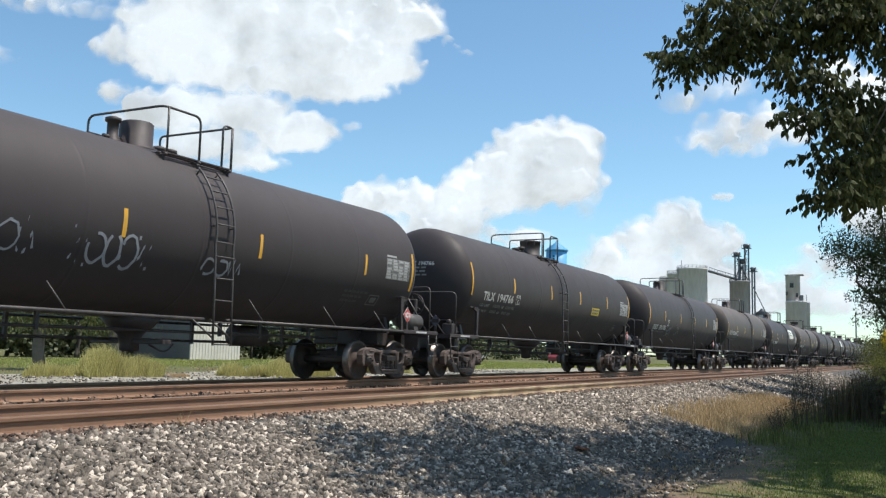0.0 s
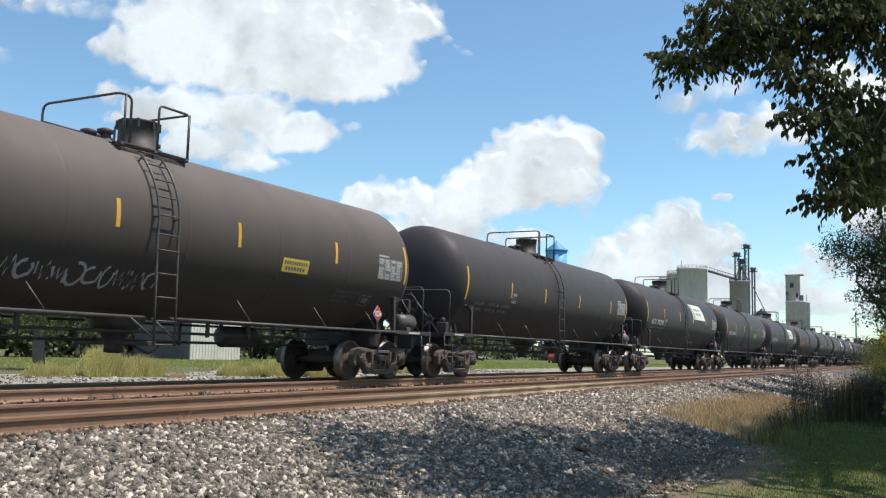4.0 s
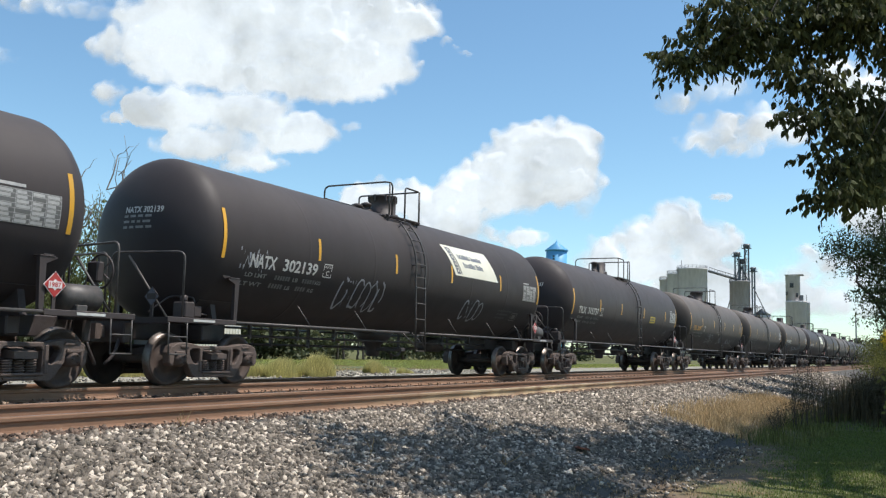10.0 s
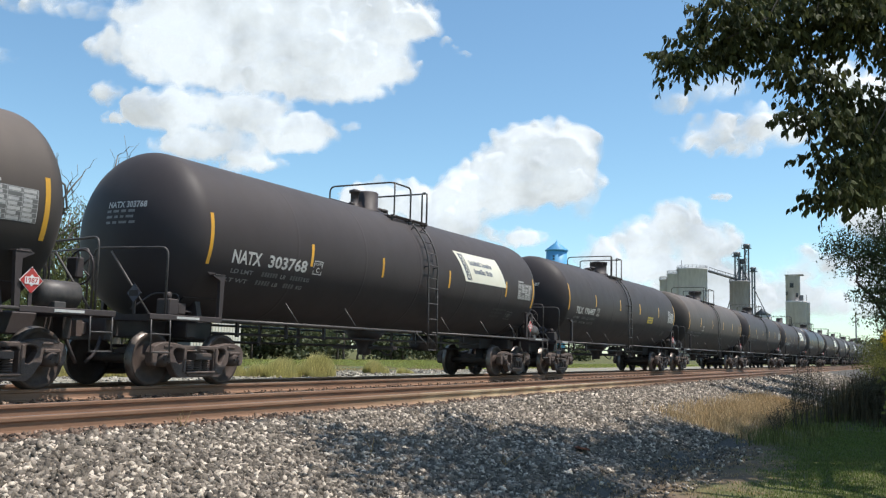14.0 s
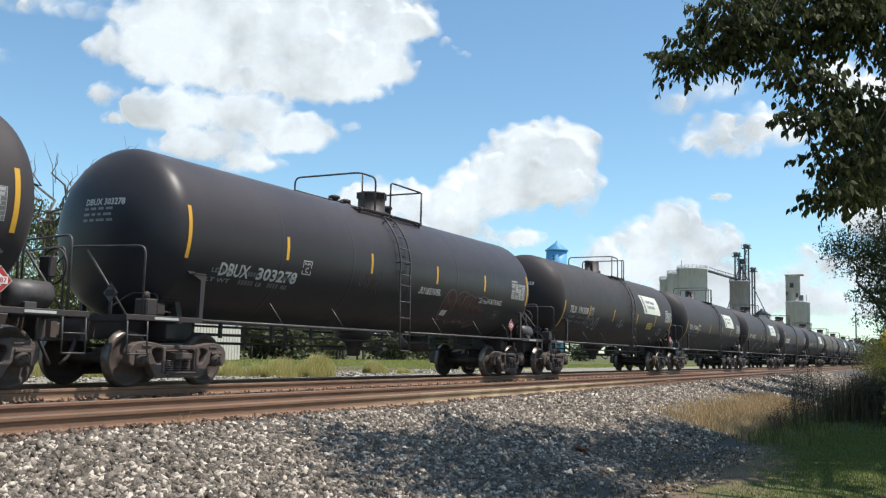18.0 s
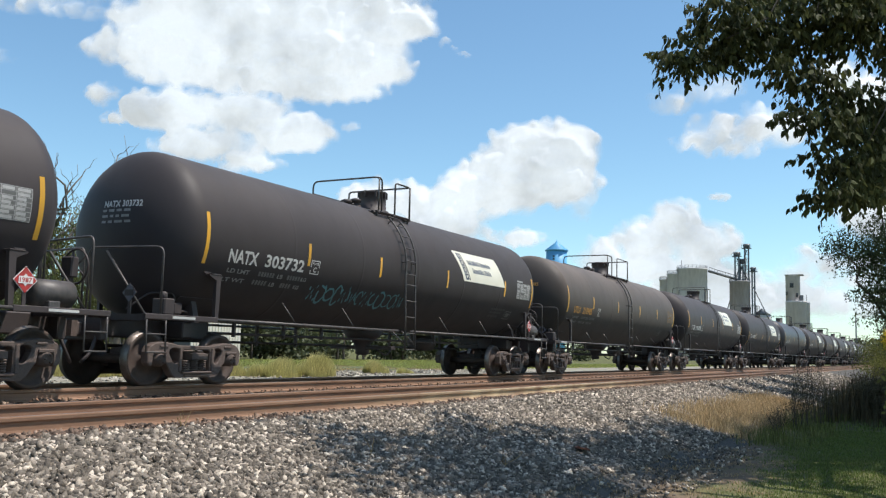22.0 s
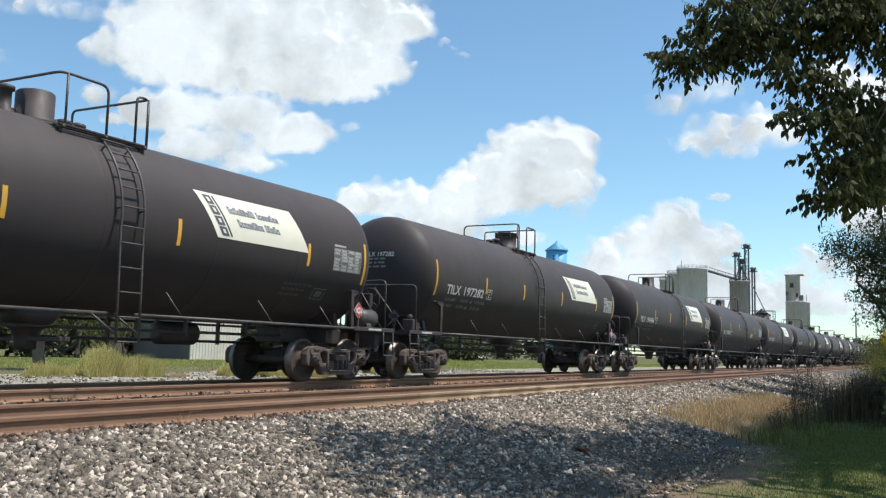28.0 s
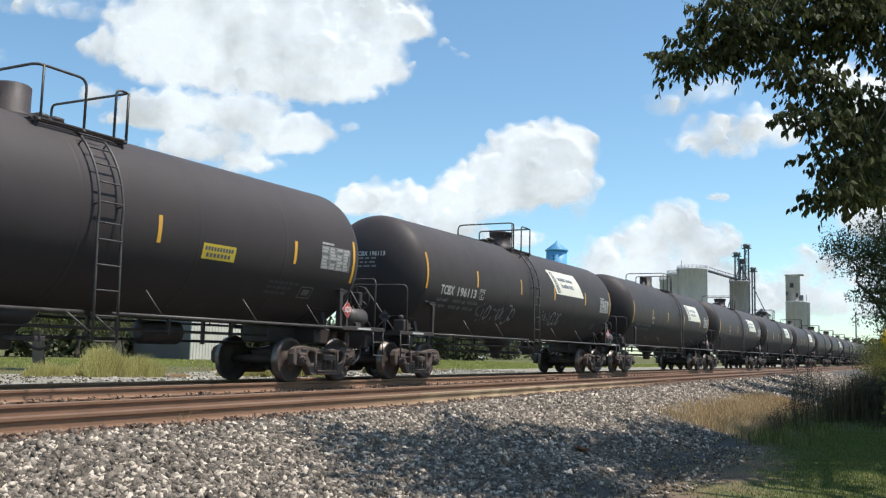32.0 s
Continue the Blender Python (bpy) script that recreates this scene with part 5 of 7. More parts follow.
foliage("leaves", [(rnd.uniform(90, 420), rnd.uniform(150, 330), rnd.uniform(1, 4), rnd.uniform(5, 11), rnd.uniform(3, 5)) for k in range(60)], 9000, 1.6, M["leaf_wood"], 182, far, 0.2, "tuft")


# ---- small things on the stones ----
M["old_rust"] = material("flaking_rust", (0.15, 0.055, 0.035), 0.9, 0, (0.23, 0.09, 0.05), 14, 0.7, 0.6, 60)
scrap = tagged(new("rusty_plate"), "rusty tie plate lying loose on the stones", "scrap metal")
scrap.matrix_basis = pose(12.95, 4.5, bed_height(4.5) + 0.045, 9, 4, 24)
bm = bmesh.new()
box(bm, (-0.19, -0.10, 0), (0.19, 0.10, 0.022), 0.005)
for dy in (-0.06, 0.06):
    box(bm, (-0.17, dy - 0.012, 0.02), (0.17, dy + 0.012, 0.034), 0.004)
part("plate", bm, M["old_rust"], scrap)
for i, (x, y) in enumerate(((7.4, 7.0), (12.1, 5.6), (10.4, 4.6), (8.8, 5.5))):
    stem = tagged(new("dry_stem"), "thin bent dry plant stem among the stones", "weed", "dry stems")
    bm = bmesh.new()
    rnd = random.Random(400 + i)
    for k in range(3):
        limb(bm, (x + 0.02 * k, y, bed_height(y)), (x + rnd.uniform(-0.25, 0.25), y + rnd.uniform(-0.2, 0.1), bed_height(y) + rnd.uniform(0.10, 0.26)), 0.006, 0.003, 410 + 5 * i + k, bend=0.25)
    part("stem", bm, M["dry"], stem)

# ---- a bird that crosses the sky ----
M["plumage"] = material("dark_plumage", (0.035, 0.033, 0.035), 0.7, 0, (0.06, 0.055, 0.05), 20, 0.6)
bird = tagged(new("bird"), "small dark bird flying with spread wings", "bird")
bm = bmesh.new()
lathe(bm, [(-0.13, 0.004), (-0.10, 0.012), (-0.05, 0.026), (0.01, 0.032), (0.05, 0.022), (0.07, 0.020), (0.085, 0.012), (0.105, 0.002)], 10, "x")
prism(bm, ((-0.17, -0.03), (-0.17, 0.03), (-0.10, 0.012), (-0.10, -0.012)), -0.003, 0.003, "z")
part("body", bm, M["plumage"], bird)
WINGS = []
for s in (-1, 1):
    bm = bmesh.new()
    prism(bm, ((0.04, s * 0.015), (0.055, s * 0.07), (0.02, s * 0.15), (-0.04, s * 0.17), (-0.03, s * 0.09), (-0.05, s * 0.02)), -0.004, 0.004, "z")
    WINGS.append((part("wing", bm, M["plumage"], bird), s))
clump = tagged(new("tree_clump"), "dark green trees standing by the far end of the line", "trees", kind="stuff")
rnd = random.Random(190)
foliage("leaves", [(115.9 + rnd.uniform(-4, 4), 5.3 - 3.2 + rnd.uniform(-2.6, 2.2), rnd.uniform(0.6, 4.6), rnd.uniform(1.0, 1.9), rnd.uniform(0.9, 1.5)) for k in range(16)], 12000, 0.26, M["leaf_wood"], 191, clump, 0.3, "tuft")


# ---- the train ----
def wheelset(parent, x):
    """Two wheels on an axle, with the bearing caps and their bolts."""
    bm = bmesh.new()
    for s in (-1, 1):
        prof = [(-0.07, 0.10), (-0.075, 0.16), (-0.02, 0.19), (-0.012, 0.36), (-0.065, 0.385), (-0.068, 0.452), (0.03, 0.459), (0.045, 0.484),
                (0.068, 0.484), (0.07, 0.40), (0.02, 0.36), (0.012, 0.20), (0.07, 0.17), (0.075, 0.10)]
        lathe(bm, [(s * (0.7525 - d), r) for d, r in prof], 36,
              mats=[0, 0, 0, 0, 0, 1, 1, 1, 0, 0, 0, 0, 0])
        lathe(bm, [(s * 0.82, 0.10), (s * 0.93, 0.12), (s * 1.10, 0.125), (s * 1.12, 0.10), (s * 1.15, 0.095), (s * 1.16, 0.06)], 16)
        for k in range(3):
            a = k * math.tau / 3
            tube(bm, [(0.06 * math.cos(a), s * 1.14, 0.06 * math.sin(a)), (0.06 * math.cos(a), s * 1.185, 0.06 * math.sin(a))], 0.019, 6)
    lathe(bm, [(-0.8, 0.085), (0.8, 0.085)], 12)
    ob = part("wheelset", bm, (M["wheel"], M["tread"]), parent, "rust-brown steel wheelset with bright treads")
    ob.location = (x, 0, 0.457)
    return ob


def side_frame(parent, s):
    """The cast frame at one side of a truck: arched top, jaws over the bearings, two rounded windows and the spring opening."""
    half = [(0.0, 0.700), (0.42, 0.700), (0.60, 0.735), (0.80, 0.755), (0.98, 0.735), (1.10, 0.68), (1.16, 0.58), (1.15, 0.40), (1.10, 0.345), (1.04, 0.345),
            (1.02, 0.52), (0.96, 0.575), (0.82, 0.575), (0.76, 0.52), (0.74, 0.40), (0.69, 0.345), (0.58, 0.19), (0.50, 0.145), (0.0, 0.145)]
    outer = half + [(-x, z) for x, z in half[-2:0:-1]]
    window = [(0.42, 0.58), (0.44, 0.63), (0.50, 0.65), (0.60, 0.645), (0.655, 0.61), (0.65, 0.55), (0.57, 0.42), (0.52, 0.385), (0.46, 0.39), (0.425, 0.44)]
    spring = [(-0.345, 0.25), (-0.345, 0.58), (-0.30, 0.625), (0.30, 0.625), (0.345, 0.58), (0.345, 0.25)]
    loops = [outer, window, [(-x, z) for x, z in window], spring]
    flat = [p for loop in loops for p in loop]
    tris = geometry.tessellate_polygon([[Vector((x, z, 0)) for x, z in loop] for loop in loops])
    bm = bmesh.new()
    a, b = s * 0.93, s * 1.10
    sides = [[bm.verts.new((x, y, z)) for x, z in flat] for y in (a, b)]
    for t in tris:
        bm.faces.new([sides[0][k] for k in t])
        bm.faces.new([sides[1][k] for k in reversed(t)])
    at = 0
    for loop in loops:
        n = len(loop)
        for k in range(n):
            p, q = at + k, at + (k + 1) % n
            bm.faces.new((sides[0][p], sides[0][q], sides[1][q], sides[1][p]))
        at += n
    bmesh.ops.recalc_face_normals(bm, faces=bm.faces[:])
    bmesh.ops.bevel(bm, geom=[e for e in bm.edges if len(e.link_faces) == 2 and e.calc_face_angle(0) > 0.9], offset=0.016, segments=1, affect="EDGES")
    for m in (-1, 1):
        box(bm, (m * 0.889 - 0.14, s * 0.95, 0.545), (m * 0.889 + 0.14, s * 1.13, 0.60), 0.012)
        box(bm, (m * 0.40 - 0.035, s * 1.09, 0.24), (m * 0.40 + 0.035, s * 1.125, 0.66), 0.012)
        box(bm, (m * 0.80 - 0.10, s * 1.09, 0.66), (m * 0.80 + 0.10, s * 1.12, 0.70), 0.010)
    box(bm, (-0.36, s * 0.90, 0.215), (0.36, s * 1.14, 0.255), 0.01)
    box(bm, (-0.30, s * 1.09, 0.165), (0.30, s * 1.12, 0.195), 0.008)
    return part("side_frame", bm, M["cast"], parent, "dusty cast-steel truck side frame")


def spring_nest(parent, s):
    bm = bmesh.new()
    for x in (-0.2, 0.0, 0.2):
        pts = [(x + 0.075 * math.cos(t * 0.9), s * 1.02 + 0.075 * math.sin(t * 0.9), 0.255 + 0.20 * t / 38) for t in range(39)]
        tube(bm, pts, 0.017, 6)
    return part("spring_nest", bm, M["cast"], parent, "coil springs")


def truck(parent, x, turn):
    """A two-axle truck: its bolster, with side frames, springs and wheelsets on it."""
    bm = bmesh.new()
    prism(bm, ((-1.18, 0.46), (1.18, 0.46), (1.18, 0.56), (0.5, 0.66), (-0.5, 0.66), (-1.18, 0.56)), -0.20, 0.20, "x")
    for s in (-1, 1):
        box(bm, (-0.12, s * 1.10 - 0.05, 0.47), (0.12, s * 1.10 + 0.09, 0.57), 0.015)
        box(bm, (-0.55, s * 0.62 - 0.05, 0.30), (0.55, s * 0.62 + 0.05, 0.40), 0.01)
        for m in (-1, 1):
            box(bm, (m * 0.40 - 0.05, s * 0.75 - 0.06, 0.36), (m * 0.40 + 0.03, s * 0.75 + 0.06, 0.58), 0.012)
    ob = part("truck", bm, M["cast"], parent, "two-axle freight truck with a cast bolster")
    ob.location.x = x
    bm = bmesh.new()
    for m in (-1, 1):
        prism(bm, ((m * 0.30, 0.30), (m * 0.44, 0.26), (m * 0.46, 0.40), (m * 0.30, 0.46)), -0.72, 0.72)
        box(bm, (m * 0.34 - 0.04, -0.10, 0.34), (m * 0.34 + 0.04, 0.14, 0.86), 0.01)
        for s in (-1, 1):
            box(bm, (m * 0.40 - 0.05, s * 0.72 - 0.07, 0.28), (m * 0.40 + 0.05, s * 0.72 + 0.07, 0.62), 0.015)
    box(bm, (-0.62, -0.05, 0.22), (0.62, 0.05, 0.30), 0.01)
    part("brake_rigging", bm, M["black"], ob, "black brake beams and levers")
    for s in (-1, 1):
        side_frame(ob, s)
        spring_nest(ob, s)
    sets = [wheelset(ob, -0.889), wheelset(ob, 0.889)]
    return ob, sets


def loop_rail(name, pts, parent, r=0.019, corner=0.14, label=""):
    bm = bmesh.new()
    tube(bm, rounded(pts, corner), r, 8)
    return part(name, bm, M["pipe"], parent, label)


def tank_shell(parent, mat):
    bm = bmesh.new()
    prof = [(-SEAM - 0.76 * math.cos(a), RADIUS * math.sin(a)) for a in (math.radians(d) for d in (1, 8, 16, 24, 32, 40, 48, 56, 64, 72, 80, 86))]
    for x in (-4.9, -2.4, 0.1, 2.6, 5.0):
        prof += [(x - 0.06, RADIUS), (x - 0.03, RADIUS), (x - 0.012, RADIUS + 0.003), (x + 0.012, RADIUS + 0.003), (x + 0.03, RADIUS), (x + 0.06, RADIUS)]
    prof = prof[:12] + [(-SEAM, RADIUS), (-SEAM + 0.05, RADIUS)] + prof[12:] + [(SEAM - 0.05, RADIUS), (SEAM, RADIUS)]
    prof += [(SEAM + 0.76 * math.cos(a), RADIUS * math.sin(a)) for a in (math.radians(d) for d in (86, 80, 72, 64, 56, 48, 40, 32, 24, 16, 8, 1))]
    lathe(bm, prof, 72, "x", (0, 0, AXIS))
    return part("tank", bm, mat, parent, "long black cylindrical tank with domed ends")


def car_ladder(parent, x, s):
    """The ladder from the ground to the top: straight below, bent round the shell above."""
    bm = bmesh.new()
    for dx in (-0.23, 0.23):
        pts = [(x + dx, s * 1.66, 0.62), (x + dx, s * 1.64, 1.6), (x + dx, s * 1.625, 2.15)]
        for d in range(-8, 52, 6):
            a = math.radians(d)
            pts.append((x + dx, s * math.cos(a) * 1.63, AXIS + math.sin(a) * 1.63))
        tube(bm, pts, 0.022, 6)
    rungs = [(s * 1.65, 0.64 + i * 0.38) for i in range(5)]
    rungs += [(s * math.cos(a) * 1.63, AXIS + math.sin(a) * 1.63) for a in (math.radians(-6 + i * 11) for i in range(6))]
    for d in (4, 44):
        a = math.radians(d)
        for dx in (-0.23, 0.23):
            tube(bm, [(x + dx, s * math.cos(a) * 1.63, AXIS + math.sin(a) * 1.63), (x + dx, s * math.cos(a) * 1.515, AXIS + math.sin(a) * 1.515)], 0.015, 6)
    for dx in (-0.23, 0.23):
        tube(bm, [(x + dx, s * 1.65, 0.75), (x + dx - 0.38, s * 1.50, 1.07)], 0.016, 6)
    rail = part("ladder", bm, M["pipe"], parent, "dark steel side ladder bent round the shell")
    bm = bmesh.new()
    tube(bm, [(-0.23, 0, 0), (0.23, 0, 0)], 0.014, 6)
    rung = part("rung", bm, M["pipe"], rail)
    rung.location = (x, *rungs[0])
    for p in rungs[1:]:
        one = rung.copy()
        scene.collection.objects.link(one)
        one.location = (x, *p)
    return rail


TOPS = {  # left end, left gate post, right gate post, right end, manway, valves, ladder
    "short": (-1.05, -0.80, -0.18, 0.55, 0.25, ((-0.45, 0.05, 0.20), (-0.72, 0.15, 0.14), (0.62, 0.0, 0.16)), -0.50),
    "left": (-0.42, 0.50, 1.10, 1.36, -0.14, ((-0.68, 0.0, 0.40), (0.42, 0.0, 0.10), (0.75, 0.05, 0.12)), 0.52),
    "long": (-1.40, -0.70, 0.0, 1.55, 0.60, ((1.45, 0.05, 0.26), (-1.0, 0.05, 0.16), (-0.6, 0.0, 0.12)), -0.36),
}


def top_fittings(parent, style):
    """Manway housing, valves, platform and railings on the crown of the tank."""
    top = AXIS + RADIUS
    a, a2, b2, b, mx, spots, _ = TOPS[style]
    bm = bmesh.new()
    for y in (-0.97, 0.55):
        for k in range(4):
            box(bm, (a, y + k * 0.11, top - 0.20), (b, y + k * 0.11 + 0.07, top - 0.17), 0.004)
    for x in (a + 0.06, (a + b) / 2, b - 0.06):
        tube(bm, [(x, -0.99, top - 0.22), (x, 0.99, top - 0.22)], 0.03, 6)
        for y in (-0.92, 0.92):
            tube(bm, [(x, y, top - 0.20), (x, y * 0.98, top - 0.38)], 0.025, 6)
    tagged(part("platform", bm, M["black"], parent, "dark steel walkway grating"), kind="stuff")
    zr, zb = top + 0.63, top - 0.20
    loop_rail("railing", [(a2, -0.93, zb), (a2, -0.93, zr), (a, -0.93, zr), (a, 0.93, zr), (a, 0.93, zb)], parent, 0.022, 0.16)
    loop_rail("railing", [(a + 0.12, -0.93, zb), (a + 0.12, -0.93, zr)], parent, 0.020)
    loop_rail("railing", [(b2, -0.93, zb), (b2, -0.93, zr), (b, -0.93, zr), (b, 0.93, zr), (b, 0.93, zb)], parent, 0.022, 0.10)
    loop_rail("railing", [(b, -0.93, zb), (b, -0.93, zr)], parent, 0.024)
    loop_rail("railing", [(a, 0.93, zr - 0.30), (b, 0.93, zr - 0.30)], parent, 0.018)
    bm = bmesh.new()
    if style == "left":
        lathe(bm, [(top - 0.08, 0.38), (top, 0.38), (top + 0.01, 0.30), (top + 0.44, 0.30), (top + 0.47, 0.27)], 28, "z", (mx, 0, 0))
    else:
        lathe(bm, [(top - 0.08, 0.42), (top + 0.02, 0.42), (top + 0.03, 0.35), (top + 0.46, 0.35), (top + 0.47, 0.375), (top + 0.51, 0.375), (top + 0.53, 0.30)], 28, "z", (mx, 0, 0))
    for k in range(0 if style == "left" else 8):
        t = k * math.tau / 8
        box(bm, (mx + 0.36 * math.cos(t) - 0.025, 0.36 * math.sin(t) - 0.025, top + 0.36), (mx + 0.36 * math.cos(t) + 0.025, 0.36 * math.sin(t) + 0.025, top + 0.52))
    part("manway_housing", bm, M["black"], parent, "round black manway housing")
    for x, y, h in spots:
        bm = bmesh.new()
        lathe(bm, [(top - 0.05, 0.15), (top + 0.05, 0.15), (top + 0.06, 0.10), (top + h - 0.04, 0.10), (top + h - 0.03, 0.14), (top + h + 0.03, 0.14), (top + h + 0.06, 0.06)], 14, "z", (x, y, 0))
        tube(bm, [(x - 0.2, y, top + 0.08), (x + 0.2, y, top + 0.08)], 0.045, 8)
        part("valve", bm, M["black"], parent, "black pressure valve")


def end_gear(parent, e):
    """Everything at one end of the car: draft sill, coupler, walkway, railings, steps, hoses, gussets."""
    bm = bmesh.new()
    box(bm, (e * 6.0, -0.33, 0.72), (e * 8.72, 0.33, 1.06), 0.02)
    box(bm, (e * 8.60, -0.55, 0.66), (e * 8.76, 0.55, 1.08), 0.02)
    part("draft_sill", bm, M["black"], parent)
    bm = bmesh.new()
    box(bm, (e * 6.96, -0.85, 0.74), (e * 7.20, 0.85, 1.02), 0.02)
    lathe(bm, [(0.58, 0.19), (0.76, 0.19)], 16, "z", (e * 7.08, 0, 0))
    prism(bm, ((-1.05, 1.02), (1.05, 1.02), (0.95, 1.42), (0.6, 1.25), (-0.6, 1.25), (-0.95, 1.42)), e * 7.02, e * 7.14, "x")
    part("bolster", bm, M["black"], parent)
    bm = bmesh.new()
    box(bm, (e * 8.72, -0.10, 0.74), (e * 8.96, 0.10, 0.96), 0.02)
    prism(bm, ((e * 8.90, -0.16), (e * 9.05, -0.20), (e * 9.10, -0.06), (e * 9.03, 0.02), (e * 9.07, 0.14), (e * 8.94, 0.19)), 0.72, 0.98, "z")
    part("coupler", bm, M["cast"], parent, "rusty knuckle coupler")
    bm = bmesh.new()
    for k in range(5):
        box(bm, (e * (8.32 + k * 0.085), -1.48, 1.075), (e * (8.32 + k * 0.085 + 0.055), 1.48, 1.10))
    box(bm, (e * 8.28, -1.50, 1.00), (e * 8.33, 1.50, 1.10))
    box(bm, (e * 8.70, -1.50, 1.00), (e * 8.75, 1.50, 1.10))
    tagged(part("end_walkway", bm, M["black"], parent, "grated crossover walkway"), kind="stuff")
    for s in (-1, 1):
        bm = bmesh.new()
        x0, x1 = sorted((e * 7.05, e * 8.75))
        box(bm, (x0, s * 1.44, 1.02), (x1, s * 1.52, 1.11), 0.008)
        part("side_sill", bm, M["black"], parent)
        bm = bmesh.new()
        box(bm, (e * 7.62, s * 1.521, 1.045), (e * 8.15, s * 1.525, 1.085))
        part("stencil", bm, M["white"], parent, "strip of worn white writing")
        loop_rail("end_railing", [(e * 8.38, s * 1.47, 1.10), (e * 8.38, s * 1.47, 2.22), (e * 8.66, s * 0.06, 2.22), (e * 8.66, s * 0.06, 1.10)], parent, 0.019, 0.14)
        bm = bmesh.new()
        prism(bm, ((e * 7.00, 1.08), (e * 7.08, 1.08), (e * 7.08, 1.76), (e * 7.26, 1.84), (e * 7.26, 1.86), (e * 6.96, 1.86)), s * 1.40, s * 1.47)
        box(bm, (e * 6.96, s * 1.30, 1.855), (e * 7.22, s * 1.48, 1.875), 0.004)
        lathe(bm, [(s * 1.25, 0.13), (s * 1.36, 0.12)], 14, "y", (e * 7.2, 0, 1.98))
        part("gusset", bm, M["black"], parent, "dark steel bolster gusset")
        bm = bmesh.new()
        xx = e * 8.28
        for dx in (0.0, e * 0.42):
            tube(bm, [(xx + dx, s * 1.50, 1.06), (xx + dx, s * 1.52, 0.48)], 0.014, 6)
        tube(bm, [(xx, s * 1.52, 0.49), (xx + e * 0.42, s * 1.52, 0.49)], 0.014, 6)
        tube(bm, [(xx, s * 1.51, 0.78), (xx + e * 0.42, s * 1.51, 0.78)], 0.014, 6)
        part("sill_step", bm, M["pipe"], parent)
        bm = bmesh.new()
        tube(bm, [(8.36, s * 1.40, 1.10), (7.95, s * 1.05, 1.95)] if e > 0 else [(-8.60, s * 0.40, 2.16), (-8.40, s * 1.15, 1.10)], 0.019, 6)
        part("brace", bm, M["pipe"], parent)
    bm = bmesh.new()
    tube(bm, rounded([(e * 8.7, -0.42, 0.80), (e * 8.86, -0.46, 0.45), (e * 9.0, -0.40, 0.30)], 0.2, 5), 0.03, 8)
    part("air_hose", bm, M["black"], parent)


def placard(parent, x, z, y=-1.53):
    """A diamond hazard sign on a small bracket, its number as a bar."""
    bm = bmesh.new()
    def diamond(r, d, m):
        prism(bm, ((x, z - r), (x + r, z), (x, z + r), (x - r, z)), y - d, y - d + 0.004, mat=m)
    diamond(0.195, 0.0, 0)
    diamond(0.180, 0.005, 1)
    diamond(0.085, 0.009, 0)
    box(bm, (x - 0.115, y - 0.0135, z - 0.05), (x + 0.115, y - 0.0105, z + 0.05), 0, 0)
    box(bm, (x - 0.03, y, z - 0.40), (x + 0.03, y + 0.02, z + 0.18), 0, 2)
    sign = part("placard", bm, (M["placard"], M["red"], M["black"]), parent, "red and white diamond hazard placard")
    vs, fs = glyphs("1987")
    w = vs[:, 0].max()
    mesh_part("placard_number", [(x - 0.10 + v[0] / w * 0.20, y - 0.015, z - 0.036 + v[1] * 0.072) for v in vs], fs, M["red"], sign)["kind"] = "stuff"
    return sign


STRIPES = {"high": (2.66, -7.46, -4.57, -1.47, 1.38, 4.48, 7.40), "middle": (2.49, -7.40, -4.42, -1.67, 1.65, 5.30, 7.38),
           "low": (2.225, -7.35, -4.68, -1.71, 1.58, 4.50, 7.38), "union": (2.57, -7.45, -4.74, -1.66, 1.46, 4.30, 7.38)}
PLATE_BOX = {"high": -4.37, "middle": -4.33, "low": -4.55, "union": -4.20}     # where the small boxed stencil begins


def end_placard(parent):
    """The dark diamond on the end of the car."""
    bm = bmesh.new()
    for r, d, m in ((0.17, 0.0, 0), (0.15, 0.005, 1)):
        prism(bm, ((-0.98, 1.45 - r), (-0.98 + r, 1.45), (-0.98, 1.45 + r), (-0.98 - r, 1.45)), -8.60 - d, -8.596 - d, "x", m)
    box(bm, (-8.612, -1.08, 1.40), (-8.607, -0.88, 1.50), 0, 0)
    box(bm, (-8.596, -1.01, 1.10), (-8.57, -0.95, 1.50), 0, 2)
    part("placard", bm, (M["black"], M["slate"], M["black"]), parent, "faded diamond placard")


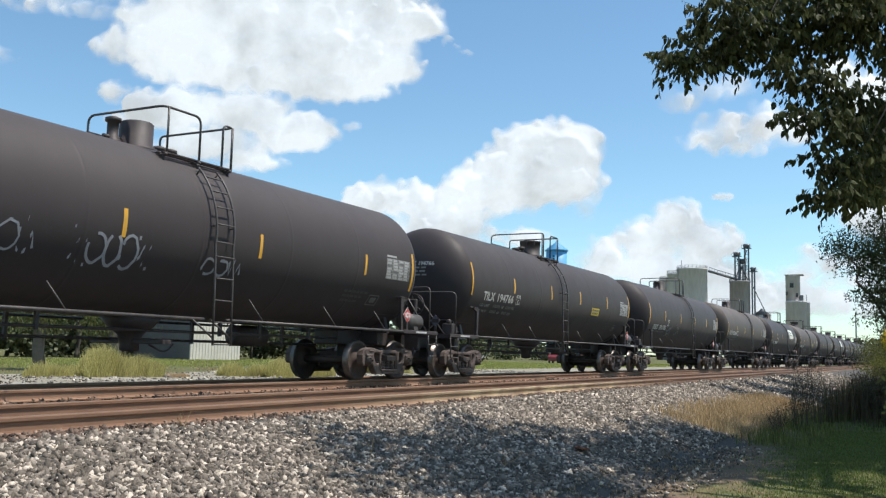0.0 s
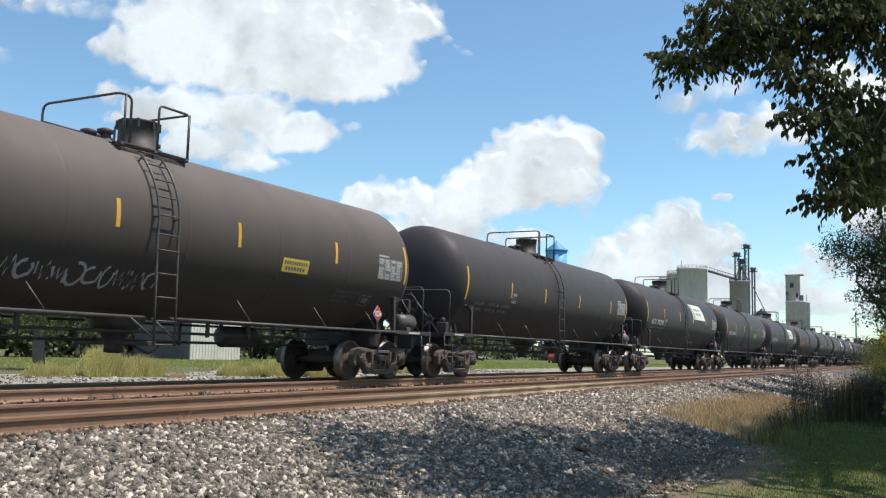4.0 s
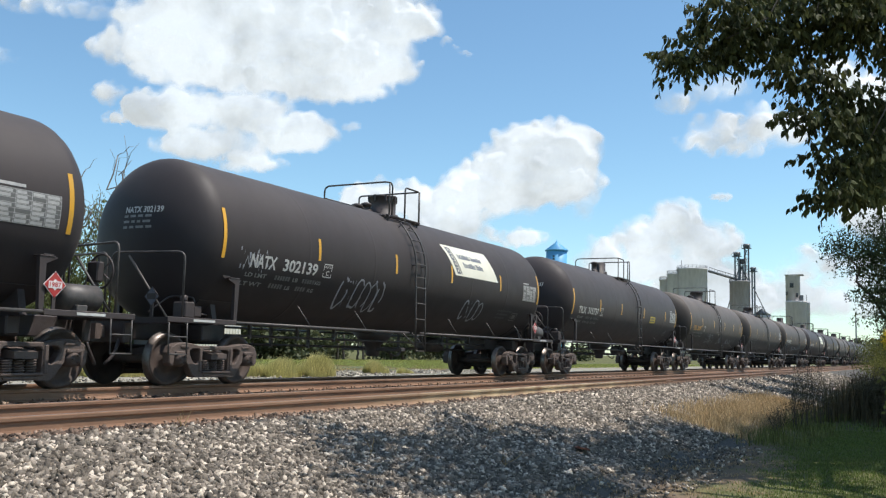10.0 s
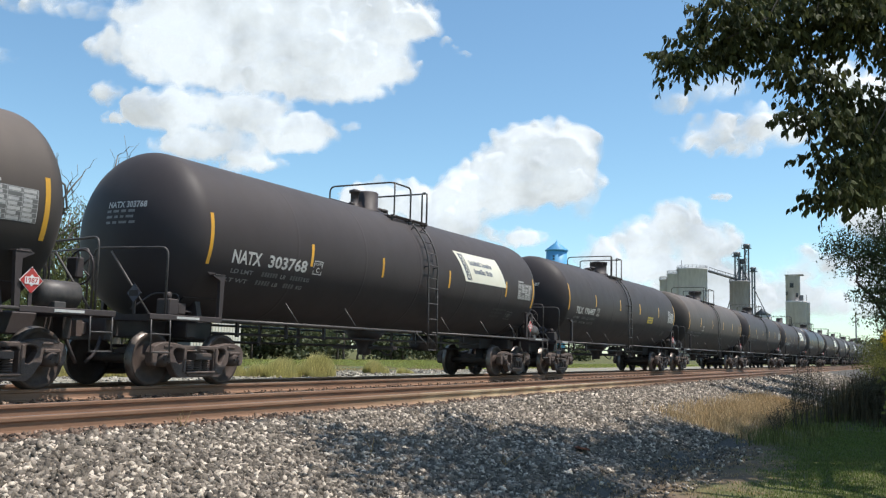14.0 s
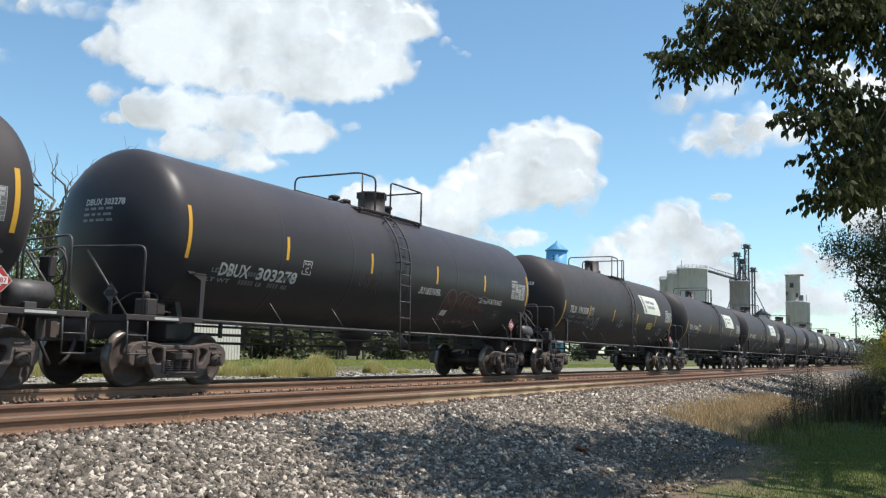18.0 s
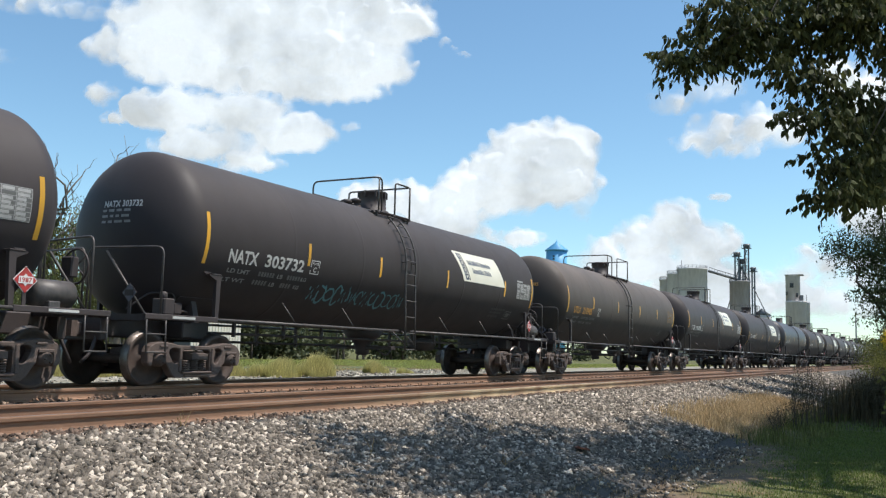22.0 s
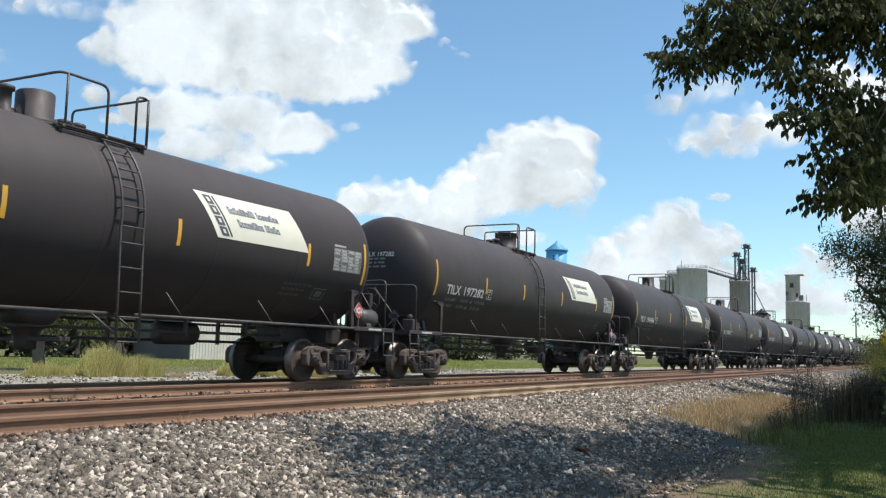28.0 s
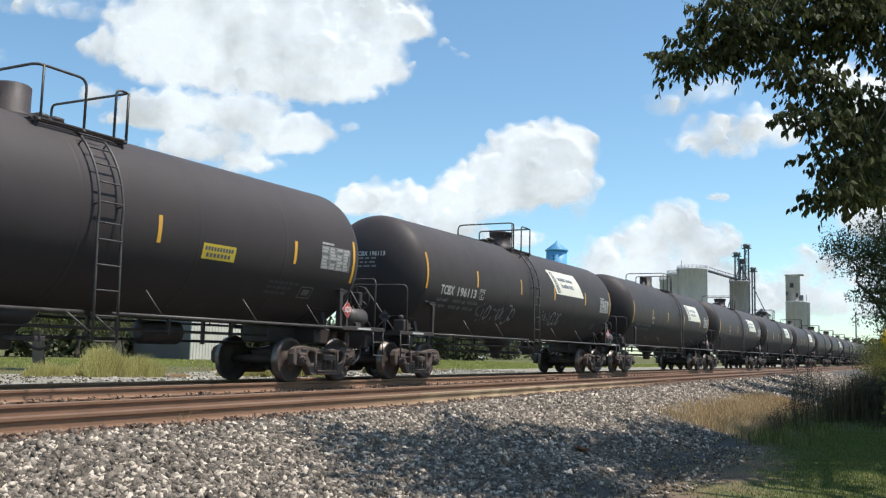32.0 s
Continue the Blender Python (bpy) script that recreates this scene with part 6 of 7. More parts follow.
def base_car(style, stripes):
    """The bare tank car that all cars of one style are copies of."""
    root = new("tank_car")
    tank_shell(root, M["tank"])
    for x in (-7.05, 7.05):
        bm = bmesh.new()
        for s in (-1, 1):
            pts = [(s * math.cos(math.radians(d)) * (RADIUS + 0.012), AXIS + math.sin(math.radians(d)) * (RADIUS + 0.012)) for d in range(-90, -47, 6)]
            pts += [(s * math.cos(math.radians(d)) * (RADIUS - 0.02), AXIS + math.sin(math.radians(d)) * (RADIUS - 0.02)) for d in range(-48, -91, -6)]
            prism(bm, pts, x - 0.45, x + 0.45, "x")
        part("saddle", bm, M["tank"], root)
    top_fittings(root, style)
    lx = TOPS[style][6]
    car_ladder(root, lx, -1)
    for s in (-1, 1):
        for x0, x1 in ((-7.05, lx - 0.28), (lx + 0.28, 7.05)):
            loop_rail("side_rail", [(x0, s * 1.49, 1.07), (x1, s * 1.49, 1.07)], root, 0.028)
        for x in (-5.0, -2.9, 1.6, 4.0, 6.0):
            bm = bmesh.new()
            tube(bm, [(x + 0.26, s * 1.47, 1.08), (x + 0.04, s * 1.29, 1.49)], 0.014, 6)
            part("strut", bm, M["pipe"], root)
    for e in (-1, 1):
        end_gear(root, e)
    # underside: outlet, brake pipe and rods, hangers
    bm = bmesh.new()
    lathe(bm, [(1.10, 0.55), (0.92, 0.40), (0.78, 0.22), (0.60, 0.17), (0.50, 0.17), (0.48, 0.10)], 20, "z", (0, 0, 0))
    box(bm, (-0.1, -0.9, 0.62), (0.1, 0.9, 0.70), 0.01)
    tube(bm, rounded([(0.1, -0.35, 0.62), (0.35, -0.5, 0.46), (0.55, -0.5, 0.62)], 0.15), 0.02, 6)
    part("outlet_valve", bm, M["black"], root, "black bottom outlet valve")
    for y, z in ((-0.30, 0.86), (0.42, 0.70)):
        bm = bmesh.new()
        tube(bm, [(-6.2, y, z), (6.2, y, z)], 0.028, 8)
        for x in (-5.2, -3.6, -2.2, 2.0, 3.2, 4.9):
            box(bm, (x - 0.03, y - 0.03, z - 0.06), (x + 0.03, y + 0.03, 1.30 if abs(y) < 0.5 else z))
        part("brake_pipe", bm, M["black"], root)
    bm = bmesh.new()
    lathe(bm, [(3.0, 0.10), (3.04, 0.22), (3.95, 0.22), (4.0, 0.10)], 18, "x", (0, 0.25, 0.84))
    part("air_reservoir", bm, M["black"], root, "black air reservoir")
    bm = bmesh.new()
    lathe(bm, [(7.42, 0.08), (7.46, 0.20), (8.10, 0.20), (8.16, 0.08)], 20, "x", (0.10, -1.20, 1.32))
    box(bm, (7.7, -1.42, 1.10), (7.9, -0.98, 1.20), 0.01)
    part("brake_cylinder", bm, M["pipe"], root, "dark grey brake cylinder on the end walkway")
    bm = bmesh.new()
    box(bm, (-7.98, -1.16, 1.12), (-7.74, -0.86, 1.40), 0.02)
    box(bm, (-7.70, -1.10, 1.14), (-7.50, -0.90, 1.34), 0.02)
    lathe(bm, [(1.38, 0.07), (1.50, 0.07), (1.52, 0.04)], 12, "z", (-7.86, -1.0, 0))
    tube(bm, rounded([(-7.6, -1.0, 1.32), (-7.6, -1.0, 1.50), (-7.9, -0.7, 1.50), (-8.3, -0.6, 1.2)], 0.1), 0.018, 6)
    tube(bm, rounded([(-7.74, -1.05, 1.2), (-7.3, -1.05, 1.2), (-7.2, -0.8, 1.1)], 0.1), 0.018, 6)
    part("brake_valve", bm, M["black"], root, "black brake valve with bent pipes")
    bm = bmesh.new()
    ring = [(8.52, -0.95 + 0.27 * math.cos(k * math.tau / 20), 1.78 + 0.27 * math.sin(k * math.tau / 20)) for k in range(21)]
    tube(bm, ring, 0.018, 6, ends=False)
    for k in range(5):
        a = k * math.tau / 5
        tube(bm, [(8.52, -0.95, 1.78), (8.52, -0.95 + 0.27 * math.cos(a), 1.78 + 0.27 * math.sin(a))], 0.013, 6)
    box(bm, (8.34, -1.07, 1.60), (8.48, -0.83, 1.92), 0.02)
    box(bm, (8.38, -1.00, 1.10), (8.46, -0.90, 1.62), 0.01)
    part("hand_brake", bm, M["black"], root, "black spoked hand-brake wheel")
    end_placard(root)
    for i, x in enumerate(STRIPES[stripes][1:]):
        zm, half = STRIPES[stripes][0], 0.225
        if i in (0, 5):
            zm, half = zm - (0.17 if stripes == "low" else 0.0), 0.45
        bm = bmesh.new()
        patch(bm, x - 0.042, x + 0.042, zm - half, zm + half, 0.005, 7)
        part("stripe", bm, M["yellow"], root, "yellow reflective strip")
    bm = bmesh.new()
    for r in range(8):
        patch(bm, 6.18, 7.22, 2.26 + r * 0.066, 2.267 + r * 0.066, 0.005, 1)
    for u in (6.18, 6.46, 6.72, 6.96, 7.212):
        patch(bm, u, u + 0.009, 2.26, 2.728, 0.0055, 5)
    rnd = random.Random(21)
    for r in range(7):
        for u, w in ((6.20, 0.25), (6.48, 0.23), (6.74, 0.21), (6.98, 0.22)):
            if rnd.random() < 0.92:
                patch(bm, u, u + w * rnd.uniform(0.65, 1.0), 2.274 + r * 0.066, 2.318 + r * 0.066, 0.005, 1)
    patch(bm, 6.20, 6.62, 2.765, 2.81, 0.005, 1)
    patch(bm, 6.18, 7.22, 2.26, 2.735, 0.003, 4, mat=1)
    tagged(part("data_panel", bm, (M["panel_grey"], M["panel_back"]), root, "grey stencilled data table"), kind="stuff")
    bm = bmesh.new()
    rnd = random.Random(33)
    for z, x0, x1 in ((1.86, 4.72, 5.55), (1.76, 4.72, 5.50), (1.66, 4.72, 5.30)):
        x = x0
        while x < x1:
            d = rnd.uniform(0.06, 0.16)
            patch(bm, x, x + d, z, z + 0.05, 0.004, 1)
            x += d + 0.04
    tagged(part("stencil", bm, M["ghost"], root, "three faded lines of small writing"), kind="stuff")
    for z, word, x, bars in ((1.945, "LD LMT", -6.74, ((-5.86, -5.35), (-4.98, -4.60))), (1.785, "LT WT", -6.80, ((-5.94, -5.50), (-5.10, -4.74)))):
        lettering("load_stencil", word, x, x + 0.62, z, 0.085, M["worn_white"], root, 0.004)["kind"] = "stuff"
        bm = bmesh.new()
        rnd = random.Random(int(z * 100))
        for x0, x1 in bars:
            while x0 < x1 - 0.03:
                patch(bm, x0, x0 + 0.06, z, z + 0.085, 0.004, 1)
                x0 += rnd.uniform(0.078, 0.088)
        tagged(part("stencil", bm, M["faint"], root, "worn stencilled numbers"), kind="stuff")
        lettering("load_stencil", "LB", bars[0][1] + 0.06, bars[0][1] + 0.22, z, 0.085, M["worn_white"], root, 0.004)["kind"] = "stuff"
        lettering("load_stencil", "KG", bars[1][1] + 0.06, bars[1][1] + 0.24, z, 0.085, M["worn_white"], root, 0.004)["kind"] = "stuff"
    bm = bmesh.new()
    bx = 5.30 if stripes == "union" else 5.78
    for x0, x1, z0, z1 in ((0, 0.42, 1.84, 1.86), (0, 0.42, 1.63, 1.65), (0, 0.02, 1.63, 1.86), (0.40, 0.42, 1.63, 1.86), (0.10, 0.32, 1.69, 1.80)):
        patch(bm, bx + x0, bx + x1, z0, z1, 0.004, 2)
    tagged(part("stencil", bm, M["faint"], root, "worn stencilled box"), kind="stuff")
    bm = bmesh.new()
    bx = PLATE_BOX[stripes]
    for x0, x1, z0, z1 in ((0, 0.30, 2.375, 2.395), (0, 0.30, 2.115, 2.135), (0, 0.022, 2.13, 2.38), (0.278, 0.30, 2.13, 2.38)):
        patch(bm, bx + x0, bx + x1, z0, z1, 0.004, 1)
    part("stencil_frame", bm, M["white"], root, "small white stencilled square")
    lettering("plate_stencil", "PLATE", bx + 0.045, bx + 0.255, 2.305, 0.05, M["white"], root, 0.004)
    lettering("plate_stencil", "C", bx + 0.10, bx + 0.20, 2.155, 0.11, M["white"], root, 0.004)
    for x in (-7.08, 7.08):
        truck(root, x, 0)
    return root


def end_mark(parent, text, mat):
    """The car's mark on the domed end, with lines of small writing below it."""
    vs, fs = glyphs(text)
    w = vs[:, 0].max()
    out = [head_point(0.22 - v[0] / w * 0.85, 2.98 + v[1] * 0.12) for v in vs]
    mesh_part("end_mark", out, fs, mat, parent)
    bm = bmesh.new()
    rnd = random.Random(3)
    for k in range(3):
        y = 0.24
        while y > -0.40:
            d = rnd.uniform(0.08, 0.18)
            q = [bm.verts.new(head_point(yy, zz)) for yy, zz in ((y, 2.90 - k * 0.10), (y - d, 2.90 - k * 0.10), (y - d, 2.945 - k * 0.10), (y, 2.945 - k * 0.10))]
            bm.faces.new(q)
            y -= d + 0.05
    tagged(part("end_stencil", bm, M["worn_white"], parent), kind="stuff")


def decal(parent, dx=0.0, dz=0.0):
    """The cream name board of a shipping firm: a slanted sheet with dark bars for its print and a chequered badge."""
    bm = bmesh.new()
    def cell(u0, u1, v0, v1, lift, m):
        n = 6
        rows = []
        for i in range(n + 1):
            v = v0 + (v1 - v0) * i / n
            o = 2.58 + dx - 0.50 * v
            rows.append([bm.verts.new(on_tank(o + u * 2.70, 2.52 + dz + 0.78 * v, lift)) for u in (u0, u1)])
        for a, b in zip(rows, rows[1:]):
            f = bm.faces.new((a[0], a[1], b[1], b[0]))
            f.material_index = m
            f.smooth = True
    cell(0, 1, 0, 1, 0.005, 0)
    for k in range(4):
        cell(0.055, 0.125, 0.06 + k * 0.225, 0.06 + k * 0.225 + 0.20, 0.008, 1)
        cell(0.078, 0.102, 0.12 + k * 0.225, 0.12 + k * 0.225 + 0.09, 0.011, 0)
    cell(0.140, 0.158, 0.06, 0.94, 0.008, 2)
    rnd = random.Random(11)
    for v0, v1, u, words in ((0.60, 0.76, 0.235, (9, 8)), (0.32, 0.49, 0.275, (9, 5))):
        for count in words:
            for k in range(count):
                wide = rnd.uniform(0.021, 0.028)
                tall = k == 0 or rnd.random() < 0.25
                cell(u, u + wide, v0, v1 if tall else v1 - 0.045, 0.008, 3)
                if rnd.random() < 0.6:
                    cell(u + wide * 0.36, u + wide * 0.66, v0 + 0.04, v1 - (0.04 if tall else 0.085), 0.010, 0)
                u += wide + 0.0055
            u += 0.022
    part("name_board", bm, (M["cream"], M["slate"], M["patch"], M["print"]), parent, "cream vinyl board with dark print")


def notice(parent, x=2.70, z=2.12):
    bm = bmesh.new()
    patch(bm, x, x + 0.85, z, z + 0.27, 0.005, 3)
    for r, (u0, u1) in enumerate(((0.1, 0.75), (0.05, 0.80))):
        n = 7 if r == 0 else 10
        for k in range(n):
            a = u0 + (u1 - u0) * k / n
            patch(bm, x + a, x + a + (u1 - u0) / n * 0.7, z + 0.04 + r * 0.11, z + 0.11 + r * 0.11, 0.008, 1, mat=1)
    part("notice", bm, (M["panel_yellow"], M["slate"]), parent, "yellow notice with dark writing")


def scrawl(parent, seed, x, z, w, h, mat, name="graffiti"):
    """Sprayed loops and strokes, thin bands laid on the shell."""
    rnd = random.Random(seed)
    bm = bmesh.new()
    tall = h > w
    n = max(3, int((h if tall else w) / 0.28))
    foot, full = z, h
    for k in range(n):
        cx = x + w * (k + 0.5) / n
        if tall:
            cx, z, h = x + w * rnd.uniform(0.35, 0.65), foot + full * k / n, full / n * 1.25
        kind = rnd.random()
        pts = []
        if kind < 0.5:
            r1, r2, ph = (w * 0.7 if tall else w / n) * rnd.uniform(0.35, 0.6), h * rnd.uniform(0.3, 0.5), rnd.uniform(0, 6)
            for i in range(15):
                a = ph + i / 14 * rnd.uniform(4.6, 6.2)
                pts.append((cx + r1 * math.cos(a), z + h / 2 + r2 * math.sin(a)))
        else:
            for i in range(6):
                pts.append((cx + (w if tall else w / n) * (i / 5 - 0.5) * rnd.uniform(0.8, 1.2), z + h * (rnd.uniform(0.0, 0.35) if i % 2 else rnd.uniform(0.6, 1.0))))
        t = rnd.uniform(0.014, 0.028)
        rows = []
        for i, p in enumerate(pts):
            a, b = pts[max(0, i - 1)], pts[min(len(pts) - 1, i + 1)]
            d = math.hypot(b[0] - a[0], b[1] - a[1]) or 1
            nx, nz = -(b[1] - a[1]) / d * t, (b[0] - a[0]) / d * t
            rows.append([bm.verts.new(on_tank(p[0] + nx, p[1] + nz, 0.006)), bm.verts.new(on_tank(p[0] - nx, p[1] - nz, 0.006))])
        for a, b in zip(rows, rows[1:]):
            bm.faces.new((a[0], a[1], b[1], b[0]))
    part(name, bm, mat, parent, "sprayed scrawl")["kind"] = "stuff"


def tag_shape(parent):
    """A large sprayed tag: a toothed round head and five blocky letters, dull red filled with a pale outline."""
    rnd = random.Random(77)
    def ring(cx, cz, pts, grow):
        return [(cx + u * grow, cz + w * grow) for u, w in pts]
    shapes = [(2.40, 1.88, [(0.36 * math.cos(a * math.tau / 16), 0.42 * math.sin(a * math.tau / 16)) for a in range(16)])]
    for k in range(4):
        w, h = 0.30, rnd.uniform(0.30, 0.40)
        shapes.append((3.05 + 0.42 * k, 1.86 - 0.02 * k, [(-w, -h), (-0.1, -h * 1.25), (w * 0.9, -h), (w, 0.0), (w * 1.1, h), (0.05, h * 1.15), (-w * 0.9, h * 0.9), (-w, 0.1)]))
    bm = bmesh.new()
    for i, (cx, cz, pts) in enumerate(shapes):
        for grow, lift, m in ((1.0, 0.005 + 0.0006 * i, 1), (0.90, 0.0085 + 0.0006 * i, 0)):
            c = bm.verts.new(on_tank(cx, cz, lift + 0.004))
            vs = [bm.verts.new(on_tank(x, z, lift)) for x, z in ring(cx, cz, pts, grow)]
            for a, b in zip(vs, vs[1:] + vs[:1]):
                bm.faces.new((c, a, b)).material_index = m
    for k in range(4):
        patch(bm, 2.20 + 0.08 * k, 2.26 + 0.08 * k, 1.60, 1.74, 0.016, 1, mat=2)
    part("graffiti", bm, (M["spray_rust"], M["spray_dull"], M["placard"]), parent, "dull red sprayed tag with a pale outline")["kind"] = "stuff"


# mark, number, top fittings, height of the reflective strips, paint, name board, notice
CARS = (
    ("", "", "left", "middle", "tank", 0, 0),
    ("TILX", "194766", "short", "high", "tank", 0, 1),
    ("DBUX", "301786", "left", "union", "tank", 0, 0),
    ("NATX", "303664", "left", "middle", "tank_dusty", 0, 0),
    ("SHPX", "208066", "left", "union", "tank", 1, 0),
    ("DBUX", "300031", "short", "high", "tank_dusty", 0, 1),
    ("TILX", "", "short", "middle", "tank", 0, 0),
    ("NATX", "302255", "short", "high", "tank", 1, 0),
    ("TILX", "196484", "short", "high", "tank", 0, 1),
    ("TILX", "197297", "short", "high", "tank", 1, 0),
    ("UTLX", "208163", "long", "union", "tank", 0, 0),
    ("TILX", "194896", "left", "high", "tank", 0, 1),
    ("NATX", "302361", "left", "high", "tank", 1, 0),
    ("NATX", "302139", "short", "high", "tank", 1, 0),
    ("TILX", "315737", "left", "middle", "tank", 0, 1),
    ("UTLX", "210967", "long", "union", "tank_dusty", 0, 0),
    ("CTCX", "731938", "long", "union", "tank_dusty", 0, 0),
    ("NATX", "303078", "left", "middle", "tank_dusty", 0, 0),
    ("NATX", "303768", "left", "middle", "tank", 1, 0),
    ("TILX", "196487", "short", "high", "tank", 0, 1),
    ("UTLX", "", "long", "union", "tank_dusty", 0, 0),
    ("CTCX", "733213", "long", "union", "tank", 0, 0),
    ("SHPX", "208052", "left", "union", "tank", 1, 0),
    ("DBUX", "303278", "long", "union", "tank_gloss", 0, 0),
    ("TILX", "191358", "left", "low", "tank", 1, 2),
    ("TILX", "192664", "left", "low", "tank", 1, 0),
    ("TILX", "192693", "short", "low", "tank", 1, 0),
    ("TAEX", "2165", "short", "middle", "tank", 0, 0),
    ("NATX", "303732", "short", "middle", "tank", 1, 0),
    ("UTLX", "210985", "long", "union", "tank_dusty", 0, 0),
    ("TCBX", "196083", "short", "high", "tank", 1, 0),
    ("TILX", "192394", "short", "low", "tank", 1, 0),
    ("CTCX", "731292", "left", "union", "tank_gloss", 0, 0),
    ("TCBX", "195230", "short", "high", "tank", 1, 0),
    ("NATX", "", "short", "middle", "tank", 1, 0),
    ("NATX", "303752", "left", "middle", "tank", 1, 0),
    ("TILX", "197282", "short", "middle", "tank", 1, 0),
    ("TILX", "198484", "left", "middle", "tank", 1, 0),
    ("TILX", "194738", "left", "high", "tank", 0, 1),
    ("NATX", "302235", "short", "high", "tank", 1, 0),
    ("TILX", "315613", "left", "middle", "tank", 0, 1),
    ("TCBX", "196113", "short", "high", "tank", 1, 0),
    ("TILX", "", "left", "middle", "tank", 1, 0),
    ("TILX", "", "short", "middle", "tank", 1, 0),
    ("NATX", "", "short", "middle", "tank", 1, 0),
    ("TILX", "", "left", "middle", "tank", 1, 0),
    ("NATX", "", "short", "middle", "tank", 0, 0),
    ("TILX", "", "short", "middle", "tank", 1, 0),
    ("TILX", "", "left", "middle", "tank", 0, 0),
    ("UTLX", "", "long", "union", "tank_dusty", 0, 0),
    ("TILX", "", "short", "middle", "tank", 1, 0),
    ("NATX", "", "left", "middle", "tank", 0, 0),
    ("TILX", "", "short", "middle", "tank", 1, 0),
    ("TILX", "", "short", "middle", "tank", 0, 0),
    ("TILX", "", "left", "middle", "tank", 0, 0),
    ("TILX", "", "short", "middle", "tank", 1, 0),
)
# graffiti: car, start, height, length, tallness, paint
SCRAWLS = ((0, -5.6, 1.8, 2.4, 0.55, "spray"), (0, -2.6, 1.75, 1.6, 0.6, "spray"), (0, 0.2, 1.8, 1.0, 0.4, "spray"), (2, -4.4, 1.6, 1.4, 0.5, "spray"), (2, -2.4, 1.7, 0.8, 0.6, "spray"),
           (5, -3.9, 1.5, 3.6, 0.35, "spray"), (9, 3.0, 1.5, 3.0, 0.55, "spray"), (12, -5.0, 1.55, 2.4, 0.65, "spray"), (13, -3.6, 1.5, 1.8, 0.7, "spray"), (13, 2.4, 1.5, 1.2, 0.6, "spray"),
           (13, -7.0, 2.0, 0.8, 0.5, "spray"), (15, -3.0, 1.5, 2.2, 0.5, "spray"), (15, -0.2, 1.9, 0.7, 1.2, "white"), (15, 0.7, 1.5, 0.75, 0.34, "spray"), (15, 3.05, 1.55, 1.7, 0.26, "spray"), (17, -3.0, 1.55, 6.5, 0.25, "spray"), (22, -2.6, 1.8, 0.9, 0.5, "spray"),
           (22, 1.7, 1.6, 0.8, 0.4, "spray"), (23, -2.1, 1.9, 0.95, 0.5, "spray_rust"), (24, -5.0, 1.6, 1.6, 0.5, "spray"), (24, -1.0, 1.75, 0.9, 0.4, "spray"),
           (24, 5.4, 1.6, 0.8, 0.4, "spray"), (26, -3.4, 1.5, 0.9, 0.5, "spray"), (26, -0.4, 1.5, 0.7, 1.9, "white"), (26, 2.2, 1.5, 1.6, 0.5, "spray"), (27, -4.0, 1.55, 2.6, 0.6, "spray"),
           (28, -4.1, 1.55, 3.8, 0.42, "spray_teal"), (32, 3.0, 1.55, 1.6, 0.45, "spray"), (40, -2.8, 1.55, 0.9, 0.6, "spray"), (41, -4.2, 1.5, 2.6, 0.6, "spray"), (41, 0.6, 1.55, 1.8, 0.55, "spray"))


SPEED = 22.846


def start_place(k):
    """Where the middle of car k stands when the clip starts."""
    return 20.60 + PITCH * (k - 8) + SPEED * 6


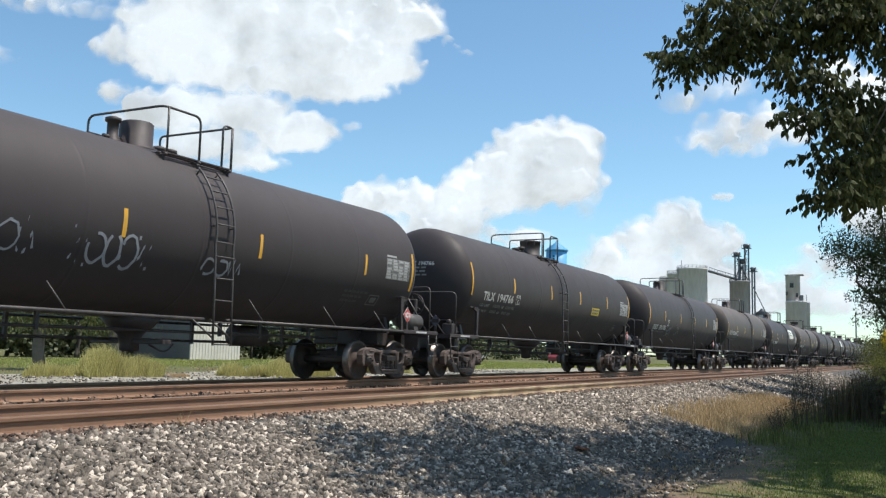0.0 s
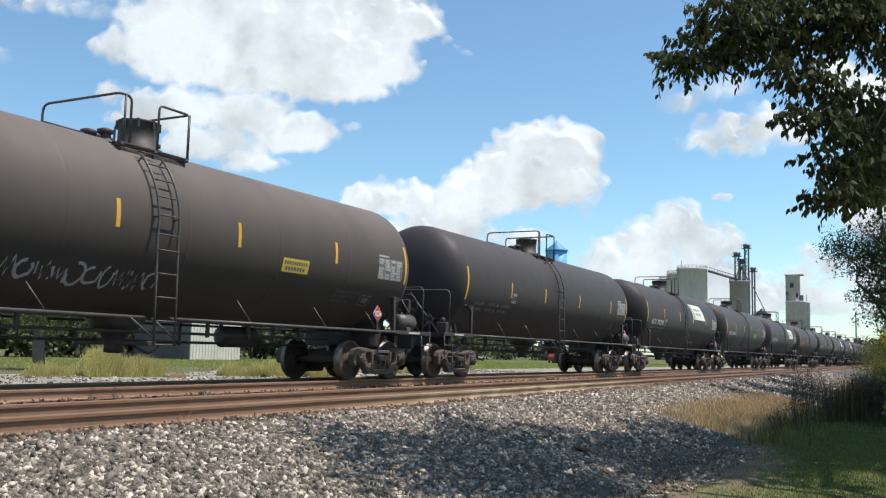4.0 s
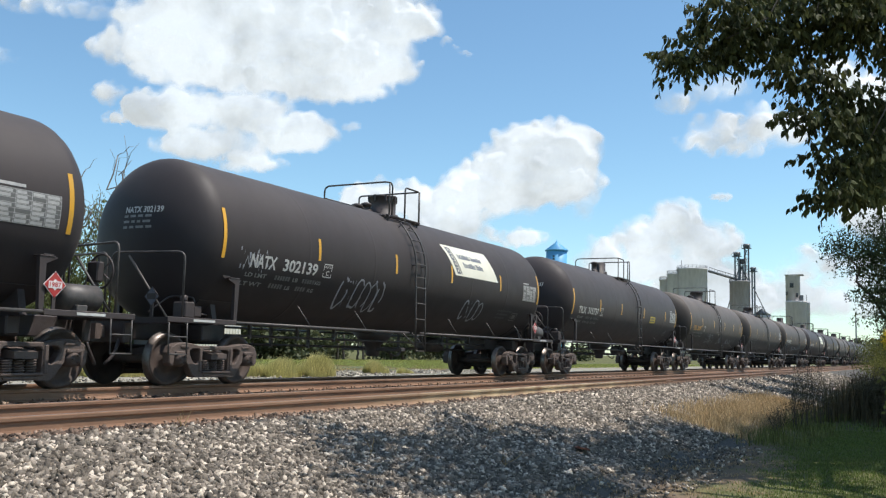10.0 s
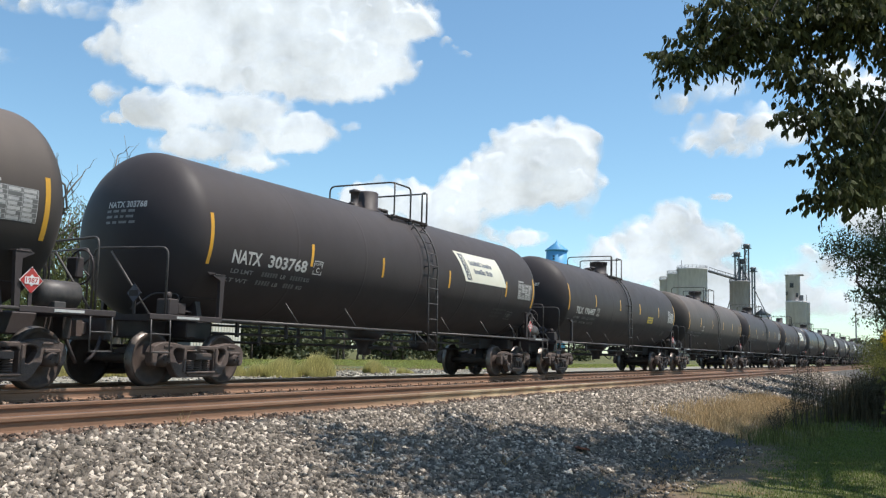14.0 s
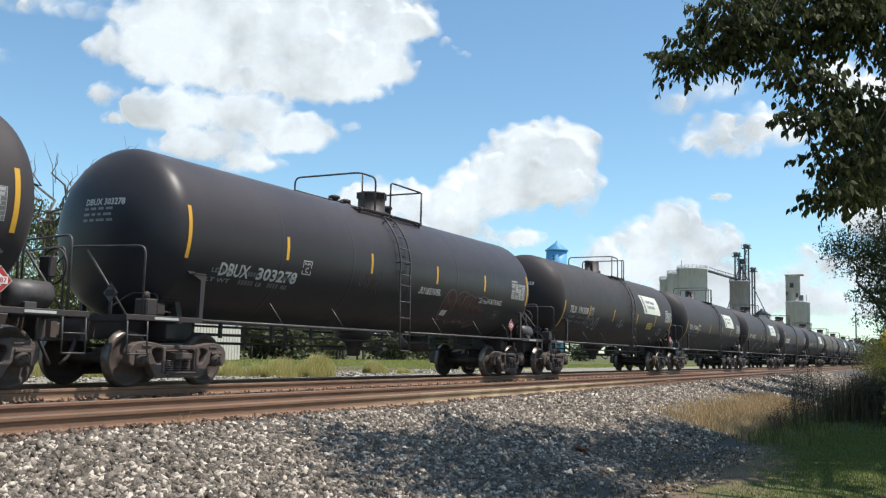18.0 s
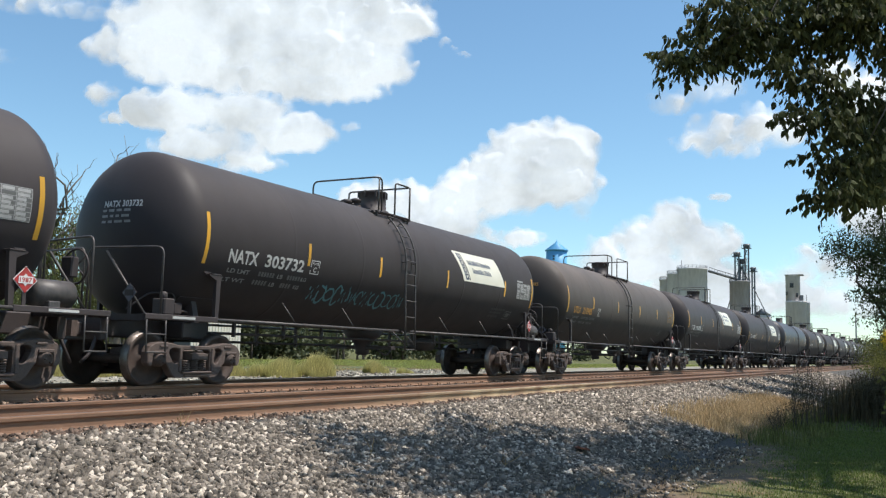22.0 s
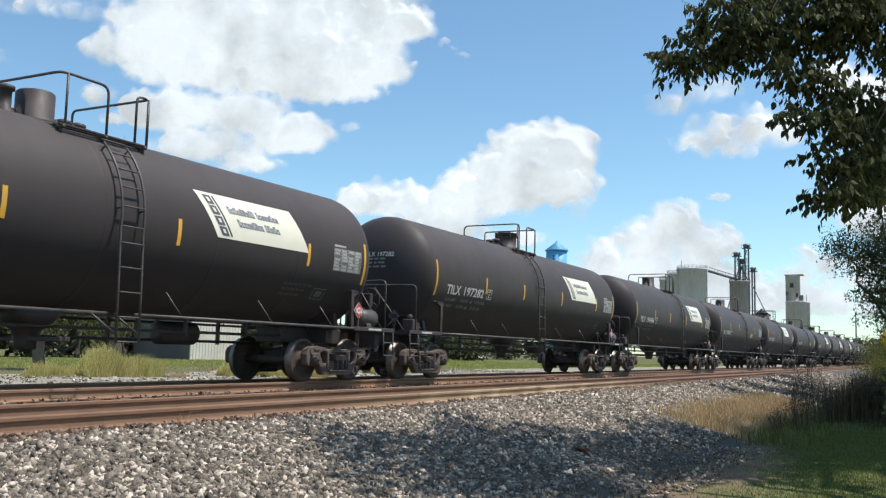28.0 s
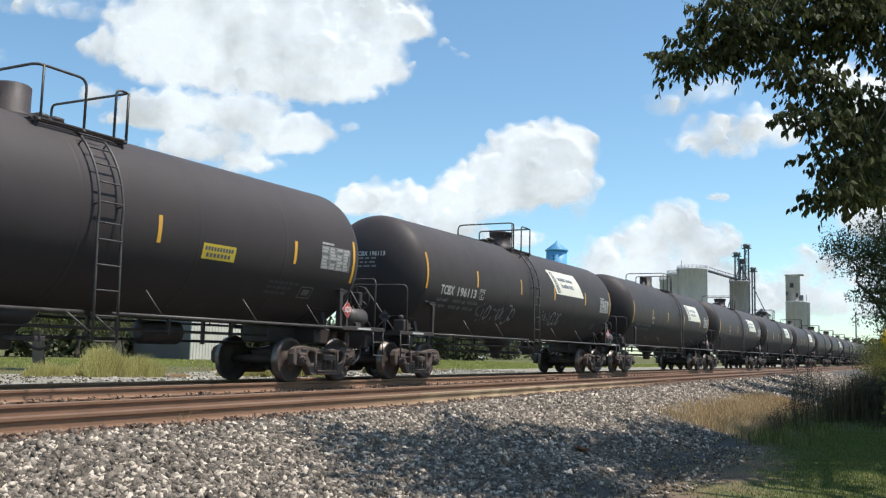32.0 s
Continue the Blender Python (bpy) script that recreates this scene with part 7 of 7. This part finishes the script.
def build_train():
    first, made = {}, []
    for k, (mark, number, style, stripes, paint, board, note) in enumerate(CARS):
        place = pose(start_place(k), YC, 0)
        if (style, stripes) in first:
            made.append(copy_thing(first[style, stripes], place))
        else:
            car = first[style, stripes] = base_car(style, stripes)
            car.matrix_basis = place
            made.append(car)
    for k, car in enumerate(made):
        mark, number, style, stripes, paint, board, note = CARS[k]
        ink = M["orange"] if mark == "UTLX" else M["white"]
        words = {"tank": "black", "tank_dusty": "dusty brown-black", "tank_gloss": "glossy blue-black"}[paint]
        text = words + " tank car"
        text += " with cream name board" if board else (" with orange lettering" if mark == "UTLX" else " with white lettering")
        text += ", yellow notice" if note == 1 else ""
        tagged(car, text + (" and graffiti" if any(s[0] == k for s in SCRAWLS) else ""), "tank car", "train of tank cars")
        if paint != "tank":
            shell = [o for o in car.children if o.name.startswith("tank")][0]
            shell.material_slots[0].link = "OBJECT"
            shell.material_slots[0].material = M[paint]
        if mark == "UTLX":
            table = [o for o in car.children if o.name.startswith("data_panel")][0]
            table.material_slots[0].link = "OBJECT"
            table.material_slots[0].material = M["worn_orange"]
        if number:
            if mark == "TAEX":
                bm = bmesh.new()
                patch(bm, -6.72, -5.65, 2.10, 2.46, 0.004, 4)
                patch(bm, -5.58, -4.55, 2.10, 2.46, 0.004, 4)
                part("mark_panel", bm, M["placard"], car, "two white painted panels")
                lettering("car_mark", mark + " " + number, -6.66, -4.62, 2.17, 0.23, M["slate"], car, 0.008)
            else:
                x0, x1 = {"low": (-6.80, -4.86), "high": (-6.68, -4.58), "middle": (-6.79, -4.55)}.get(stripes, (-6.78, -4.85))
                z = 2.12
                if mark == "SHPX":
                    x0, x1, z = -6.55, -4.25, 1.92
                if mark == "DBUX":
                    x0, x1, z = -6.55, -4.30, 1.90
                inkling = M["faint"] if number in ("731938", "733213") else ink
                gap = x0 + (x1 - x0) * 0.36
                lettering("car_mark", mark, x0, gap, z, 0.25, inkling, car)
                lettering("car_number", number, gap + 0.22, x1, z, 0.25, inkling, car)
            end_mark(car, mark + " " + number, ink)
        placard(car, 6.22 if mark in ("CTCX", "DBUX") else 7.22, 1.46, -1.50)
        if board:
            decal(car, *((-1.0, 0.14) if number.startswith("302") or mark == "TCBX" else (0, 0)))
        if note == 1:
            notice(car, 2.46 if number == "196484" else 2.70)
        elif note == 2:
            notice(car, 3.3, 1.86)
        if number == "196484":
            bm = bmesh.new()
            patch(bm, -0.38, 0.36, 1.40, 3.40, 0.0045, 10, -0.08)
            patch(bm, -4.05, -1.60, 1.45, 2.34, 0.0045, 6)
            patch(bm, 0.37, 7.20, 1.40, 2.44, 0.0045, 6)
            part("paint_patch", bm, M["patch"], car, "grey touched-up paint")
    for i, (k, x, z, w, h, m) in enumerate(SCRAWLS):
        scrawl(made[k], 100 + i, x, z, w, h, M[m])
    for text, x0, x1, z, h in (("..FLY LIKE PAPER..", 0.62, 1.80, 2.06, 0.17), ("GET HIGH LIKE PLANES..", 4.07, 5.68, 2.02, 0.15)):
        lettering("sprayed_words", text, x0, x1, z, h, M["white"], made[23], 0.006, "white sprayed lettering")["kind"] = "stuff"
    tag_shape(made[23])
    return made


RISE = 0.06     # the loaded body rides this much higher on its springs
TRAIN = build_train()
for car in TRAIN:
    for piece in car.children:
        if not piece.name.startswith("truck"):
            piece.location.z += RISE + (0.03 if CARS[TRAIN.index(car)][3] == "middle" else 0.0)


# ---- what moves ----
# (seconds, metres by which the train hangs back from an even speed)
GAIN = ((0, -0.17), (3, -0.15), (6, -0.13), (9, -0.22), (12, -0.20), (14, -0.22), (17, -0.33), (18, -0.33), (18.4, 0.36), (19, 0.60), (20, 0.50),
        (22, 0.45), (23, 0.45), (25, 0.35), (28, 0.38), (32, 0.32))


# (seconds, place) of the bird
FLIGHT = ((0, 130.00, -60.00, 35.00), (11.0, 28.07, -1.01, 7.90), (12.0, 25.84, 3.05, 8.62), (12.55, 24.52, 5.50, 8.90), (12.8, 24.00, 6.44, 9.08), (13.0, 23.85, 6.64, 9.50), (13.1, 23.75, 6.77, 9.73), (13.2, 23.62, 6.96, 9.98), (13.3, 23.46, 7.23, 10.17), (13.6, 22.92, 8.02, 11.14), (32, -60.00, 160.00, 90.00))


def motions():
    for k, car in enumerate(TRAIN):
        x = start_place(k)
        walk(car, [(t, pose(x - SPEED * t + g, YC, 0)) for t, g in GAIN])
    # the wheels turn; cars of one build share the turning of each axle
    first = {}
    for car in TRAIN:
        sets = sorted((o for o in car.children_recursive if o.name.startswith("wheelset")), key=lambda o: (o.parent.location.x, o.location.x))
        for i, o in enumerate(sets):
            key = round(o.location.x, 3)
            if key not in first:
                walk(o, [(f / FPS, pose(o.location.x, 0, 0.457) @ pose(0, 0, 0, 0, -85.0 * f, 0)) for f in range(int(32 * FPS) + 1)])
                first[key] = o
            else:
                o.rotation_mode = "QUATERNION"
                o.animation_data_create().action = first[key].animation_data.action
                o.animation_data.action_slot = first[key].animation_data.action_slot
    walk(bird, [(t, pose(x, y, z, 0, -18, 120)) for t, x, y, z in FLIGHT])
    for wing, s in WINGS:
        walk(wing, [(t * 0.1, pose(0, 0, 0.01, s * (30 if t % 2 else -12), 0, 0)) for t in range(321)])
    for cloud, du, dv in CLOUDS:
        a = cloud.matrix_basis.copy()
        b = Matrix.Translation(Vector(a.col[0][:3]) * du + Vector(a.col[1][:3]) * dv) @ a
        walk(cloud, [(0, a), (32, b)])


motions()
